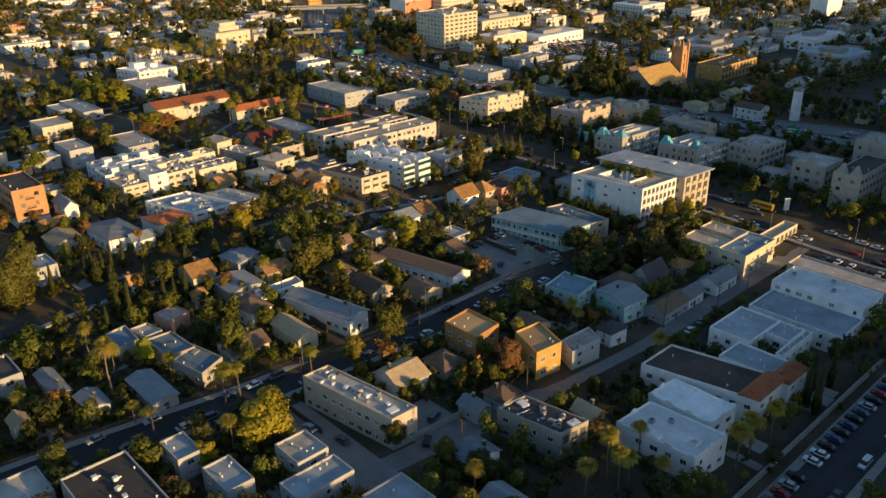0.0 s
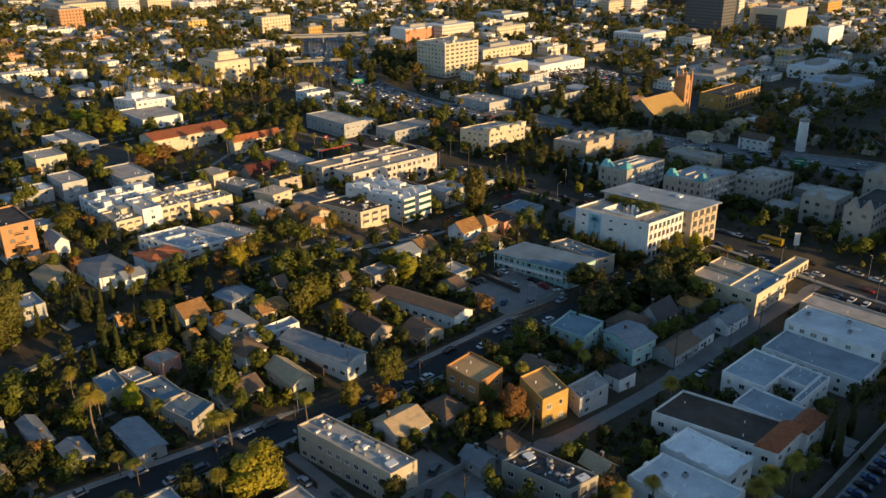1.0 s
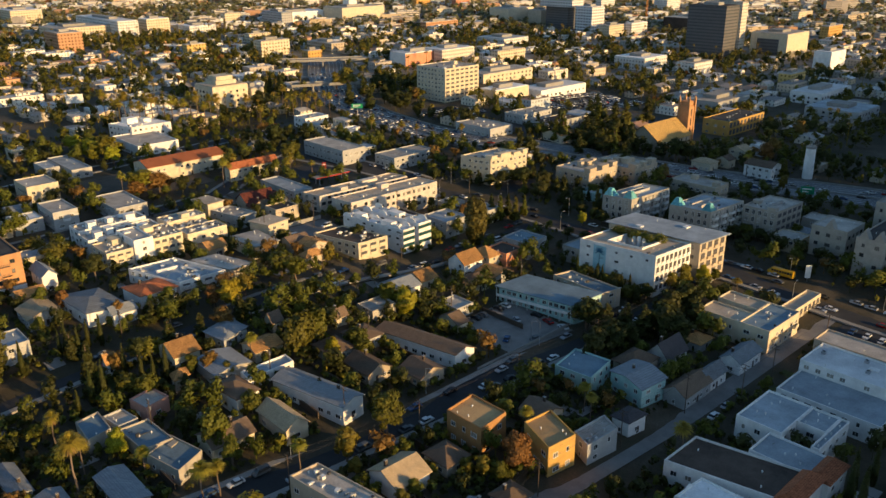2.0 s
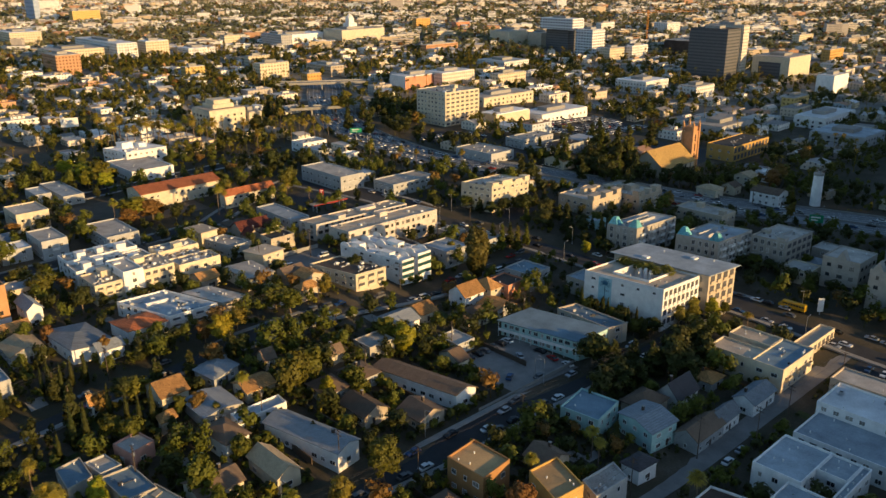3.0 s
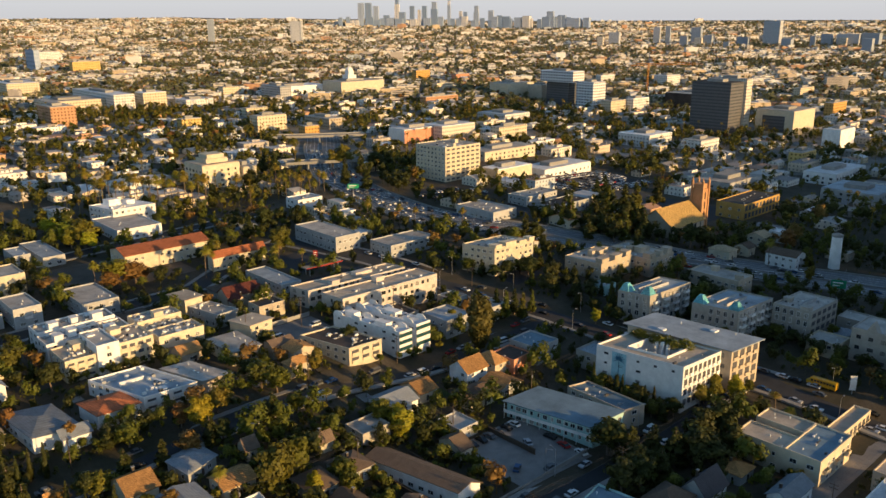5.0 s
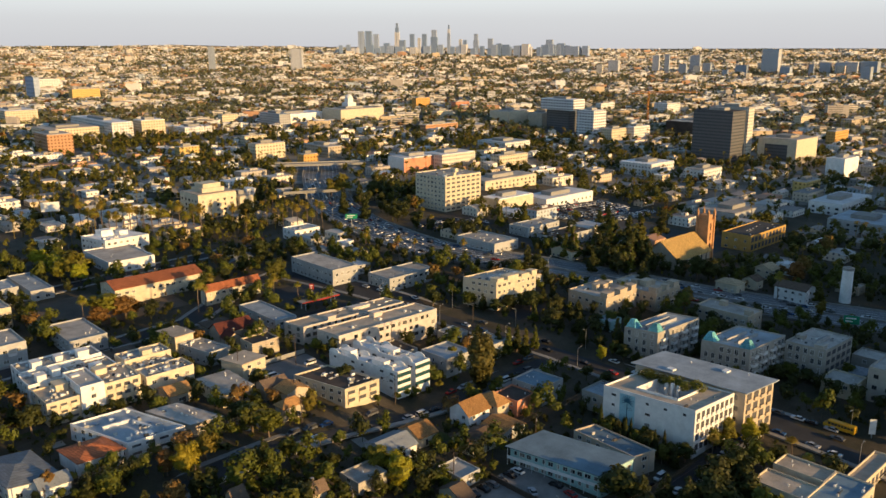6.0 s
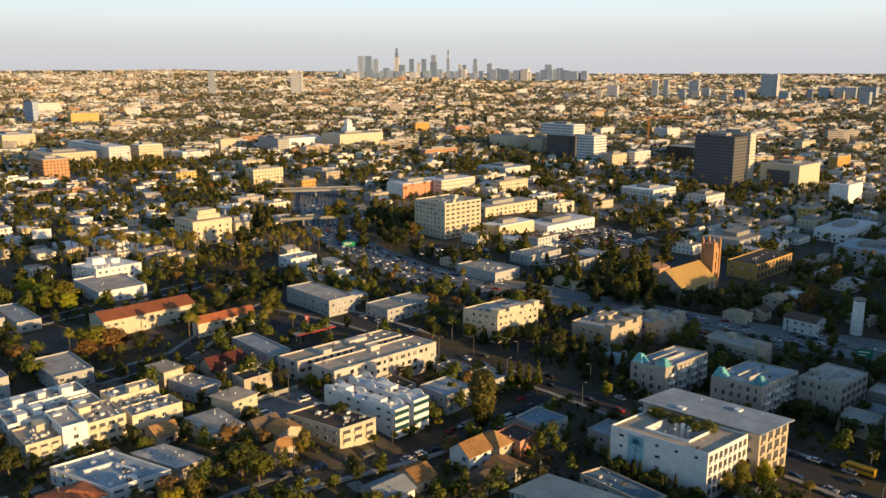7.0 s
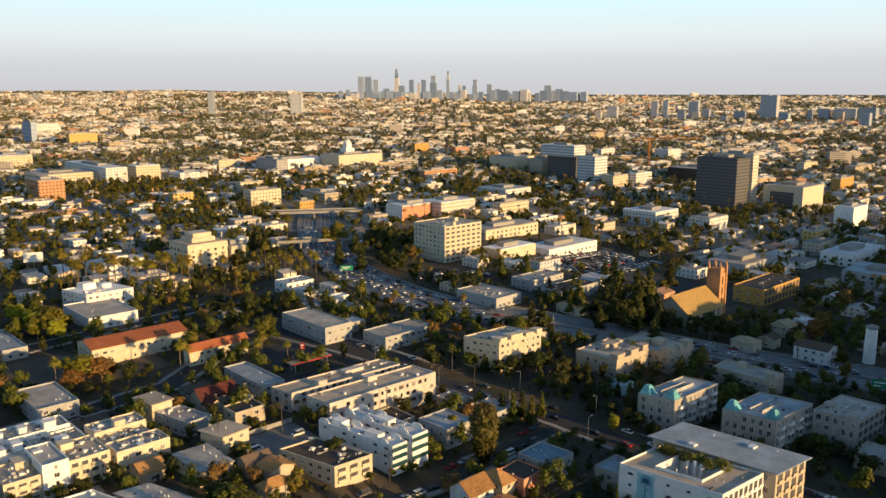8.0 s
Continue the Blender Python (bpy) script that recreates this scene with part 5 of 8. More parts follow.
flat(134.1, 150, 337.5, 350, 7.5, 3, "white", "tan_roof", "bright white stucco apartment block with balconies and roof decks", vents=6, towers=1, units=3, clutter=12)
flat(120, 149, 351.5, 362, 8.6, 3, "white", "gravel", "bright white stucco apartment block with balconies and roof decks", vents=6, towers=3, units=2, clutter=12)
flat(152.3, 170.3, 319.2, 329, 7.4, 2, "cream", "gravel", "cream apartment block with a cluttered flat roof", clutter=14, vents=7, units=3, boxes=3)
flat(153.2, 168.5, 329.1, 338, 6.6, 2, "cream", "tan_roof", "cream apartment block with a cluttered flat roof", clutter=14, vents=6, units=3, boxes=3)
flat(152.3, 170.3, 338.1, 347.8, 7.9, 2, "cream", "gravel", "cream apartment block with a cluttered flat roof", clutter=14, vents=6, units=2, boxes=3, towers=1)
fitted(flat, (175.0, 359.4), (176.8, 348.0), (185.0, 348.8), 8.5, 2, "cream", "tan_roof", "small cream tower with a flat overhanging roof", eave=0.6)
fitted(flat, (177.8, 347.4), (181.8, 330.2), (191.8, 331.0), 5.4, 2, "grey", "gravel", "grey block with a wide flat roof", vents=3, clutter=6)
fitted(flat, (181.3, 319.2), (184.3, 308.8), (195.0, 310.2), 6.5, 2, "cream", "tan_roof", "cream stucco cube with a flat overhanging roof", eave=0.6, vents=2)
flat(167.6, 179.2, 293.1, 310.7, 5, 2, "cream", "gravel", "low cream apartments with a pale flat roof", vents=4, eave=0.6)
fitted(flat, (195.2, 291.0), (200.9, 267.4), (215.6, 266.6), 5.8, 2, "cream", "brown_roof", "cream two-storey apartments with a brown-grey flat roof", boxes=2, vents=6, clutter=8, loggia=3)
house(176.6, 186.0, 269.0, 274.8, 5, "hip", 1.8, "tan", "orange_tile", "tan bungalow with an orange hipped roof")
house(183.5, 193.0, 277.5, 286.0, 5.2, "y", 1.6, "tan", "orange_tile", "brown-roofed wing of a small apartment court")
house(181.0, 191.0, 287.5, 294.5, 5.2, "x", 1.5, "tan", "brown_shingle", "dark-roofed wing of a small apartment court")
fitted(flat, (217.4, 299.9), (223.0, 265.0), (229.4, 265.0), 8.3, 3, "white", "white_roof", "white modern apartments with dark glass bands and roof fins", bands=True, clutter=12, skip=0.55, slits=True, pitch=4.5, rooms=((0.0, -0.35, 3.0, 6.0, 1.6), (0.1, 0.6, 3.2, 5.0, 1.8)), extra=hoop_extras)
fitted(flat, (228.6, 299.5), (232.6, 266.0), (240.0, 266.2), 9.9, 3, "white", "white_roof", "second wing of white modern apartments with dark bands", bands=True, clutter=12, skip=0.5, slits=True, pitch=4.5, rooms=((0.0, 0.0, 3.4, 7.0, 1.7),), extra=hoop_extras)
fitted(flat, (224.5, 318.3), (226.0, 305.2), (278.4, 303.8), 9.8, 3, "blush", "tan_roof", "long white three-storey apartment wing with a pale roof", boxes=3, clutter=5, pitch=3.0, skip=0.15, rooms=((0.1, 0.75, 4.5, 3.0, 1.9),))
fitted(flat, (219.4, 335.2), (221.6, 324.0), (274.2, 321.6), 7.8, 3, "blush", "tan_roof", "second long white apartment wing with a pale roof", clutter=5, pitch=3.2, rooms=((-0.45, -0.7, 4.0, 3.0, 2.0), (0.3, 0.2, 9, 3.0, 1.2)))
flat(247.0, 254.5, 317.9, 321.5, 8.2, 3, "blush", "tan_roof", "short link between two long apartment wings", vents=1)
flat(252.6, 267.2, 270.2, 285.5, 7, 2, "grey", "blue_roof", "blue-grey flat-roofed house on the avenue")
house(227.6, 238.8, 232.8, 242.9, 6, "x", 3.4, "white", "orange_tile", "white house with a steep orange-brown gable roof")
house(240.5, 247.4, 231.2, 242.4, 6, "hip", 3.0, "cream", "orange_tile", "cream house with a brown-orange hipped roof")
fitted(flat, (247.6, 239.9), (248.3, 228.9), (259.1, 229.8), 5.6, 2, "salmon", "brown_roof", "salmon stucco house with a flat roof")
fitted(flat, (260.3, 242.3), (261.2, 228.4), (274.3, 229.0), 6.6, 2, "grey", "slate_roof", "grey apartment house with a greenish flat roof", vents=4)

# avenue side, below the freeway
fitted(flat, (322.0, 234.8), (325.0, 220.6), (354.6, 218.8), 13.0, 4, "beige", "blue_roof", "beige four-storey apartments with teal corner roofs", teal=True, balcony=True, units=2, tall=True, screens=2, pitch=2.6, clutter=5)
fitted(flat, (332.6, 205.2), (335.4, 186.0), (362.0, 184.2), 13.5, 4, "beige", "blue_roof", "beige four-storey apartments with two teal corner roofs", teal=True, balcony=True, units=2, tall=True, screens=2, pitch=2.6, clutter=5)
fitted(flat, (356.8, 181.8), (357.0, 165.8), (380.4, 164.8), 13.6, 4, "beige", "gravel", "beige four-storey apartments with pale parapets", units=2, loggia=5, tall=True, screens=1, pitch=2.6, clutter=5, rooms=((-0.8, -0.6, 3.5, 3.5, 1.6), (-0.3, 0.7, 3, 3, 1.6)))
flat(352.5, 378.0, 265.9, 288.4, 8, 2, "tan", "gravel", "tan terrace with stepped parapets beside the freeway", towers=4, clutter=6, rooms=((-0.75, -0.8, 4.5, 4, 2.6), (0.1, -0.85, 6, 3.5, 2.6), (0.8, -0.8, 4, 4, 2.6), (0.3, 0.3, 5, 5, 2.0)))
flat(379.5, 401.3, 256.0, 284.5, 8, 2, "tan", "gravel", "tan terrace with lit parapets beside the freeway", towers=5, clutter=6, rooms=((-0.7, -0.8, 5, 4, 2.8), (0.0, -0.1, 6, 4, 2.8), (0.75, -0.82, 4.5, 4, 2.8), (-0.6, 0.6, 4, 4, 2.0)))
flat(386.8, 400.7, 212.3, 238.6, 8, 2, "tan", "gravel", "tan terrace close to the freeway wall", towers=2)
flat(342.7, 376.7, 115.0, 126.4, 16, 4, "beige", "dark_roof", "beige four-storey castle-like apartments with pointed gables", gables=2)
flat(354.3, 372.3, 134.0, 149.0, 13, 3, "beige", "gravel", "beige apartments with peaked parapets on the avenue", gables=1)
flat(387.0, 405.0, 121.6, 135.7, 19, 4, "beige", "gravel", "tall beige apartments with a lit turret", gables=1)
fitted(flat, (313.5, 322.8), (318.2, 305.0), (344.3, 302.6), 13.0, 4, "cream", "gravel", "cream apartments with stepped lit parapets near the freeway", boxes=3, clutter=16, units=4, pitch=3.0, rooms=((-0.8, -0.8, 4, 4, 1.8), (-0.2, -0.82, 7, 4, 2.2), (0.42, -0.82, 5, 4, 1.6), (0.88, -0.85, 3.5, 3.5, 2.2)))
flat(339.8, 348.3, 254.1, 261.9, 4, 1, "teal", "blue_roof", "low teal garage building")
flat(278.4, 294.4, 382.3, 420.8, 8, 2, "grey", "gravel", "grey flat-roofed workshop by the freeway")
flat(295.3, 326.4, 357.2, 374.5, 6, 2, "grey", "gravel", "low grey building with a pale roof")

flat(386, 407, 370, 402, 5.5, 1, "grey", "gravel", "low grey school wing in the shade", clutter=8)
flat(434, 470, 362, 378, 5.5, 1, "grey", "brown_roof", "long low school wing with a dull flat roof", clutter=8)
flat(434, 466, 386, 402, 6.5, 2, "grey", "gravel", "second low school wing with a pale roof", clutter=6)
house(452, 465, 214, 231, 7.0, "y", 2.2, "white", "brown_shingle", "white two-storey house with a dark roof near the freeway")
house(442, 452, 246, 259, 5.0, "hip", 2.0, "cream", "tan_shingle", "cream house with a pale hipped roof near the freeway")
house(458, 467, 243, 252, 5.0, "x", 2.0, "cream", "brown_shingle", "cream bungalow with a brown roof near the freeway")
house(482, 493, 246, 257, 6.0, "x", 2.2, "cream", "tan_shingle", "cream house with a lit gable beyond the freeway")
flat(500, 509, 240, 252, 6.0, 2, "white", "white_roof", "small white block beyond the freeway")
flat(318, 337, 478, 492, 6.5, 2, "white", "blue_roof", "white building with a bluish roof beside the freeway", clutter=4)
flat(325, 334, 438, 445, 4.5, 1, "white", "white_roof", "small bright white shop beside the freeway")

# left side beyond the apartments
house(184.2, 229.9, 427.3, 446.2, 8, "x", 2.6, "cream", "red_tile", "long cream hall with a red tile gable roof")
house(216.1, 246.1, 398.4, 404.9, 7, "x", 2.4, "cream", "red_tile", "cream annex with a red tile roof")
house(195.5, 212.0, 347.0, 356.5, 5.6, "x", 3.0, "tan", "maroon_tile", "tan house with a dark red tile roof")
house(207.0, 214.5, 339.5, 346.9, 5.4, "y", 3.2, "cream", "maroon_tile", "lit front gable of the red-roofed house", chimney=True)
house(195.5, 202.5, 340.5, 346.9, 4.6, "y", 2.4, "tan", "maroon_tile", "side gable of the red-roofed house", chimney=True)
flat(219.3, 230.0, 342.1, 372.9, 6, 2, "grey", "blue_roof", "grey building with a bluish metal roof")
fitted(flat, (210.0, 541.4), (215.5, 518.8), (241.8, 518.9), 10.0, 3, "white", "white_roof", "bright white four-storey block with a rooftop room", units=3, clutter=10, pitch=3.2, rooms=((-0.2, 0.5, 7, 6, 3.4), (0.4, 0.2, 5, 5, 2.4)))
flat(203.6, 229.2, 483.8, 521.7, 6, 1, "white", "gravel", "low white annex with a flat roof")
flat(147.8, 155.8, 475.9, 494.1, 5, 1, "grey", "blue_roof", "grey-blue building with a metal roof")
flat(157.6, 168.5, 463.7, 501.2, 4.6, 1, "grey", "blue_roof", "low grey warehouse with a bluish roof")
flat(125.2, 140.2, 431.9, 451.1, 9, 2, "cream", "gravel", "cream apartments with a flat roof", vents=4)
flat(121.5, 132.5, 386.0, 406.3, 8, 2, "grey", "gravel", "grey-blue apartments with balconies", balcony=True)
flat(145.8, 161.1, 377.4, 404.6, 6.2, 2, "grey", "gravel", "grey block with a pale flat roof", vents=6)
flat(141.0, 151.3, 345.7, 357.9, 6, 2, "white", "gravel", "white house with a flat roof")

# trees that stand out
plant("yellow", 81.0, 152.3, 14, 1.6)
plant("olive", 118.0, 165.3, 12, 1.0)
plant("green", 133.9, 167.9, 14, 0.9)
plant("green", 137.0, 214.5, 17, 0.9)
plant("green", 146.0, 217.5, 14, 1.0)
plant("cedar", 61.9, 267.0, 22, 1.15)
plant("cedar", 56.3, 263.4, 19, 1.15)
plant("rust", 146.7, 131.3, 13, 1.0)
plant("green", 95.1, 193.3, 14, 1.0)
plant("green", 95.5, 184.8, 10, 1.0)
plant("olive", 138.6, 135.5, 8, 1.0)
plant("green", 38.5, 175.5, 10, 1.2)
plant("yellow", 65.5, 154.2, 8, 1.0)
plant("yellow", 75.1, 208.7, 9, 1.0)
plant("dark", 213.4, 156.2, 13, 1.1)
plant("dark", 221.4, 155.5, 12, 1.1)
plant("dark", 206.0, 155.3, 10, 1.0)
plant("dark", 256.7, 155.7, 15, 1.2)
plant("dark", 265.7, 153.9, 15, 1.1)
plant("dark", 245.9, 150.9, 13, 1.1)
plant("dark", 258.5, 146.0, 13, 1.0)
plant("dark", 102.9, 128.6, 9, 1.0)
plant("green", 165.6, 270.1, 11, 1.3)
plant("green", 167.8, 263.3, 10, 1.1)
plant("olive", 187.2, 269.0, 9, 1.2)
plant("yellow", 137.0, 256.9, 12, 1.0)
plant("rust", 133.5, 263.4, 9, 1.0)
plant("green", 105.8, 339.7, 12, 1.4)
plant("green", 102.1, 352.5, 11, 1.2)
plant("dark", 113.0, 317.4, 11, 1.2)
plant("dark", 110.4, 328.5, 9, 1.2)
plant("yellow", 184.7, 218.9, 12, 1.1)
plant("olive", 183.3, 227.3, 11, 1.2)
plant("green", 154.9, 208.5, 9, 1.2)
plant("rust", 105.2, 277.3, 8, 1.0)
plant("olive", 174.0, 413.5, 13, 2.1, "standing in the dirt lot")
plant("rust", 181.5, 409.0, 11, 1.8, "standing in the dirt lot")
plant("rust", 169.0, 407.5, 9, 1.6, "standing in the dirt lot")
plant("olive", 186.5, 486.7, 16, 1.6)
plant("olive", 180.4, 488.8, 13, 1.3)
plant("green", 153.2, 203.3, 8, 1.0)
plant("rust", 93.8, 298.3, 8, 1.0)
plant("olive", 116.2, 159.3, 6, 1.0)
plant("green", 107.5, 115.3, 8, 1.2)
plant("dark", 109.0, 105.4, 9, 1.3)
plant("green", 110.4, 199.6, 9, 1.0)
plant("rust", 112.4, 227.1, 8, 1.3)
plant("green", 108.3, 231.0, 7, 1.0)
plant("olive", 114.6, 220.1, 7, 1.0)
plant("green", 92.5, 227.9, 9, 1.0)
plant("green", 88.7, 233.8, 8, 1.2)
plant("dark", 112.6, 267.3, 9, 1.3)
plant("dark", 129.4, 193.5, 8, 1.0)
plant("green", 120.6, 141.4, 7, 1.0)
plant("green", 116.6, 141.5, 6, 1.0)
plant("green", 140.4, 131.8, 7, 1.0)
plant("olive", 136.9, 139.4, 6, 1.0)
plant("dark", 194.5, 137.9, 9, 1.2)
plant("rust", 174.6, 183.5, 6, 1.0)
plant("yellow", 144.9, 208.3, 8, 1.0)
plant("dark", 201.4, 89.9, 8, 1.0)
plant("dark", 186.1, 98.1, 6, 1.0)
plant("dark", 83.4, 248.3, 14, 1.0)
plant("cypress", 79.4, 236.2, 14, 1.0)
plant("cypress", 83.0, 236.3, 14, 1.0)
plant("cypress", 84.2, 268.7, 12, 1.0)
plant("cypress", 94.1, 265.5, 12, 1.0)
plant("cypress", 92.6, 244.1, 12, 1.0)
plant("cypress", 94.6, 236.0, 12, 1.0)
plant("cypress", 96.6, 232.2, 12, 1.0)
plant("cypress", 100.0, 230.8, 14, 1.0)
plant("cypress", 69.6, 265.2, 13, 1.0)
plant("cypress", 74.7, 234.2, 10, 1.0)
plant("cypress", 86.9, 265.8, 11, 1.0)
plant("cypress", 90.6, 267.5, 11, 1.0)
plant("cypress", 82.2, 269.0, 10, 1.0)
plant("cypress", 204.1, 70.2, 16, 1.0)
plant("cypress", 197.1, 65.5, 16, 1.0)
plant("cypress", 199.4, 69.1, 14, 1.0)
plant("cypress", 212.6, 68.2, 14, 1.0)
plant("cypress", 208.1, 74.9, 12, 1.0)
plant("cypress", 256.7, 194.6, 7, 1.0)
plant("cypress", 257.4, 191.4, 7, 1.0)
plant("cypress", 257.6, 187.5, 8, 1.0)
plant("cypress", 259.1, 184.7, 8, 1.0)
plant("cypress", 259.2, 181.5, 9, 1.0)
plant("cypress", 261.0, 179.6, 8, 1.0)
plant("conifer", 286.4, 274.0, 13, 1.0)
plant("conifer", 286.2, 268.0, 14, 1.0)
plant("conifer", 292.2, 268.4, 13, 1.0)
plant("conifer", 290.1, 261.8, 14, 1.0)
plant("conifer", 298.7, 264.0, 12, 1.0)
plant("dark", 328.2, 279.9, 12, 1.0)
plant("yellow", 310.9, 237.8, 7, 1.0)
plant("rust", 318.2, 349.2, 13, 1.0)
plant("dark", 417.6, 286.7, 15, 1.0)
plant("dark", 465.7, 327.4, 16, 1.0)
plant("dark", 451.9, 337.1, 14, 1.0)
plant("dark", 454.7, 369.1, 14, 1.0)
plant("dark", 436.1, 372.9, 12, 1.0)
plant("rust", 503.4, 237.6, 13, 1.0)
plant("olive", 438.3, 200.3, 9, 1.0)
plant("rust", 402.2, 253.3, 9, 1.0)
plant("conifer", 390.4, 271.8, 12, 1.0)
plant("olive", 432.9, 583.7, 20, 1.0)
plant("dark", 422.6, 547.5, 20, 1.0)
plant("olive", 424.9, 588.7, 16, 1.0)
plant("dark", 440.9, 552.6, 18, 1.0)
plant("rust", 438.0, 500.9, 12, 1.0)
plant("dark", 338.9, 255.6, 7, 1.0)
plant("olive", 286.8, 168.2, 8, 1.0)
plant("yellow", 296.5, 165.8, 7, 1.0)
plant("olive", 279.7, 169.7, 8, 1.0)
plant("dark", 210.8, 281.0, 10, 1.0)
plant("olive", 262.7, 277.2, 9, 1.0)
plant("dark", 229.6, 172.7, 13, 1.4)
plant("dark", 230.7, 165.5, 14, 1.4)
plant("dark", 238.9, 162.8, 13, 1.4)
plant("dark", 241.1, 156.2, 14, 1.4)
plant("dark", 249.0, 153.6, 13, 1.4)
plant("dark", 248.2, 147.3, 12, 1.4)
plant("dark", 230.9, 154.5, 11, 1.4)
plant("dark", 227.0, 159.8, 11, 1.4)
plant("conifer", 419.5, 314.8, 19, 1.1)
plant("conifer", 419.3, 307.3, 17, 1.1)
plant("conifer", 421.5, 299.9, 19, 1.1)
plant("conifer", 444.0, 306.7, 16, 1.1)
plant("conifer", 438.6, 333.2, 17, 1.1)
plant("conifer", 464.8, 305.0, 15, 1.1)
plant("conifer", 403.3, 312.3, 15, 1.1)
plant("dark", 266.8, 172.5, 7.5, 1.2)
plant("green", 264.6, 176.4, 6.0, 1.2)
plant("cypress", 266.8, 180.3, 8.5, 1.2)
plant("dark", 264.6, 184.2, 7.5, 1.2)
plant("green", 266.8, 188.1, 6.0, 1.2)
plant("cypress", 264.6, 192.0, 8.5, 1.2)
plant("dark", 266.8, 195.9, 7.5, 1.2)
plant("green", 264.6, 199.8, 6.0, 1.2)
plant("cypress", 266.8, 203.7, 8.5, 1.2)
plant("palm", 276, 168, 8, 1.2)
plant("olive", 281, 169, 6, 1.2)
plant("palm", 287, 168.5, 9, 1.2)
plant("yellow", 291.5, 163, 8, 1.2)
plant("green", 298, 161.5, 6, 1.2)
plant("yellow", 181.1, 495.9, 13, 1.5)
plant("yellow", 180.1, 524.1, 11, 1.4)
plant("yellow", 186.5, 479.6, 11, 1.4)
plant("cedar", 253.5, 252.0, 24.5, 1.05)
# tall dark evergreens along the freeway, round the school and the church
for kind, x, y, h, w in (("conifer", 442.1, 417.7, 16, 1.3), ("conifer", 460, 411.9, 16, 1.2), ("conifer", 418.9, 337.2, 21, 1.3), ("conifer", 414.2, 339.5, 16.5, 1.2), ("conifer", 481.4, 358.3, 25, 1.2),
                         ("conifer", 454.3, 335.2, 25, 1.1), ("conifer", 450, 320.7, 29, 1.1), ("conifer", 459.2, 319, 30, 1.1), ("conifer", 526.5, 345.3, 23, 1.2), ("conifer", 487.5, 313.5, 10, 1.1),
                         ("conifer", 399, 276.9, 18.5, 1.3), ("conifer", 460.9, 211, 12.5, 1.3), ("dark", 521.3, 393.5, 13, 1.3), ("dark", 366.8, 327.8, 19, 0.9), ("dark", 371.6, 324.4, 14, 1.0),
                         ("dark", 439.9, 299.4, 19, 0.9), ("dark", 415.4, 302.9, 13.5, 1.1), ("dark", 405.7, 314.1, 10, 1.3), ("dark", 447.3, 273.1, 16, 1.0), ("dark", 452.3, 267.7, 13, 1.1),
                         ("dark", 477, 267.5, 11, 1.3), ("dark", 549.4, 264.2, 17, 1.2), ("dark", 374.4, 596.3, 22, 1.0), ("dark", 372.7, 609.9, 16.5, 1.1), ("dark", 326.5, 549.3, 18, 1.0),
                         ("dark", 390.6, 525.5, 22, 0.9), ("dark", 388.7, 497.1, 22, 0.9), ("dark", 275.9, 450.7, 15, 1.2), ("dark", 261.2, 441.4, 16, 1.1), ("olive", 454.4, 404.8, 9.5, 1.5),
                         ("olive", 475.6, 356.6, 7.5, 1.4), ("rust", 402.6, 251.9, 10.5, 1.0), ("rust", 485.9, 234.3, 13.5, 1.2), ("rust", 560.2, 246.9, 14.5, 1.0), ("green", 261.6, 409.7, 13.5, 1.2)):
    plant(kind, x, y, h, w)
# thick planting that hides the near end of the second street
for k, (kind, h) in enumerate((("dark", 10), ("rust", 8), ("dark", 9), ("olive", 8), ("dark", 11), ("green", 9), ("dark", 9), ("rust", 9), ("dark", 10), ("dark", 8), ("olive", 9), ("dark", 9), ("dark", 10), ("green", 8))):
    plant(kind, 84 + k * 6.1 + (k % 3) * 1.3, 248.6 - (k % 2) * 1.6 if k % 5 else 264.2, h, 1.25, "beside the second street")
plant("palm", 293.6, 149.4, 8, 1.3, "in a planted court")
plant("palm", 287.7, 141.8, 8, 1.3, "in a planted court")
# dense hedge trees in front of the courtyard block, and dark yards across the avenue
for k in range(9):
    plant(("dark", "green", "cypress")[k % 3], 261.6 - k % 2, 173.5 + k * 3.6, (8.0, 7.0, 10.5)[k % 3], (1.2, 1.2, 1.3)[k % 3], "in front of a white wall")
for k, (x, y) in enumerate(((320, 246), (327, 241), (334, 246), (319, 254), (327, 262), (335, 268), (342, 274), (320, 272), (328, 276), (336, 283), (344, 289), (322, 284), (330, 293), (350, 296), (352, 248), (362, 244), (372, 247))):
    plant(("dark", "dark", "conifer")[k % 3], x, y, 7.5 + (k * 7 % 5), 1.35, "in a dark yard")
plant("palm", 61.1, 199.3, 19, 1.0)
plant("palm", 63.9, 222.0, 13, 1.0)
plant("palm", 124.8, 224.2, 10, 1.0)
plant("palm", 145.6, 86.5, 11, 1.0)
plant("palm", 131.9, 86.4, 15, 1.0)
plant("palm", 129.2, 81.2, 14, 1.0)
plant("palm", 132.7, 80.8, 12, 1.0)
plant("palm", 159.9, 68.4, 14, 1.3)
plant("palm", 82.1, 175.3, 13, 1.3)
plant("palm", 87.0, 176.2, 11, 1.2)
plant("palm", 106.9, 170.6, 10, 1.0)
plant("palm", 184.2, 138.7, 10, 1.2)
plant("palm", 182.2, 134.9, 9, 1.2)
plant("palm", 85.4, 150.0, 8, 1.0)
plant("palm", 62.7, 178.3, 7, 1.3)
plant("palm", 60.5, 183.7, 7, 1.3)
plant("palm", 176.1, 246.8, 6, 1.6)
plant("palm", 159.5, 139.5, 11, 1.0)
plant("palm", 39.5, 205.7, 9, 1.0)
plant("palm", 209.7, 393.9, 16, 1.0)
plant("palm", 214.7, 396.0, 12, 1.0)
plant("palm", 221.7, 404.5, 14, 1.0)
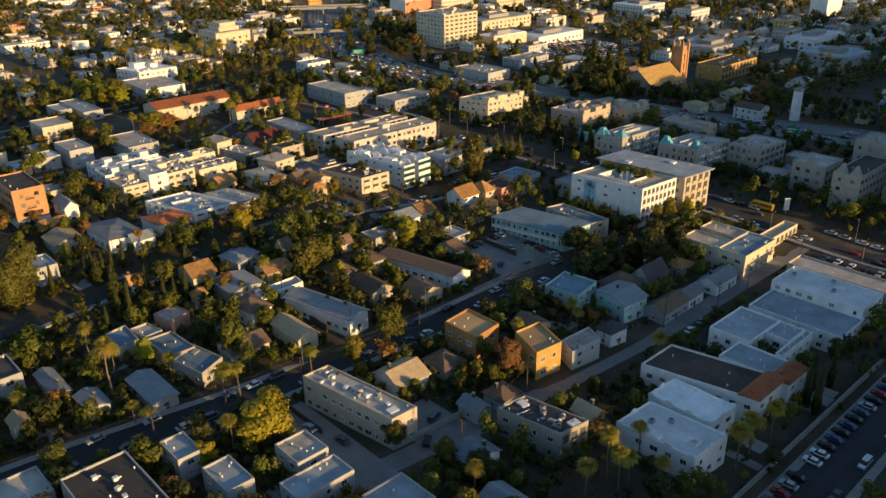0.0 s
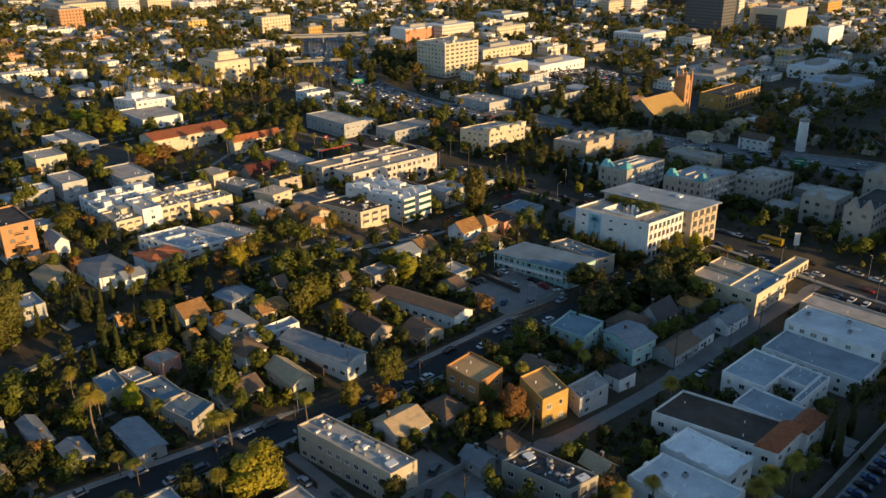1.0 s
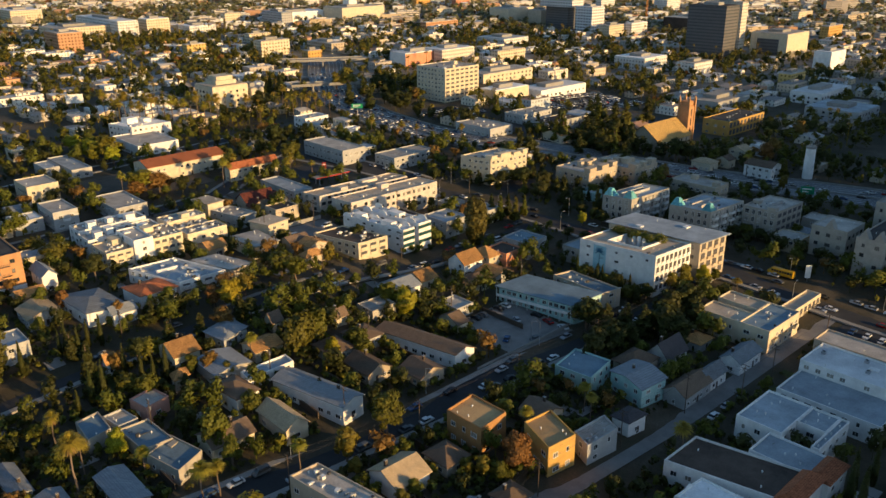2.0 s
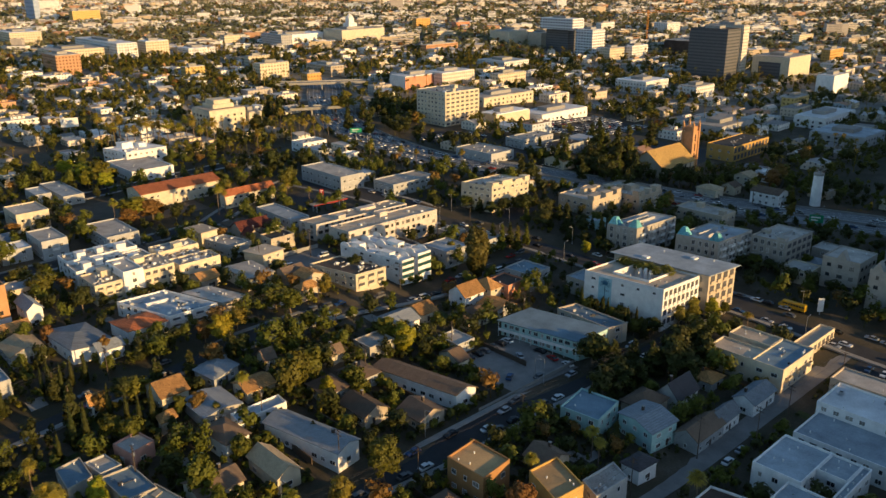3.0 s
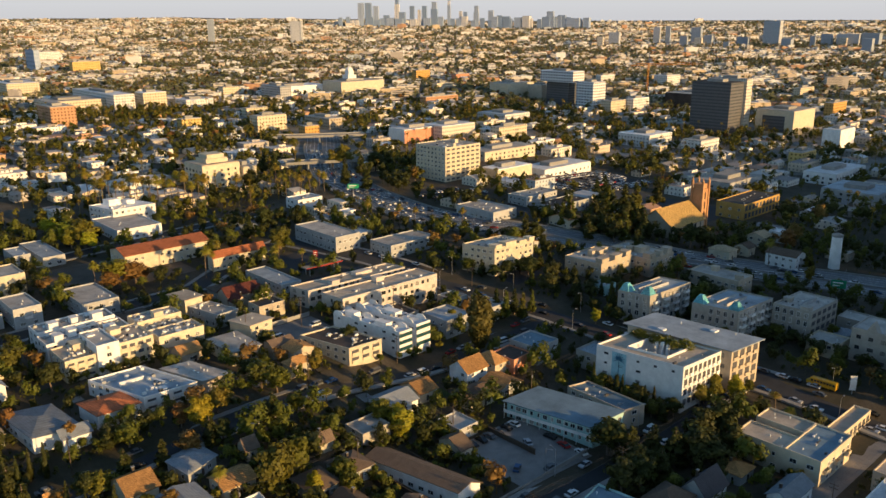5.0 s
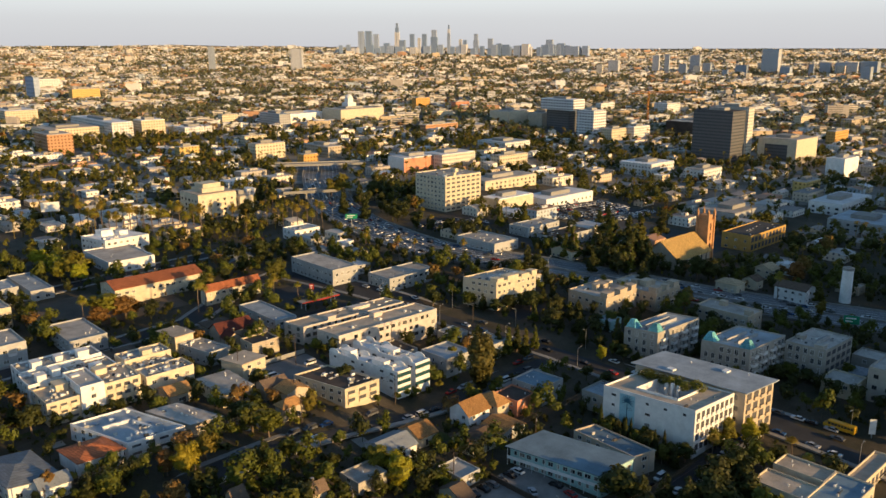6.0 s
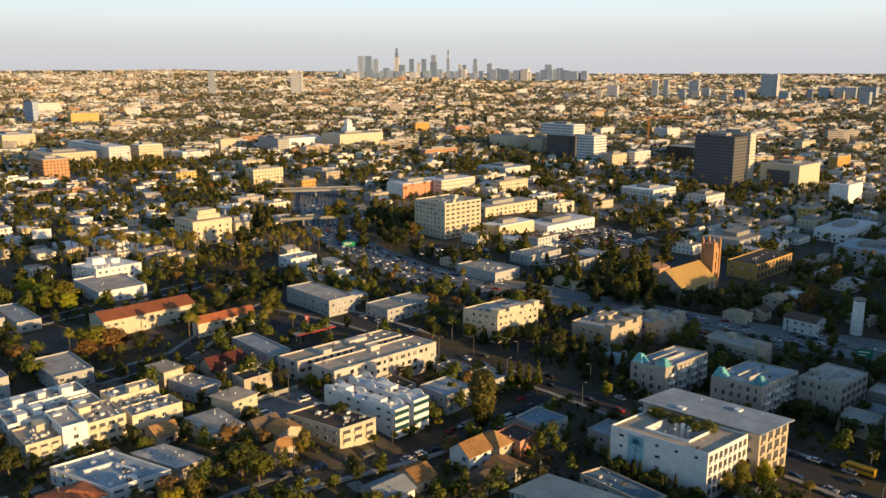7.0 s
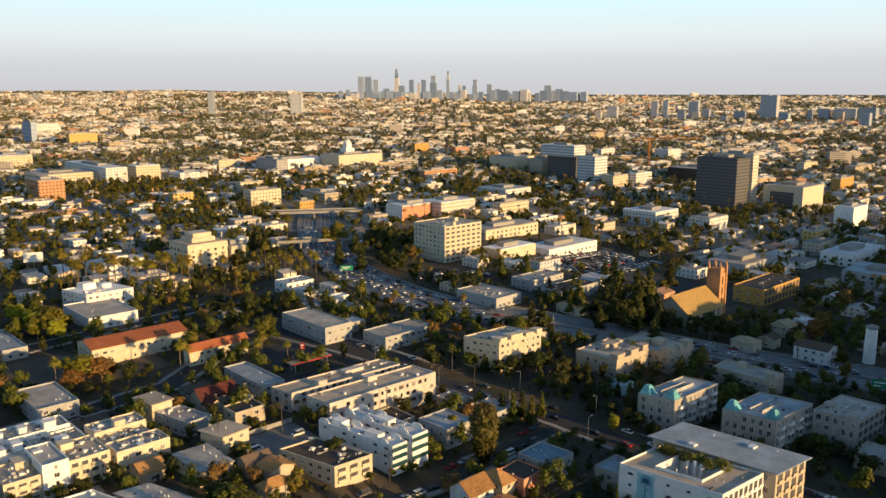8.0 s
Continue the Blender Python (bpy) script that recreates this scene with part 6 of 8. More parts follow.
plant("palm", 163.7, 412.0, 14, 1.0)
plant("palm", 244.2, 383.2, 14, 1.0)
plant("palm", 238.4, 378.5, 13, 1.0)
plant("palm", 252.6, 375.2, 10, 1.0)
plant("palm", 362.2, 372.4, 13, 1.0)
plant("palm", 335.3, 397.7, 15, 1.0)
plant("palm", 345.7, 395.5, 12, 1.0)
plant("palm", 332.6, 424.3, 14, 1.0)
plant("palm", 348.5, 371.3, 12, 1.0)
plant("palm", 379.1, 275.0, 10, 1.0)
plant("palm", 448.6, 227.0, 16, 1.0)
plant("palm", 707.2, 317.9, 12, 1.0)
plant("palm", 229.7, 596.7, 24, 1.0)
plant("palm", 229.3, 582.7, 19, 1.0)
plant("palm", 229.0, 569.2, 21, 1.0)
plant("palm", 238.1, 582.5, 23, 1.0)
plant("palm", 237.6, 568.9, 18, 1.0)
plant("palm", 237.1, 555.8, 20, 1.0)
plant("palm", 246.4, 568.5, 22, 1.0)
plant("palm", 245.7, 555.3, 24, 1.0)
plant("palm", 255.5, 568.1, 19, 1.0)
plant("palm", 254.6, 554.7, 21, 1.0)
plant("palm", 253.8, 541.9, 23, 1.0)
plant("palm", 263.7, 554.2, 18, 1.0)
plant("palm", 262.6, 541.2, 20, 1.0)
plant("palm", 272.9, 553.6, 22, 1.0)
plant("palm", 271.7, 540.5, 24, 1.0)
plant("palm", 270.5, 527.9, 19, 1.0)
plant("palm", 281.0, 539.8, 21, 1.0)
plant("palm", 279.6, 527.1, 23, 1.0)
plant("palm", 348.3, 553.0, 18, 1.0)
plant("palm", 340.5, 533.7, 15, 1.0)
plant("palm", 333.2, 515.7, 17, 1.0)
plant("palm", 353.0, 541.1, 14, 1.0)
plant("palm", 345.1, 522.3, 16, 1.0)
plant("palm", 337.8, 504.8, 18, 1.0)
plant("palm", 357.6, 529.3, 15, 1.0)
plant("palm", 349.7, 511.2, 17, 1.0)
plant("palm", 342.3, 494.2, 14, 1.0)
plant("palm", 362.2, 517.8, 16, 1.0)
plant("palm", 354.2, 500.2, 18, 1.0)
plant("palm", 297.9, 502.0, 16, 1.0)
plant("palm", 306.2, 534.8, 18, 1.0)
plant("palm", 407.6, 449.6, 9, 1.0)
plant("palm", 420.4, 472.3, 9, 1.0)

for k, (x, y, h) in enumerate(((320.0, 238, 7), (318.5, 232, 8), (319.5, 226, 6.5), (322.5, 216, 7.5), (326.0, 213, 7), (328.5, 208, 8), (329.0, 202, 6.5), (329.5, 196, 7.5), (331.5, 190, 8),
                                (334.0, 182, 7.5), (340, 181, 7), (347, 179.5, 8), (352.5, 177, 7.5), (353.0, 171, 7), (354.0, 164, 8), (361, 162, 7), (369, 161, 7.5), (338, 214.5, 6.5), (347, 214.5, 7),
                                (340, 262, 7), (346, 258.5, 8), (353, 257, 7.5), (361, 244, 7), (370, 243, 8), (378, 243, 7), (330, 262, 8), (324, 270, 7), (333, 272, 7.5),
                                (312.5, 318, 8), (314.5, 310, 9), (316, 303, 8), (323, 300.5, 9), (331, 299.5, 8), (338, 299, 9), (345, 298, 8), (300, 330, 9), (306, 338, 8))):
    plant("dark" if k % 4 else "green", x, y, h, 1.25, "at the foot of the apartment blocks")


# a church with a slope of tiled roof and a tall brick tower
def church():
    ob = base("church", 474, 302, "brick church with a wide tan roof and a tall tower", "church")
    TAKEN.append((450, 520, 286, 324))
    a, b, h, rise = 18.0, 12.0, 7.0, 9.0
    bm = bmesh.new()
    lo = [bm.verts.new((x, y, -1)) for x, y in ((-a, -b), (a, -b), (a, b), (-a, b))]
    hi = [bm.verts.new((x, y, h)) for x, y in ((-a, -b), (a, -b), (a, b), (-a, b))]
    for k in range(4):
        bm.faces.new((lo[k], lo[(k + 1) % 4], hi[(k + 1) % 4], hi[k]))
    bm.faces.new((hi[3], hi[0], bm.verts.new((-a, 0, h + rise))))
    bm.faces.new((hi[1], hi[2], bm.verts.new((a, 0, h + rise))))
    bmesh.ops.recalc_face_normals(bm, faces=bm.faces)
    part("wall", bm, "tan", ob)
    bm = bmesh.new()
    for s in (-1, 1):
        v = [bm.verts.new(p) for p in ((-a - 1, s * (b + 1), h - 0.6), (a + 1, s * (b + 1), h - 0.6), (a + 1, 0, h + rise + 0.2), (-a - 1, 0, h + rise + 0.2),
                                       (-a - 1, s * (b + 1), h - 0.2), (a + 1, s * (b + 1), h - 0.2), (a + 1, 0, h + rise + 0.6), (-a - 1, 0, h + rise + 0.6))]
        for f in ((0, 1, 2, 3), (4, 5, 6, 7), (0, 1, 5, 4), (1, 2, 6, 5), (3, 0, 4, 7)):
            bm.faces.new([v[i] for i in f])
    bmesh.ops.recalc_face_normals(bm, faces=bm.faces)
    part("roof", bm, "ochre_tile", ob)
    for k in range(6):
        part("window", window_mesh(1.4, 3.4, "dark"), None, ob, at=pose(-a + 4 + k * 5.6, -b, 2.2))
    bm = bmesh.new()
    w = 3.6
    box(bm, 25 - w, 25 + w, -4 - w, -4 + w, -1, 24)
    for i in (-1, 1):
        for j in (-1, 1):
            box(bm, 25 + i * w - 0.6, 25 + i * w + 0.6, -4 + j * w - 0.6, -4 + j * w + 0.6, -1, 29)
            tube(bm, (25 + i * w, -4 + j * w, 29), (25 + i * w, -4 + j * w, 31.5), 0.7, 0.05, 4)
    box(bm, 25 - w + 0.7, 25 + w - 0.7, -4 - w + 0.7, -4 + w - 0.7, 24, 27)
    part("tower", bm, "brick", ob, "tall brown stone bell tower")
    for k in range(3):
        part("window", window_mesh(1.0, 4.5, "dark"), None, ob, at=pose(25, -4 - w, 5 + k * 6.2))


def block(x, y, w, d, h, wall, label, roof="gravel", name="building", category="building", crown=0):
    """A large plain block farther off, with a setback and roof plant."""
    ob = base(name, x + w / 2, y + d / 2, label, category)
    TAKEN.append((x, x + w, y, y + d))
    a, b = w / 2, d / 2
    bm = bmesh.new()
    box(bm, -a, a, -b, b, -3, h)
    part("wall", bm, wall, ob)
    if math.hypot(x, y) < 800 and wall in ("white", "cream", "tan", "grey", "salmon"):
        for face, s, at in (("-y", a, -b), ("-x", b, -a)):
            windows_on(ob, face, -s + 1, s - 1, at, 0, max(1, int(h / 3.6)), 3.6, w=1.7, h=1.5, pitch=5.0, skip=0.1, style="dark")
    bm = bmesh.new()
    box(bm, -a + 0.4, a - 0.4, -b + 0.4, b - 0.4, h + 0.004, h + 0.6)
    part("roof", bm, roof, ob)
    bm = bmesh.new()
    box(bm, -a * 0.5, a * 0.3, -b * 0.4, b * 0.4, h + 0.6, h + 3.5)
    part("roof_plant", bm, "concrete", ob)
    for k in range(crown):
        bm = bmesh.new()
        e = 0.12 * (k + 1)
        box(bm, -a * (0.7 - e), a * (0.7 - e), -b * (0.7 - e), b * (0.7 - e), h + 0.6 + k * 3, h + 3.6 + k * 3)
        part("setback", bm, wall, ob)
    return ob


church()
# eight-storey hotel with arched window bays
hotel = flat(450, 487, 480, 513, 25.5, 8, "cream", "gravel", "eight-storey cream hotel with rows of arched windows", units=5, towers=2, pitch=3.6, skip=0.0, loggia=7, clutter=8, name="hotel")
flat(536, 586, 286, 306, 10, 2, "yellow", "dark_roof", "ochre hall with tall arched windows and a dark roof", vents=4, pitch=4.5, loggia=10, clutter=8)


def round_tower():
    TAKEN.append((464, 480, 194, 210))
    ob = base("round_tower", 472, 202, "plain white round tower beside the freeway", "tower")
    bm = bmesh.new()
    tube(bm, (0, 0, -1), (0, 0, 18), 2.9, 2.6, 20)
    part("shaft", bm, "white", ob)
    bm = bmesh.new()
    tube(bm, (0, 0, 17.4), (0, 0, 18.6), 2.85, 2.85, 20)
    tube(bm, (0, 0, 18.6), (0, 0, 19.2), 1.4, 1.2, 12)
    part("rim", bm, "concrete", ob)


round_tower()
block(899, 493, 30, 48, 57, "tower_dark", "dark glass office tower beside a pale slab", "dark_roof", "office_tower")
block(929.5, 490, 13, 46, 60, "tower_light", "pale stone slab of the dark office tower", "gravel", "office_tower")
arch = block(940, 437, 54, 44, 27, "cream", "beige stone office building with a deep dark portal", "gravel", "office_building")
bm = bmesh.new()
box(bm, -27.3, -27.05, -12, 14, 3, 21, bottom=True)
part("portal_glass", bm, "tower_dark", arch, "dark recessed glass portal")
block(1008, 806, 34, 42, 37, "tower_dark", "dark glass office block under a chequered top", "white_roof", "office_building")
chq = block(1000, 792, 26, 62, 12.5, "chequer", "white chequered upper storeys of an office block", "white_roof", "office_building")
chq.location.z += 37.5
block(998, 754, 30, 30, 37, "chequer", "white chequered office wing with a dark glass end", "white_roof", "office_building")
block(985, 905, 60, 40, 22, "cream", "cream commercial building with a flat roof", "gravel", "commercial_building")
block(1018, 866, 28, 28, 24, "tan", "tan windowless block beside the offices", "gravel", "commercial_building")
block(880, 362, 36, 18, 19, "white", "bright white cubic building with a flat roof", "white_roof", "commercial_building")
block(798, 1084, 85, 50, 20, "cream", "long cream hall under a domed tower", "gravel", "hall")
block(715, 1135, 90, 50, 14, "white", "long low white hall wing with a pale roof", "white_roof", "hall")
block(1100, 640, 90, 60, 20, "brown_roof", "unfinished brown building frame on a site", "gravel", "construction_site")
block(692, 290, 60, 26, 9, "white", "low white store with a pale roof", "white_roof", "shop")
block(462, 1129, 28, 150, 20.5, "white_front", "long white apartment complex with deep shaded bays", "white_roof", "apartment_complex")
# cream instead of white here: sunlight on the end put into the colour
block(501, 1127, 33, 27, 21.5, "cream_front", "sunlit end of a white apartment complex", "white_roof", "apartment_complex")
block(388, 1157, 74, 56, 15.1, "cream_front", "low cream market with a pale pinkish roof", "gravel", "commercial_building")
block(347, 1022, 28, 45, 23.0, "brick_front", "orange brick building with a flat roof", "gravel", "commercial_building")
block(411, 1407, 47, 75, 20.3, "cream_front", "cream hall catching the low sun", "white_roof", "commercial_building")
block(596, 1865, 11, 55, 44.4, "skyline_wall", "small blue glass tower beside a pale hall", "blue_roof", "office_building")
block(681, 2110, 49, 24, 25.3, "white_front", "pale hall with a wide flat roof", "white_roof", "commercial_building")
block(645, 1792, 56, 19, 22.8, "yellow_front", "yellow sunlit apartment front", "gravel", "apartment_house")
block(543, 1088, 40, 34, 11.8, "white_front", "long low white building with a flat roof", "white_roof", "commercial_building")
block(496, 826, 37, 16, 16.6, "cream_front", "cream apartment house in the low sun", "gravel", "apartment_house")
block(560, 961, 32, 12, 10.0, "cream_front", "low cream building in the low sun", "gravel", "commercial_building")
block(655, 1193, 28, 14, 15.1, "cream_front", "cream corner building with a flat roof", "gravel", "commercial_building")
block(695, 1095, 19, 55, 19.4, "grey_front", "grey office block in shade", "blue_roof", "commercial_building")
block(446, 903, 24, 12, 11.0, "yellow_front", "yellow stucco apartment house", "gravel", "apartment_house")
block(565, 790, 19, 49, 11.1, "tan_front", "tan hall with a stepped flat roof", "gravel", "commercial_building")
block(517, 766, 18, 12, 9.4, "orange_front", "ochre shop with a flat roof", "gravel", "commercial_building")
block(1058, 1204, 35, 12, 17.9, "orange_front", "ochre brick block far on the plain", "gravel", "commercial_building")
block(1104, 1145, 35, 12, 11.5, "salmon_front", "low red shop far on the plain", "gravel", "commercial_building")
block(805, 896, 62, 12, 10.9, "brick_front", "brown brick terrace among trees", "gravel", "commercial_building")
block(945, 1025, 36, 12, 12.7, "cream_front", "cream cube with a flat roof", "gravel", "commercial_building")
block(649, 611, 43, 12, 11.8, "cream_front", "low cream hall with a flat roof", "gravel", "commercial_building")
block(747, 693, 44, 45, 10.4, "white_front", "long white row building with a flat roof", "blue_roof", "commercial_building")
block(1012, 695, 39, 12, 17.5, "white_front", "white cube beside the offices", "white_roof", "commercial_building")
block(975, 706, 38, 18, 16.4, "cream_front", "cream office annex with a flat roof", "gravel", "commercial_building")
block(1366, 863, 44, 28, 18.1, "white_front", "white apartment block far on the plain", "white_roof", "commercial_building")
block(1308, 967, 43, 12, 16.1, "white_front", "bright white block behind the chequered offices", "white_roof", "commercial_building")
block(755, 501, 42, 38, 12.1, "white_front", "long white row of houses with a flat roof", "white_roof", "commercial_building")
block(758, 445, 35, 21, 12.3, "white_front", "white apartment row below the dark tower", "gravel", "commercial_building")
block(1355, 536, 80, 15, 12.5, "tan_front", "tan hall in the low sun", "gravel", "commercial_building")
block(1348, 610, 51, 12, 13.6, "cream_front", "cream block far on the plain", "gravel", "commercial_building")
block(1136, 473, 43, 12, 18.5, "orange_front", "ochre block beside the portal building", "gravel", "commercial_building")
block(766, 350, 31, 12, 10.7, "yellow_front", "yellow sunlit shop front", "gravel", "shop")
block(600, 330, 50, 30, 9, "grey", "low grey hall with a flat roof", "gravel", "hall")
block(640, 240, 40, 40, 8, "grey", "low grey store with a bluish roof", "blue_roof", "shop")


def dome_tower():
    ob = base("dome_tower", 835, 1112, "white tiered tower with a dome and spire", "tower")
    z = 18.0
    for w, h in ((24, 5), (16, 6), (10, 7)):
        bm = bmesh.new()
        box(bm, -w / 2, w / 2, -w / 2, w / 2, z, z + h)
        part("tier", bm, "white", ob)
        z += h
    bm = bmesh.new()
    for k in range(5):
        a, b = k * math.pi / 10, (k + 1) * math.pi / 10
        tube(bm, (0, 0, z + 6 * math.sin(a)), (0, 0, z + 6 * math.sin(b)), 6 * math.cos(a), max(6 * math.cos(b), 0.3), 14)
    tube(bm, (0, 0, z + 6), (0, 0, z + 14), 0.6, 0.1, 6)
    part("dome", bm, "white", ob)


dome_tower()


def overpass(x0, y0, x1, y1, half, z):
    d = Vector((x1 - x0, y1 - y0))
    ob = base("overpass", (x0 + x1) / 2, (y0 + y1) / 2, "concrete road bridge across the freeway", "bridge", turn=math.degrees(math.atan2(d.y, d.x)))
    w = d.length / 2
    bm = bmesh.new()
    box(bm, -w, w, -half, half, z - 1.2, z, bottom=True)
    part("deck", bm, "concrete", ob)
    for s in (-1, 1):
        bm = bmesh.new()
        box(bm, -w, w, s * half - 0.2, s * half + 0.2, z + 0.004, z + 1.1)
        part("parapet", bm, "concrete", ob)
    for k in (-0.5, 0.0, 0.5):
        bm = bmesh.new()
        box(bm, k * w - 0.6, k * w + 0.6, -half * 0.7, half * 0.7, -1, z - 1.2)
        part("pier", bm, "concrete", ob)


overpass(390, 606, 456, 574, 6, 6.5)
overpass(462, 742, 540, 692, 8, 7.0)
depot = block(550, 644, 50, 24, 14, "white", "white warehouse with one orange-red painted side", "white_roof", "warehouse")
bm = bmesh.new()
box(bm, -25, 25, -12.06, -12.003, -1, 13.6)
part("painted_side", bm, "salmon", depot, "orange-red painted wall")
block(588, 631, 46, 30, 15, "tower_light", "white flat-roofed commercial building", "white_roof", "commercial_building")
block(488, 462, 40, 18, 7, "cream", "low cream shop with a pale roof", "white_roof", "shop")
block(532, 452, 60, 26, 6, "white", "low white market hall with a pale roof", "white_roof", "shop")
block(537, 523, 66, 24, 8, "cream", "low cream warehouse with a gravel roof", "gravel", "shop")
block(306, 582, 30, 28, 17, "cream", "sunlit cream apartment house with a stepped tower", "tan_roof", "apartment_house", crown=2)
block(336.5, 578, 11, 22, 13, "cream", "sunlit cream annex with a flat roof", "gravel", "apartment_house")

# ---- fill: plain houses and trees of the same blocks where the plan is open ----
frng = random.Random(33)
VIEW = Vector((0.691, 0.723))


def in_view(x, y, back=0.0):
    d = Vector((x, y)) - VIEW * -40
    return abs(d.x * 0.723 - d.y * 0.691) < (d.dot(VIEW)) * 0.66 + back


houses = 0
for gx in range(0, 44):
    for gy in range(0, 44):
        x, y = 40 + gx * 15 + frng.uniform(-3, 3), 40 + gy * 17 + frng.uniform(-3, 3)
        d = math.hypot(x, y)
        if d > 420 or d < 150 or not in_view(x, y, 5):
            continue
        w, e = frng.uniform(8, 13), frng.uniform(9, 15)
        m = max(w, e) / 2 + 0.3
        if any(abs(x - tx) < 10 and abs(y - ty) < 10 for tx, ty in COLUMNS):
            continue
        if 314 < x < 352 and 120 < y < 190 or 318 < x < 440 and 186 < y < 300:
            continue
        if not clear(x, y, m):
            continue
        houses += 1
        far_ = d > 380
        if frng.random() < (0.55 if far_ else 0.3):
            flat(x - w / 2, x + w / 2, y - e / 2, y + e / 2, frng.choice((3.6, 5.8, 6.2, 6.6)), 2, frng.choice(("cream", "grey", "tan", "beige")), frng.choice(("gravel", "gravel", "blue_roof", "white_roof", "dark_roof")),
                 "plain stucco building with a flat roof among trees", vents=1, pitch=5.0)
        else:
            house(x - w / 2, x + w / 2, y - e / 2, y + e / 2, frng.choice((3.2, 3.5, 3.8)), frng.choice(("x", "y", "hip", "hip")), frng.uniform(1.2, 2.2), frng.choice(("grey", "cream", "grey", "tan", "beige")),
                  frng.choice(("brown_shingle", "brown_shingle", "blue_shingle", "tan_shingle", "orange_tile")), "small stucco house with a shingle roof among trees")

for k in range(450):
    x, y = frng.uniform(20, 330), frng.uniform(60, 380)
    if not (105 < math.hypot(x, y) < 370 and in_view(x, y, 0) and clear(x, y, 2.5)):
        continue
    w, e = frng.choice(((3.0, 9.0), (9.0, 3.0), (5.0, 6.0), (4.0, 4.0)))
    mat, word = frng.choice((("concrete", "pale concrete drive"), ("alley_asphalt", "worn paved yard"), ("lawn", "small dry lawn"), ("lawn", "small dry lawn")))
    paved(x - w / 2, x + w / 2, y - e / 2, y + e / 2, mat, word + " beside a house", 0.06 + 0.004 * (k % 8))
    TAKEN.pop()
spots = []
for k in range(40000):
    x, y = frng.uniform(10, 520), frng.uniform(40, 560)
    d = math.hypot(x, y)
    if d < 105 or d > 560 or not in_view(x, y, 8) or not clear(x, y, 2.4):
        continue
    if any(abs(x - tx) < 7.5 and abs(y - ty) < 7.5 for tx, ty in COLUMNS):
        continue
    if 150 < x < 302 and 64 < y < 130 and frng.random() < 0.8:
        continue
    gap = 5.4 if d < 300 else 6.4
    if any(abs(x - tx) < gap and abs(y - ty) < gap for tx, ty in PLANTED):
        continue
    PLANTED.append((x, y))
    spots.append((d, x, y))
spots.sort()
mid_trees, mid_dark, mid_rust = [], [], []
for k, (d, x, y) in enumerate(spots):
    kind = frng.choice(("green", "green", "green", "green", "olive", "olive", "dark", "dark", "dark", "dark", "olive", "rust", "palm", "palm", "cypress"))
    hgt = {"palm": (8, 15), "conifer": (8, 14), "cypress": (6, 11), "yellow": (6, 9)}.get(kind, (6, 12))
    if d > 320 and kind in ("green", "olive") and frng.random() < 0.4:
        kind = "dark"
    h = round(frng.uniform(*hgt), 1)
    if k < 66 or kind == "palm" and k < 170:
        plant(kind, x, y, h, round(frng.uniform(1.0, 1.4), 2))
    else:
        (mid_rust if kind in ("rust", "yellow") else mid_dark if kind in ("dark", "conifer", "cypress") else mid_trees).append((x, y, land(x, y), h))
for p, q in zip(FREEWAY, FREEWAY[1:]):
    if 225 < p[1] < 520:
        d = Vector((q[0] - p[0], q[1] - p[1]))
        n = Vector((-d.y, d.x)).normalized()
        for k in range(int(d.length / 2.4)):
            c = Vector(p) + d * frng.random() - n * frng.uniform(21, 40)
            if clear(c.x, c.y, 1.0) or frng.random() < 0.2 and all(not (a0 < c.x < a1 and b0 < c.y < b1) for a0, a1, b0, b1 in TAKEN):
                mid_dark.append((c.x, c.y, land(c.x, c.y), frng.uniform(8, 15)))
            if k % 5 == 0:
                c = Vector(p) + d * frng.random() + n * frng.uniform(20, 24)
                mid_dark.append((c.x, c.y, land(c.x, c.y), frng.uniform(5, 9)))
shrubs, hedges, bushes = [], [], []


def on_road(x, y):
    """How far a point lies from the nearest street's edge."""
    best = 99.0
    for p, q, half in ROADS:
        d, w = q - p, Vector((x, y)) - p
        t = min(1.0, max(0.0, w.dot(d) / d.length_squared))
        best = min(best, (w - d * t).length - half + 2.5)
    return best


def patch(u, v, size):
    """Slow rise and fall over the plan, between -1 and 1: leafy quarters and built-up ones."""
    return 0.5 * math.sin(u / size + 1.3 * math.sin(v / size * 0.7)) + 0.5 * math.sin(v / size * 1.4 + 1.1 * math.sin(u / size * 0.6) + 2.0)


for k in range(9000):
    x, y = frng.uniform(10, 540), frng.uniform(40, 580)
    if in_view(x, y, 8) and 100 < math.hypot(x, y) < 600 and clear(x, y, 0.5):
        (shrubs if k % 3 == 0 else hedges).append((x, y, land(x, y) - 0.2, frng.uniform(1.2, 4.2)))

for k in range(7000):
    x, y = frng.uniform(15, 235), frng.uniform(95, 290)
    if in_view(x, y, 4) and 110 < math.hypot(x, y) < 300 and clear(x, y, 0.6):
        (bushes if k % 3 == 0 else hedges).append((x, y, land(x, y) - 0.2, frng.uniform(1.5, 5.0)))
for x0, x1, y0, y1 in list(TAKEN):
    if math.hypot(x0, y0) > 420 or not in_view((x0 + x1) / 2, (y0 + y1) / 2, 5):
        continue
    for k in range(int((x1 - x0 + y1 - y0) / 2.6)):
        v = frng.random()
        x, y = (x0 - frng.uniform(0.8, 2.2), y0 + (y1 - y0) * frng.random()) if v < 0.5 else (x0 + (x1 - x0) * frng.random(), y0 - frng.uniform(0.8, 2.2))
        if patch(x, y, 9.0) > -0.15 and all(not (p0 < x < p1 and q0 < y < q1) for p0, p1, q0, q1 in TAKEN) and on_road(x, y) > 3.0:
            (shrubs if k % 4 == 0 else hedges if k % 4 == 1 else bushes).append((x, y, land(x, y) - 0.2, frng.uniform(1.8, 5.5)))

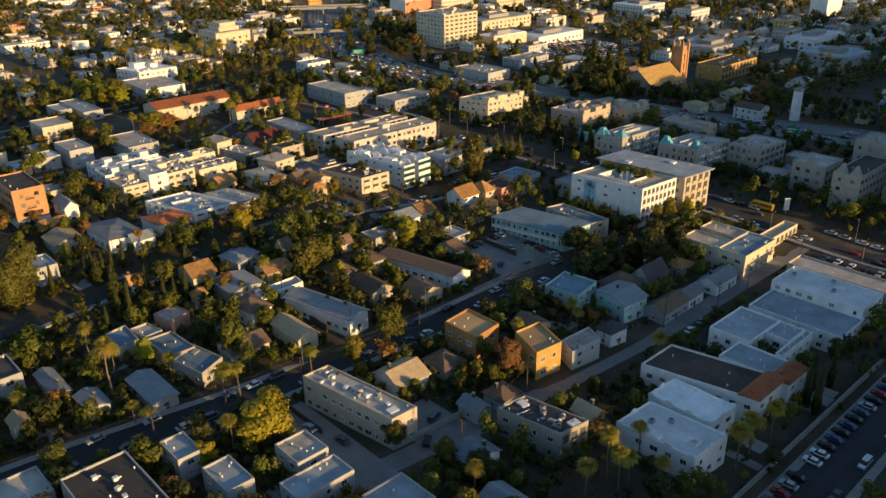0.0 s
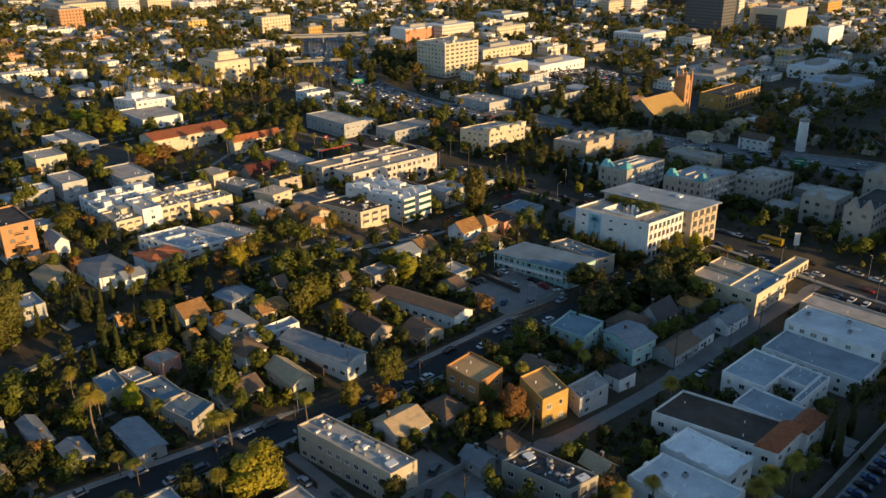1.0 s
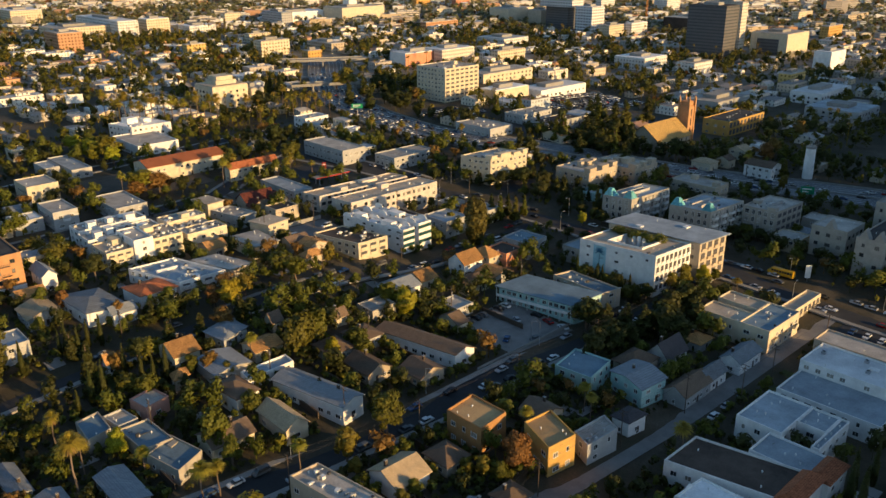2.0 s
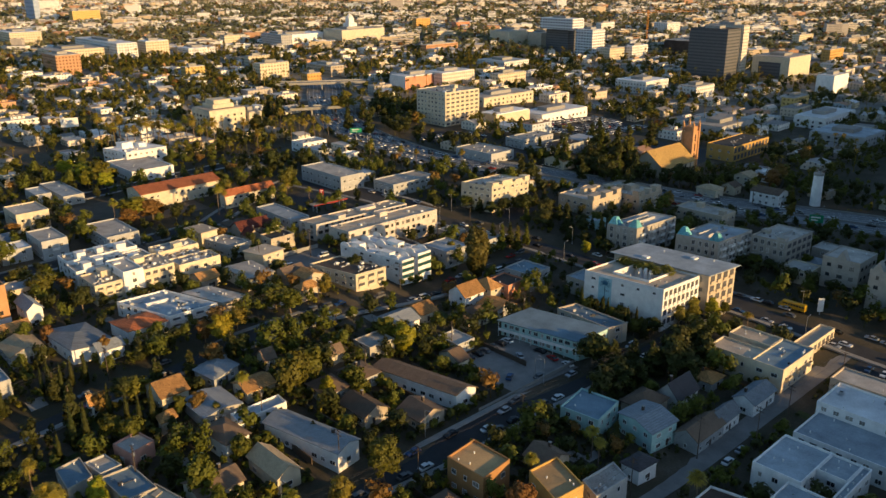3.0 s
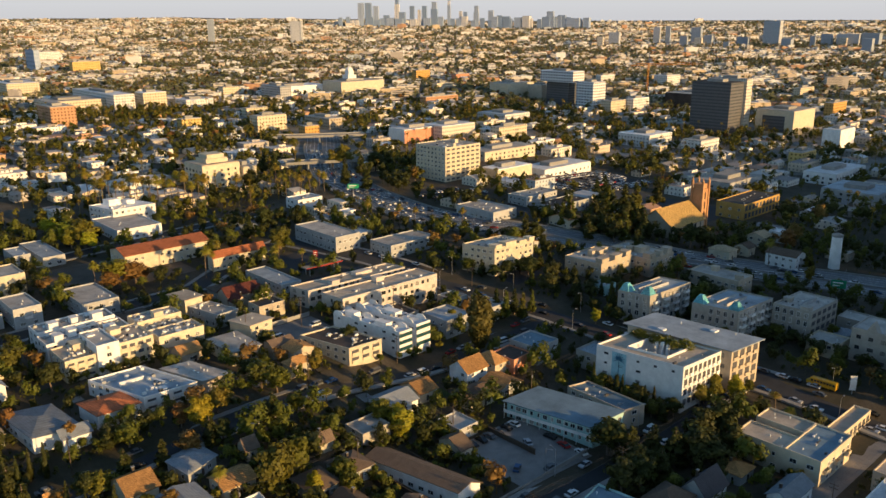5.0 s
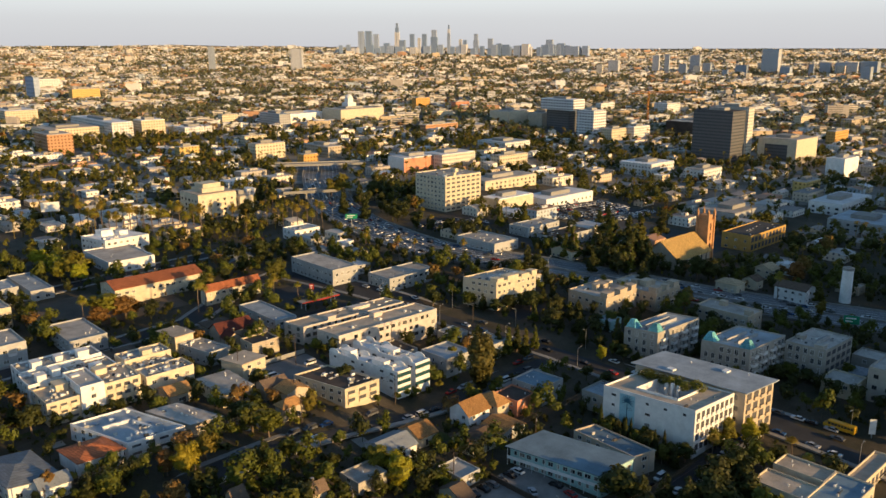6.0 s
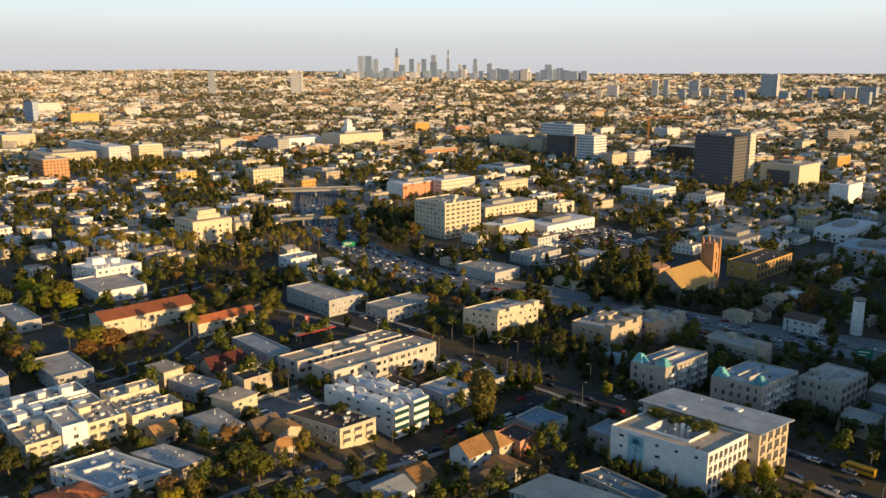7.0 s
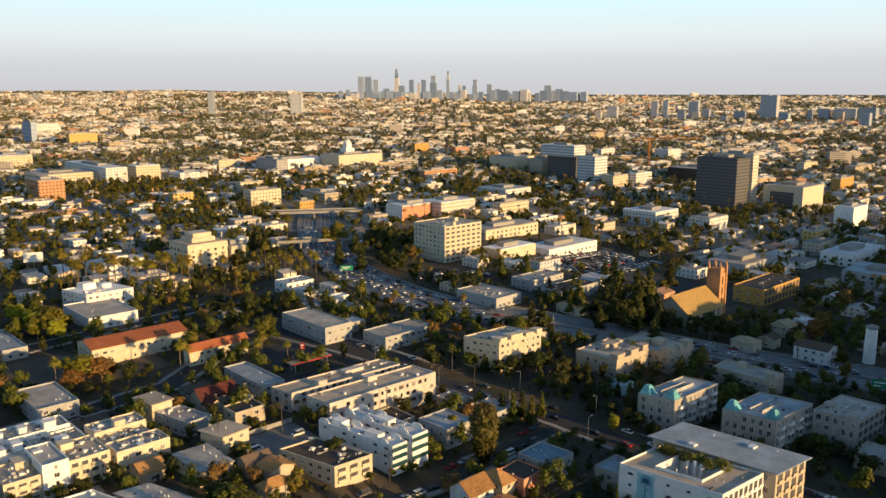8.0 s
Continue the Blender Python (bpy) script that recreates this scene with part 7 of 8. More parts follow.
for kinds in (PLANTS, FINE):
    for group in kinds.values():
        for src in group:
            if FIRST[id(src)]:
                for o in (*src.children_recursive, src):
                    bpy.data.objects.remove(o)

# ---- the far city ----
def spin(V, first, x, y, turn):
    """Turns the newest corners of a list about an upright line."""
    if turn:
        c, s = math.cos(radians(turn)), math.sin(radians(turn))
        for k in range(first, len(V)):
            a, b, z = V[k]
            V[k] = (x + (a - x) * c - (b - y) * s, y + (a - x) * s + (b - y) * c, z)


def city_mesh(name, boxes, gables, label, category, mats=("far_wall", "far_roof"), kind="stuff"):
    """Thousands of far buildings in one mesh: plain blocks and pitched roofs, each its own island."""
    V, Fc, M = [], [], []
    for x, y, z, w, d, h, turn in boxes:
        s = first = len(V)
        a, b = w / 2, d / 2
        V += [(x + i * a, y + j * b, zz) for zz in (z - 4, z + h) for i, j in ((-1, -1), (1, -1), (1, 1), (-1, 1))]
        Fc += [(s, s + 1, s + 5, s + 4), (s + 1, s + 2, s + 6, s + 5), (s + 2, s + 3, s + 7, s + 6), (s + 3, s, s + 4, s + 7), (s + 4, s + 5, s + 6, s + 7)]
        M += [0, 0, 0, 0, 1]
        if w > 13 and h > 5:
            s = len(V)
            V += [(x + i * a * 0.3 + a * 0.2, y + j * b * 0.25, zz) for zz in (z + h - 1, z + h + 1.8) for i, j in ((-1, -1), (1, -1), (1, 1), (-1, 1))]
            Fc += [(s, s + 1, s + 5, s + 4), (s + 1, s + 2, s + 6, s + 5), (s + 2, s + 3, s + 7, s + 6), (s + 3, s, s + 4, s + 7), (s + 4, s + 5, s + 6, s + 7)]
            M += [0, 0, 0, 0, 1]
        spin(V, first, x, y, turn)
    for x, y, z, w, d, h, r, ax, turn in gables:
        s = len(V)
        a, b = w / 2, d / 2
        V += [(x + i * a, y + j * b, zz) for zz in (z - 4, z + h) for i, j in ((-1, -1), (1, -1), (1, 1), (-1, 1))]
        if ax:
            V += [(x - a, y, z + h + r), (x + a, y, z + h + r)]
            Fc += [(s + 4, s + 5, s + 9, s + 8), (s + 6, s + 7, s + 8, s + 9), (s + 7, s + 4, s + 8), (s + 5, s + 6, s + 9)]
        else:
            V += [(x, y - b, z + h + r), (x, y + b, z + h + r)]
            Fc += [(s + 5, s + 6, s + 9, s + 8), (s + 7, s + 4, s + 8, s + 9), (s + 4, s + 5, s + 8), (s + 6, s + 7, s + 9)]
        spin(V, s, x, y, turn)
        M += [1, 1, 0, 0]
        Fc += [(s, s + 1, s + 5, s + 4), (s + 1, s + 2, s + 6, s + 5), (s + 2, s + 3, s + 7, s + 6), (s + 3, s, s + 4, s + 7)]
        M += [0, 0, 0, 0]
    me = bpy.data.meshes.new(name)
    me.from_pydata(V, [], Fc)
    me.materials.append(MATS[mats[0]])
    me.materials.append(MATS[mats[1]])
    me.polygons.foreach_set("material_index", M)
    me.update()
    return tagged(new(name, me), label, category, kind=kind)


def grove(name, spots, template, mat, label):
    """Many far trees in one mesh, each a turned and scaled copy of a small leafy clump."""
    V, Fc = [], []
    r = random.Random(len(spots))
    tv, tf = template
    tv = np.array(tv)
    for x, y, z, h in spots:
        a = r.uniform(0, 6.28)
        c, s_ = math.cos(a), math.sin(a)
        k = len(V)
        wd = h * r.uniform(0.8, 1.3)
        P = np.column_stack(((tv[:, 0] * c - tv[:, 1] * s_) * wd + x, (tv[:, 0] * s_ + tv[:, 1] * c) * wd + y, tv[:, 2] * h + z))
        V += P.tolist()
        Fc += [tuple(i + k for i in f) for f in tf]
    me = bpy.data.meshes.new(name)
    me.from_pydata(V, [], Fc)
    me.materials.append(MATS[mat])
    return tagged(new(name, me), label, "trees", kind="stuff")


def clump(n, seed, leaf):
    """Leaf sprays of a tree one unit high, as plain lists."""
    r = random.Random(seed)
    V, Fc = [(-0.02, 0, -0.05), (0.02, 0, -0.05), (0, 0.02, 0.5)], [(0, 1, 2)]
    lobes = [(r.uniform(-0.2, 0.2), r.uniform(-0.2, 0.2), r.uniform(0.4, 0.75), r.uniform(0.14, 0.24)) for _ in range(5)]
    for _ in range(n):
        cx, cy, cz, rad = r.choice(lobes)
        d = Vector((r.gauss(0, 1), r.gauss(0, 1), r.gauss(0, 1))).normalized()
        c = Vector((cx, cy, cz)) + d * rad * r.random() ** 0.4
        nrm = (d * 0.8 + (c - Vector((0, 0, 0.5))).normalized() * 0.7 + Vector((r.gauss(0, 0.35), r.gauss(0, 0.35), r.gauss(0.1, 0.35)))).normalized()
        t = nrm.orthogonal().normalized()
        b = nrm.cross(t)
        s = leaf * r.uniform(0.7, 1.4)
        k = len(V)
        V += [tuple(c + t * s * i + b * s * j) for i, j in ((-0.6, -0.4), (0.6, -0.4), (0.1, 0.7))]
        Fc.append((k, k + 1, k + 2))
    return V, Fc


def palm_clump(seed):
    r = random.Random(seed)
    V, Fc = [], []
    for i, j in ((0.012, 0), (-0.006, 0.01)):
        k = len(V)
        V += [(-i, -j, -0.05), (i, j, -0.05), (i * 0.7, j * 0.7, 0.9), (-i * 0.7, -j * 0.7, 0.9)]
        Fc.append((k, k + 1, k + 2, k + 3))
    for q in range(16):
        a, e = q * 2.4, r.uniform(-0.9, 1.2)
        d = Vector((math.cos(a) * math.cos(e), math.sin(a) * math.cos(e), math.sin(e))) * 0.13
        s = Vector((-math.sin(a), math.cos(a), 0)) * 0.035
        c = Vector((0, 0, 0.9))
        k = len(V)
        V += [tuple(c), tuple(c + d * 0.7 + s), tuple(c + d - Vector((0, 0, 0.03))), tuple(c + d * 0.7 - s)]
        Fc.append((k, k + 1, k + 2, k + 3))
    return V, Fc


boxes, gables, near_trees, far_trees, far_palms, rust_trees, dark_trees = [], [], [], [], [], [], []
g = random.Random(77)


for band, (r0, r1) in enumerate(((380, 560), (560, 1250), (1250, 2300), (2300, 3400), (3400, 4780))):
    step = (19, 20, 21, 24, 27)[band]
    n = int(r1 / step) + 2
    used = set()
    for i in range(-n, n):
        for j in range(-4, n):
            if (i, j) in used:
                continue
            p, q = i * step + g.uniform(-2, 2), j * step + g.uniform(-2, 2)
            # the near quarters follow the streets, the far ones lie square to the long boulevards
            x, y = (p, q) if band < 2 else (0.723 * p + 0.691 * q, -0.691 * p + 0.723 * q)
            d = math.hypot(x, y)
            if not r0 <= d < r1 or not in_view(x, y, 30):
                continue
            leafy = patch(p, q, (60, 60, 110, 150, 190)[band])
            z = land(x, y)
            if (i % 9 == 0 and band < 2) or j % 5 == 0:
                if g.random() < 0.4 and (d > 1900 or clear(x, y, 2)) and d > 560:
                    (near_trees if band < 2 else far_trees).append((x, y, z, g.uniform(7, 12)))
                continue
            if d < 1900 and not clear(x, y, 8 if d < 1000 else 5):
                continue
            built = g.random() < (0.3, 0.52, 0.6, 0.64, 0.66)[band] - 0.28 * leafy
            turn = 0.0 if band < 2 else -43.7
            if built:
                w, e = g.uniform(8, step * 0.85), g.uniform(8, step * 0.85)
                v = g.random()
                if band and v < 0.3 and d < 1900 and not clear(x + step / 2, y, 16):
                    v = 0.9
                if band and v < 0.24 - 0.12 * leafy:
                    used.add((i + 1, j))
                    w, e = g.uniform(20, step * 1.8), g.uniform(10, step * 0.85)
                    h = g.choice((4.5, 5, 6.5, 7.5, 9.5, 11))
                    s = (step / 2, 0.0) if band < 2 else (0.723 * step / 2, -0.691 * step / 2)
                    boxes.append((x + s[0], y + s[1], z, w, e, min(h, 7.5) if band == 1 else h * (1.9 if g.random() < 0.05 else 1), turn))
                elif v < 0.6:
                    h = g.choice((3.8, 4, 4.5, 6.5, 7, 9.5))
                    boxes.append((x, y, z, w, e, min(h, 7.0) if band == 1 else h * (2 if g.random() < 0.03 else 1), turn))
                else:
                    gables.append((x, y, z, w, e, g.uniform(3.4, 5.6), g.uniform(1.2, 2.4), g.random() < 0.5, turn))
            count = ((2, 3.8, 3.0, 2.2, 1.9) if built else (5, 8, 6, 4.5, 4))[band] * (1.0 + 0.35 * leafy)
            for _ in range(int(count + g.random())):
                tx, ty = x + g.uniform(-0.6, 0.6) * step, y + g.uniform(-0.6, 0.6) * step
                if band < 2 and (d < 560 or not clear(tx, ty, 1.5)):
                    continue
                v = g.random()
                tall = g.uniform(5, 12)
                lst = far_palms if v < (0.15 if band < 2 else 0.09) else rust_trees if v < 0.16 else dark_trees if v < 0.34 and band < 3 else near_trees if band < 2 else far_trees
                lst.append((tx, ty, z, tall * (1.5 if lst is far_palms else 1.25 if lst is dark_trees and band < 2 else 1.0)))
near_boxes = [b for b in boxes if math.hypot(b[0], b[1]) < 560]
near_gables = [b for b in gables if math.hypot(b[0], b[1]) < 560]
boxes, gables = [b for b in boxes if b not in near_boxes], [b for b in gables if b not in near_gables]
for x, y, z, w, d, h, _ in near_boxes:
    flat(x - w / 2, x + w / 2, y - d / 2, y + d / 2, min(h, 6.5), 2, g.choice(("white", "cream", "grey", "tan", "beige")), g.choice(("gravel", "gravel", "blue_roof", "white_roof")), "small plain stucco building with a flat roof", vents=0, pitch=8.0, skip=0.25, name="building")
for x, y, z, w, d, h, r, ax, _ in near_gables:
    house(x - w / 2, x + w / 2, y - d / 2, y + d / 2, h, "x" if ax else "y", r, g.choice(("white", "cream", "grey", "tan")), g.choice(("brown_shingle", "blue_shingle", "tan_shingle", "orange_tile")), "small stucco house with a pitched shingle roof")
boxes.sort(key=lambda b: b[0] ** 2 + b[1] ** 2)
gables.sort(key=lambda b: b[0] ** 2 + b[1] ** 2)
for b in boxes[:150]:
    city_mesh("building", [b], [], "low flat-roofed stucco building beyond the freeway", "building", ("town_wall", "town_roof"), "")
for b in gables[:110]:
    city_mesh("house", [], [b], "small gabled stucco house beyond the freeway", "house", ("town_wall", "town_roof"), "")
boxes, gables = boxes[150:], gables[110:]
city_mesh("far_buildings", boxes, gables, "low stucco houses and blocks of the plain out to the hills", "buildings")
grove("garden_trees", mid_trees, clump(320, 8, 0.07), "leaf_green", "leafy green trees filling the yards between houses")
grove("garden_trees", mid_dark, clump(320, 9, 0.07), "leaf_dark", "dark evergreen trees filling the yards")
grove("garden_trees", mid_rust, clump(320, 10, 0.07), "leaf_rust", "brownish and yellow trees in the yards")
grove("shrubs", shrubs, clump(30, 11, 0.2), "leaf_olive", "low dusty shrubs in the yards")
grove("shrubs", hedges, clump(34, 12, 0.19), "leaf_dark", "dark hedges and bushes between the houses")
grove("shrubs", bushes, clump(60, 14, 0.15), "leaf_green", "leafy green bushes against the house walls")
grove("far_trees", near_trees, clump(42, 3, 0.16), "leaf_green", "garden trees between the houses beyond the freeway")
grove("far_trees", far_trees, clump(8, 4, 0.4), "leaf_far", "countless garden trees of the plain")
grove("far_trees", dark_trees, clump(30, 7, 0.2), "leaf_dark", "dark evergreens between the houses of the plain")
grove("far_trees", rust_trees, clump(22, 5, 0.23), "leaf_rust", "brownish trees scattered over the plain")
grove("far_palms", far_palms, palm_clump(6), "leaf_palm", "tall palms scattered over the plain")

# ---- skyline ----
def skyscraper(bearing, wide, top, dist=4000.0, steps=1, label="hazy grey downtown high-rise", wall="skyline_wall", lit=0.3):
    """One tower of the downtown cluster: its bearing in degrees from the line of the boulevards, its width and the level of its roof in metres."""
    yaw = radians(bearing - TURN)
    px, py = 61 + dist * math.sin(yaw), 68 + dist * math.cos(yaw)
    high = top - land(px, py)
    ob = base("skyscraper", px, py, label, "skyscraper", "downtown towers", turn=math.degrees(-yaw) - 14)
    z = -20.0
    for k in range(steps):
        bm = bmesh.new()
        f = 1 - 0.25 * k
        z1 = high * (1 if k == steps - 1 else 0.72 + 0.14 * k)
        box(bm, -wide * 0.43 * f, wide * 0.43 * f, -wide * lit * f, wide * lit * f, z, z1)
        part("shaft" if k == 0 else "setback", bm, wall, ob)
        z = z1
    return ob


# these towers carry their haze in the wall colour
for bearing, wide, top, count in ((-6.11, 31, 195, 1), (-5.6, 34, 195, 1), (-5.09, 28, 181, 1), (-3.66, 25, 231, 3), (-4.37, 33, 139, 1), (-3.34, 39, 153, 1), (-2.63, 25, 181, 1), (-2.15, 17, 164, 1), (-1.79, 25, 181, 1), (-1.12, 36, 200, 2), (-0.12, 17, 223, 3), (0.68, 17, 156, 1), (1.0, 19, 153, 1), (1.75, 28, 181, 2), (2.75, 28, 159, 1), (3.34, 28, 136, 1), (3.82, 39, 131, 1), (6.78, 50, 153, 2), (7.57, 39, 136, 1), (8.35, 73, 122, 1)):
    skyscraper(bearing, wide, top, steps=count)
srng = random.Random(15)
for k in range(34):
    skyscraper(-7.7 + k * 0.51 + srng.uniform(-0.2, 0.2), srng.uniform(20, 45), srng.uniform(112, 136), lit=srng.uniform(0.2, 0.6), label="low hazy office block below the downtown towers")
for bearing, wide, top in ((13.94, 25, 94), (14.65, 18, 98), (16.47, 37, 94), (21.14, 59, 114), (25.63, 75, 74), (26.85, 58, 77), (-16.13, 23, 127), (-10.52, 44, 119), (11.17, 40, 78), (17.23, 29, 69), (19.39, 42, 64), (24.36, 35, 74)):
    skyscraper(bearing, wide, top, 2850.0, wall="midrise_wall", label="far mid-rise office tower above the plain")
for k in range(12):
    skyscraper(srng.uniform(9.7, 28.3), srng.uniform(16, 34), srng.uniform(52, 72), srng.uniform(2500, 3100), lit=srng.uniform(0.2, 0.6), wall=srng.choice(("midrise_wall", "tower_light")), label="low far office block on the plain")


# ---- traffic and parked cars ----
for k in range(40):
    x = 20 + k * 7.0
    if crng.random() < (0.22 if x < 140 else 0.5) and not 296 < x:
        park(x, on_line(FIRST_STREET, x) - 3.7, 0, "parked along the kerb", "cars on the first street")
    if crng.random() < (0.15 if x < 140 else 0.4) and not 296 < x:
        park(x + 2, on_line(FIRST_STREET, x) + 3.7, 180, "parked along the kerb", "cars on the first street")
for k in range(36):
    x = 70 + k * 6.4
    if x < 298 and crng.random() < (0.25 if x < 165 else 0.6):
        park(x, 252.4, 0, "parked along the kerb", "cars on the second street")
    if x < 298 and crng.random() < (0.15 if x < 165 else 0.4):
        park(x + 2, 259.6, 180, "parked along the kerb", "cars on the second street")
park(172, 167, 0, "driving on the street", kind=0)
park(183, 170.6, 180, "driving on the street", kind=1)
for k in range(30):
    x = 118 + k * 4.2
    if crng.random() < 0.9:
        park(x, 57.0, 90, "parked nose-in beside the wall", "cars beside the wall")
    if k % 2 == 0 and crng.random() < 0.5:
        park(x, 47.6, 180, "parked along the kerb", "cars beside the wall")
for k in range(7):
    park(196 + crng.uniform(-0.5, 0.5) + k * 4.0, 203.0, 90, "parked in the motel lot", "cars in the motel lot")
for x, y, a in ((223, 178, 80), (222, 184, 80), (200, 184, 30), (208, 178, 5), (214, 192, 60), (222.5, 190, 95)):
    park(x, y, a, "parked in the motel lot", "cars in the motel lot")
for k in range(6):
    park(194.5, 290 + k * 3.6, 0, "parked in the apartment lot", "cars in the apartment lot")
    if k % 2 == 0:
        park(212, 291 + k * 3.6, 180, "parked in the apartment lot", "cars in the apartment lot")
for x, y, a in ((92, 150, 90), (95, 140, 90), (118, 131, 20), (213, 113, 0), (221, 113.2, 0), (230, 113, 0), (110, 125, 40)):
    park(x, y, a, "parked beside the buildings")
for k in range(26):
    y = -20 + k * 15.5 + crng.uniform(-4, 4)
    if crng.random() < 0.75:
        drive(on_line(AVENUE, y=y) - 3.6, y, -92, "on the avenue", "avenue traffic")
    if crng.random() < 0.75:
        drive(on_line(AVENUE, y=y) + 2.6 + crng.choice((0, 3.2)), y + 6, 88, "on the avenue", "avenue traffic")
for k in range(30):
    y = 40 + k * 6.3 + crng.uniform(-0.8, 0.8)
    if crng.random() < 0.5:
        drive(on_line(AVENUE, y=y) - 7.2, y, -92, "parked along the avenue", "cars along the avenue")
    if crng.random() < 0.55:
        drive(on_line(AVENUE, y=y) + 7.4, y, 88, "parked along the avenue", "cars along the avenue")
for k in range(8):
    drive(283, 71 + k * 5.0, crng.choice((0, 180)), "parked in the dark lot", "cars in the dark lot")
    drive(298, 72 + k * 5.0, crng.choice((0, 180)), "parked in the dark lot", "cars in the dark lot")
jam = []
for (xa, ya), (xb, yb) in zip(FREEWAY, FREEWAY[1:]):
    d = Vector((xb - xa, yb - ya))
    if ya < 60 or ya > 900:
        continue
    n = Vector((-d.y, d.x)).normalized()
    dense = 0.8 if ya > 380 else 0.4
    for lane in (-13.2, -9.5, -5.8, -2.2, 2.2, 5.8, 9.5, 13.2):
        k = int(d.length / 8.5)
        for q in range(k):
            if crng.random() < dense * 0.75:
                p = Vector((xa, ya)) + d * ((q + crng.uniform(0.1, 0.7)) / k) + n * lane
                a = math.degrees(math.atan2(d.y, d.x)) + (0 if lane < 0 else 180)
                if ya < 400:
                    drive(p.x, p.y, a, "on the crowded freeway", "freeway traffic", 0.13)
                else:
                    jam.append((p.x, p.y, a))
for k in range(34):
    jam.append((404 + (k % 12) * 3.7, 434 + (k // 12) * 11 + crng.uniform(-0.5, 0.5), 90))
for k in range(330):
    row = k // 30
    if crng.random() < (0.9 if row % 4 < 2 else 0.45):
        jam.append((505 + (k % 30) * 3.3 + crng.uniform(-0.4, 0.4), 392 + row * 5.6 + (k % 30) * 0.25 + crng.uniform(-0.6, 0.6), 90 + crng.choice((0, 0, 0, 90)) * (row % 4 > 1)))


def joined_cars(places):
    """Distant traffic in one mesh of small cars."""
    V, Fc, M = [], [], []
    for x, y, a in places:
        i = crng.choice((0, 0, 1, 1, 2, 2, 3, 3, 4, 4, 5, 5, 5, 6)) if crng.random() < 0.97 else 7
        me = SMALL[i][0]
        m = pose(x, y, land(x, y) + 0.13, 0, 0, a)
        k = len(V)
        V += [tuple(m @ v.co) for v in me.vertices]
        for p in me.polygons:
            Fc.append(tuple(q + k for q in p.vertices))
            M.append(i if p.material_index == 0 else len(SMALL) + p.material_index - 1)
    me = bpy.data.meshes.new("distant_cars")
    me.from_pydata(V, [], Fc)
    for mesh, _ in SMALL:
        me.materials.append(mesh.materials[0])
    me.materials.append(MATS["car_glass"])
    me.materials.append(MATS["tyre"])
    me.polygons.foreach_set("material_index", M)
    tagged(new("distant_cars", me), "dense distant cars on the freeway and in far lots", "cars", kind="stuff")


joined_cars(jam)


def bus():
    ob = base("school_bus", 322.0, 145.5, "yellow school bus on the avenue", "bus", turn=90, z=land(322, 145) + 0.08)
    bm = bmesh.new()
    box(bm, -5.4, 3.9, -1.25, 1.25, 0.6, 3.1, bottom=True)
    box(bm, 3.9, 5.3, -1.1, 1.1, 0.6, 1.8, bottom=True)
    box(bm, -5.3, 3.8, -1.1, 1.1, 3.1, 3.25)
    bmesh.ops.bevel(bm, geom=bm.edges[:], offset=0.12, segments=1, affect="EDGES")
    part("body", bm, "bus_yellow", ob)
    for k in range(8):
        for s in (-1, 1):
            bm = bmesh.new()
            box(bm, -4.9 + k * 1.08, -4.05 + k * 1.08, s * 1.26 - 0.02, s * 1.26 + 0.02, 1.9, 2.7, bottom=True)
            part("window", bm, "car_glass", ob)
    for x in (-3.6, 3.4):
        for y in (-1.1, 1.1):
            bm = bmesh.new()
            tube(bm, (x, y - 0.15, 0.5), (x, y + 0.15, 0.5), 0.5, 0.5, 12)
            part("wheel", bm, "tyre", ob)


bus()

# ---- poles, wires, lamps, signs ----
POLE_TOPS = {}


def utility_pole(x, y, line, height=11.5, turn=0):
    ob = base("utility_pole", x, y, "dark wooden utility pole with crossarms", "pole", "utility poles", turn=turn)
    bm = bmesh.new()
    tube(bm, (0, 0, -0.5), (0, 0, height), 0.17, 0.11, 7)
    part("shaft", bm, "wood_pole", ob)
    for z in (height - 0.5, height - 1.6):
        bm = bmesh.new()
        box(bm, -0.06, 0.06, -1.2, 1.2, z, z + 0.14, bottom=True)
        for k in (-1.1, -0.45, 0.45, 1.1):
            tube(bm, (0, k, z + 0.14), (0, k, z + 0.3), 0.05, 0.04, 5)
        part("crossarm", bm, "wood_pole", ob)
    if line % 2 == 0:
        bm = bmesh.new()
        tube(bm, (0.32, 0, height - 3.2), (0.32, 0, height - 2.2), 0.24, 0.24, 8)
        part("transformer", bm, "metal", ob)
    POLE_TOPS.setdefault(line, []).append(Vector((x, y, land(x, y) + height - 0.3)))


for x, y, h in ((112, 114.6, 11.5), (143.7, 121.7, 11), (178, 121.5, 12), (208.5, 120, 13.5), (225, 111, 14), (243.5, 110.5, 14), (282, 110, 13)):
    utility_pole(x, y, 1, h)
for x, y, h in ((184.7, 312.7, 12), (207.6, 308.8, 13), (250, 301, 13), (292, 294.6, 15)):
    utility_pole(x, y, 7, h)
utility_pole(127.8, 179.2, 9, 13)
for x in range(20, 300, 40):
    utility_pole(x, on_line(FIRST_STREET, x) - 8.0, 3)
for x in range(60, 300, 40):
    utility_pole(x, 263.0, 5)
for x in range(86, 300, 38):
    utility_pole(x, 211.5, 4)


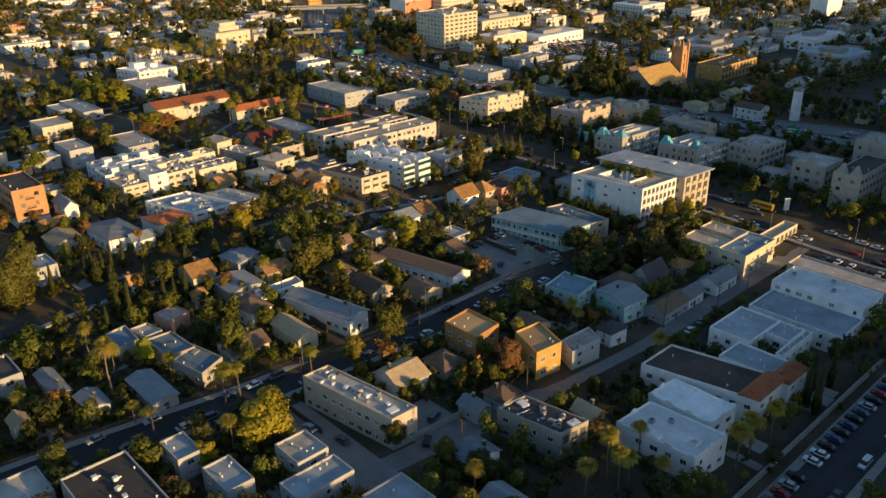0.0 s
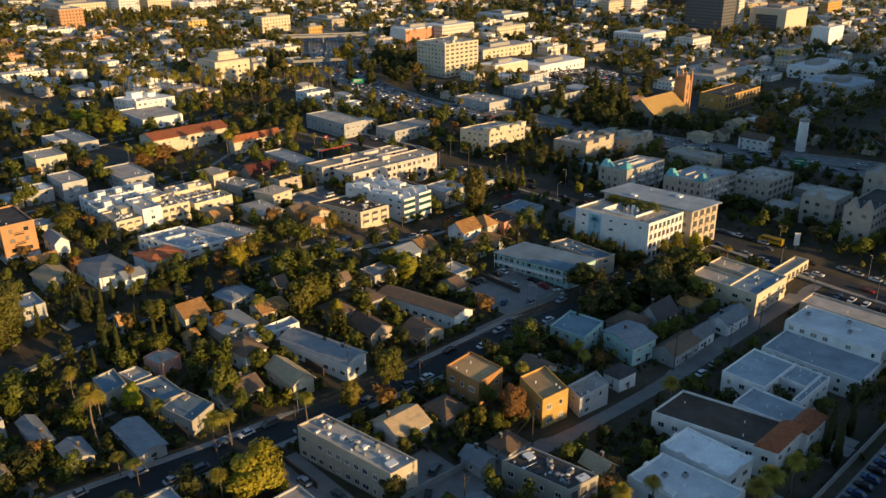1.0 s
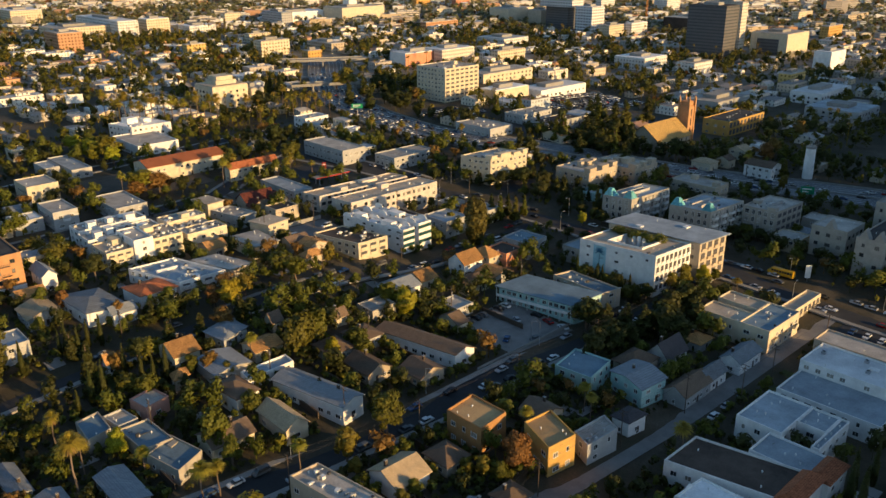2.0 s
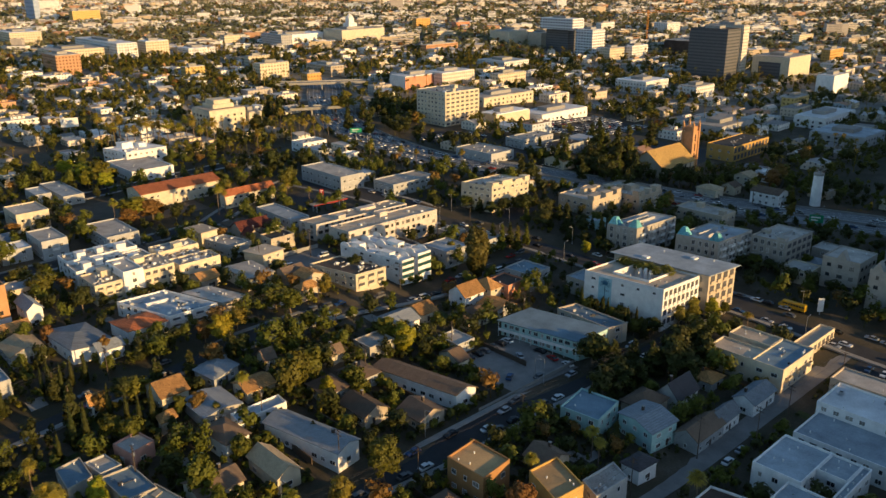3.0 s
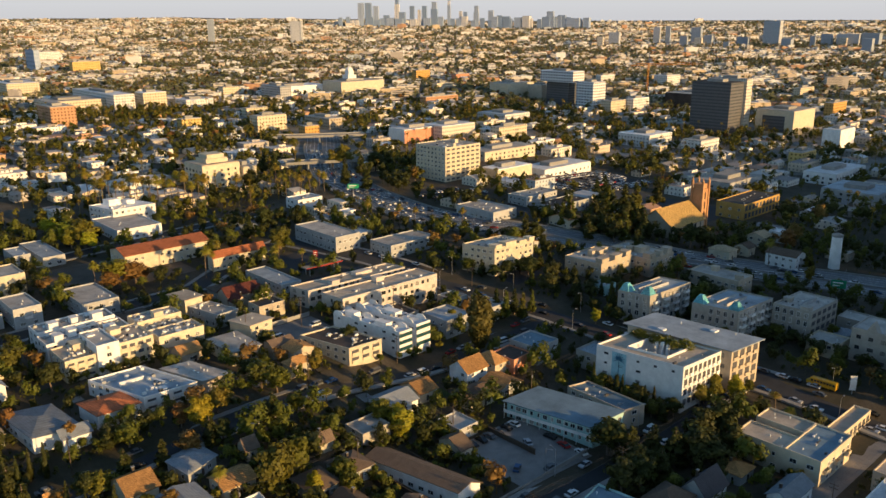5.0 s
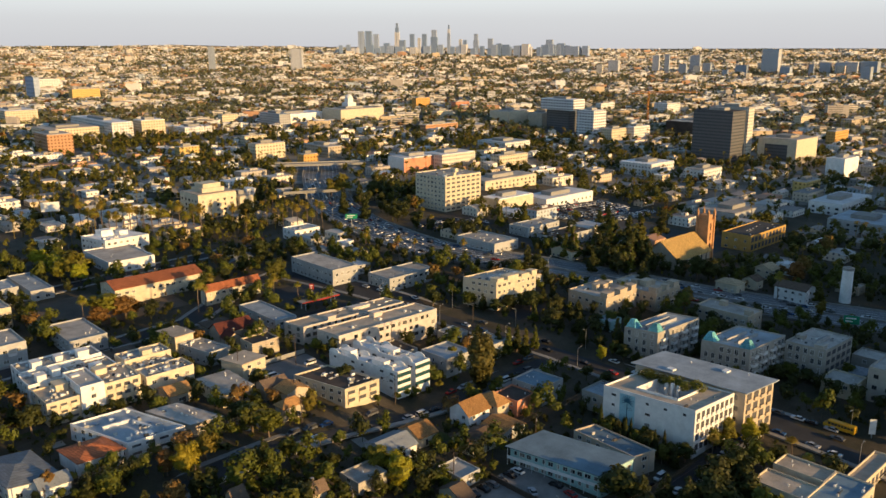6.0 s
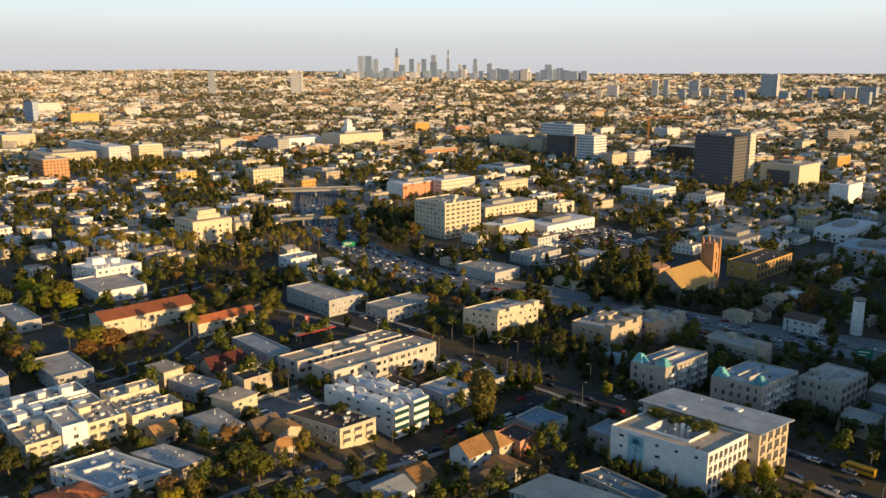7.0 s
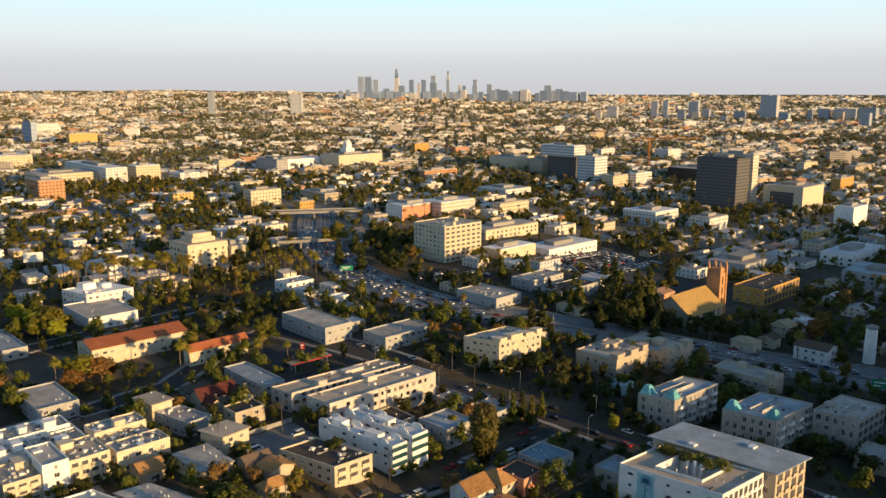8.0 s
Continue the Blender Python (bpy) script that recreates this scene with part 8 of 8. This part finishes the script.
def wires():
    bm = bmesh.new()
    for tops in POLE_TOPS.values():
        for a, b in zip(tops, tops[1:]):
            for off, drop in ((-1.1, 0), (0.45, 0), (1.1, 0), (0.0, -1.3)):
                pts = [a.lerp(b, t / 6) + Vector((0, off, drop - 3.2 * (t / 6) * (1 - t / 6))) for t in range(7)]
                for p, q in zip(pts, pts[1:]):
                    tube(bm, p, q, 0.018, 0.018, 3, cap=False)
    tagged(new("cables", mesh_of("cables", bm, "dark_metal")), "thin dark cables strung between the poles", "cables", kind="stuff")


wires()


def street_lamp(x, y, turn, height=9.0):
    ob = base("street_lamp", x, y, "slim grey metal street lamp with an arm", "street lamp", "street lamps", turn=turn)
    bm = bmesh.new()
    tube(bm, (0, 0, -0.3), (0, 0, height), 0.11, 0.07, 7)
    part("pole", bm, "metal", ob)
    bm = bmesh.new()
    tube(bm, (0, 0, height - 0.2), (1.8, 0, height + 0.4), 0.05, 0.04, 5)
    part("arm", bm, "metal", ob)
    bm = bmesh.new()
    box(bm, 1.6, 2.4, -0.15, 0.15, height + 0.32, height + 0.48, bottom=True)
    part("lamp_head", bm, "metal", ob)


for k in range(9):
    street_lamp(on_line(AVENUE, y=60 + k * 36) - 9.6, 60 + k * 36, 0)
    street_lamp(on_line(AVENUE, y=70 + k * 36) + 9.6, 70 + k * 36, 180)
for k in range(5):
    street_lamp(206 + k * 0.5, 174.5, 90) if k == 0 else street_lamp(60 + k * 48, 176.5, -90)
for k in range(3, 60, 5):
    x, y = FREEWAY[k]
    street_lamp(x - 19, y, 0, 11)


def freeway_sign(x, y, z, w, h, turn, mat="sign_green", label="green freeway sign on a post"):
    ob = base("road_sign", x, y, label, "sign", turn=turn)
    bm = bmesh.new()
    tube(bm, (0, 0.15, -0.5), (0, 0.15, z + h), 0.2, 0.2, 8)
    part("post", bm, "metal", ob)
    bm = bmesh.new()
    box(bm, -w / 2, w / 2, -0.06, 0.06, z, z + h, bottom=True)
    part("panel", bm, mat, ob)
    for k in range(2):
        bm = bmesh.new()
        box(bm, -w * 0.38, w * (0.3 - 0.2 * k), -0.075, -0.062, z + h * (0.6 - 0.35 * k), z + h * (0.75 - 0.35 * k), bottom=True)
        part("lettering_bar", bm, "paint_white", ob)


freeway_sign(421, 180, 6, 6.5, 4.0, -65)
freeway_sign(369, 487, 6, 8, 3.2, -40)
freeway_sign(261, 376, 3.5, 2.2, 3.2, -40, "sign_red", "red and white shop sign on a post")
freeway_sign(225, 640, 9, 12, 6.5, -25, "paint_white", "large pale billboard on a post")
freeway_sign(325, 136, 1.5, 2.2, 5.5, -50, "paint_white", "white pole banner beside the avenue")


def crane():
    ob = base("tower_crane", 1215, 806, "orange tower crane over a building site", "crane")
    bm = bmesh.new()
    for i in (-1, 1):
        for j in (-1, 1):
            box(bm, i - 0.2, i + 0.2, j - 0.2, j + 0.2, 0, 52)
    for k in range(17):
        tube(bm, (-1, -1, k * 3), (1, -1, k * 3 + 3), 0.12, 0.12, 4, cap=False)
        tube(bm, (-1, 1, k * 3 + 3), (-1, -1, k * 3), 0.12, 0.12, 4, cap=False)
    part("mast", bm, "crane_orange", ob)
    bm = bmesh.new()
    d = Vector((0.72, -0.69, 0))
    for s in (-0.8, 0.8):
        o = Vector((0.69, 0.72, 0)) * s
        tube(bm, d * -28 + o + Vector((0, 0, 48)), d * 85 + o + Vector((0, 0, 50)), 0.35, 0.25, 4)
    tube(bm, d * -20 + Vector((0, 0, 51)), d * 80 + Vector((0, 0, 52)), 0.3, 0.2, 4)
    tube(bm, (0, 0, 58), d * 60 + Vector((0, 0, 52)), 0.12, 0.12, 4)
    tube(bm, (0, 0, 58), d * -24 + Vector((0, 0, 49)), 0.12, 0.12, 4)
    part("jib", bm, "crane_orange", ob)


crane()

# garden walls
def garden_wall(x0, y0, x1, y1, h=2.0, mat="concrete", label="pale rendered garden wall along the street"):
    bm = bmesh.new()
    d = Vector((x1 - x0, y1 - y0))
    n = Vector((-d.y, d.x)).normalized() * 0.12
    for z0, z1, k in ((-0.5, h, 1.0), (h, h + 0.12, 1.5)):
        v = [bm.verts.new((x0 + s * n.x * k + t * d.x, y0 + s * n.y * k + t * d.y, z)) for z in (z0, z1) for t, s in ((0, -1), (1, -1), (1, 1), (0, 1))]
        for q in ((4, 5, 6, 7), (0, 1, 5, 4), (1, 2, 6, 5), (2, 3, 7, 6), (3, 0, 4, 7)):
            bm.faces.new([v[i] for i in q])
    ob = new("garden_wall", mesh_of("garden_wall", bm, mat))
    ob.location.z = land((x0 + x1) / 2, (y0 + y1) / 2)
    tagged(ob, label, "wall")


garden_wall(110, 63, 250, 63)
garden_wall(102, 128.6, 124, 127.0, 1.8)
garden_wall(178, 176.5, 224, 176.5, 0.9)
garden_wall(192, 317, 217, 317, 1.8)
for k in range(9):
    garden_wall(64 + k * 14.5, 130 + (k % 3) * 8, 64 + k * 14.5, 146 + (k % 3) * 8, 1.7, "wood_pole", "dark board fence between two yards")
for k in range(10):
    garden_wall(80 + k * 14.5, 186 + (k % 3) * 6, 80 + k * 14.5, 206 + (k % 3) * 6, 1.7, "wood_pole", "dark board fence between two yards")

# tall unseen blocks added west of the flight to shade streets by the alley
for k, (x, w, h) in enumerate(((92, 33.9, 31), (126, 33.9, 31), (160, 42.9, 27), (203, 30.9, 38), (234, 27.9, 40), (262, 30, 37))):
    block(x, -42 - (k % 2) * 4, w, 22, h, "beige", "plain beige apartment block west of the street", "gravel", "apartment_building")


# row of unseen tall slabs beside the freeway, added to shade terraces and church
block(346, 66, 27.9, 26, 31, "beige", "plain beige slab beside the avenue", "gravel", "apartment_building")
block(420.5, 78, 75.2, 26, 42, "beige", "long plain beige slab beside the freeway", "gravel", "apartment_building")
block(374, 72, 46, 26, 33, "beige", "plain beige slab beside the freeway", "gravel", "apartment_building")
for k, h in enumerate((34, 31, 25, 25, 33, 31, 28, 32, 27)):
    x = 496 + k * 43
    block(x, 108 + k * 12.9, 42.9, 26, h, "beige", "plain beige slab beyond the freeway", "gravel", "apartment_building")


def canopy(x, y, w, d, h):
    ob = base("station_canopy", x, y, "flat filling station canopy with a red fascia on posts", "canopy")
    bm = bmesh.new()
    box(bm, -w / 2, w / 2, -d / 2, d / 2, h, h + 0.5, bottom=True)
    part("canopy_roof", bm, "gravel", ob)
    bm = bmesh.new()
    box(bm, -w / 2 - 0.1, w / 2 + 0.1, -d / 2 - 0.1, -d / 2 - 0.004, h - 0.1, h + 0.6, bottom=True)
    part("fascia", bm, "sign_red", ob, "dull red fascia board")
    for i in (-0.4, 0.4):
        for j in (-0.35, 0.35):
            bm = bmesh.new()
            tube(bm, (i * w, j * d, -0.5), (i * w, j * d, h - 0.003), 0.18, 0.18, 8)
            part("post", bm, "paint_white", ob)


canopy(255.5, 362.4, 21, 5, 3.6)
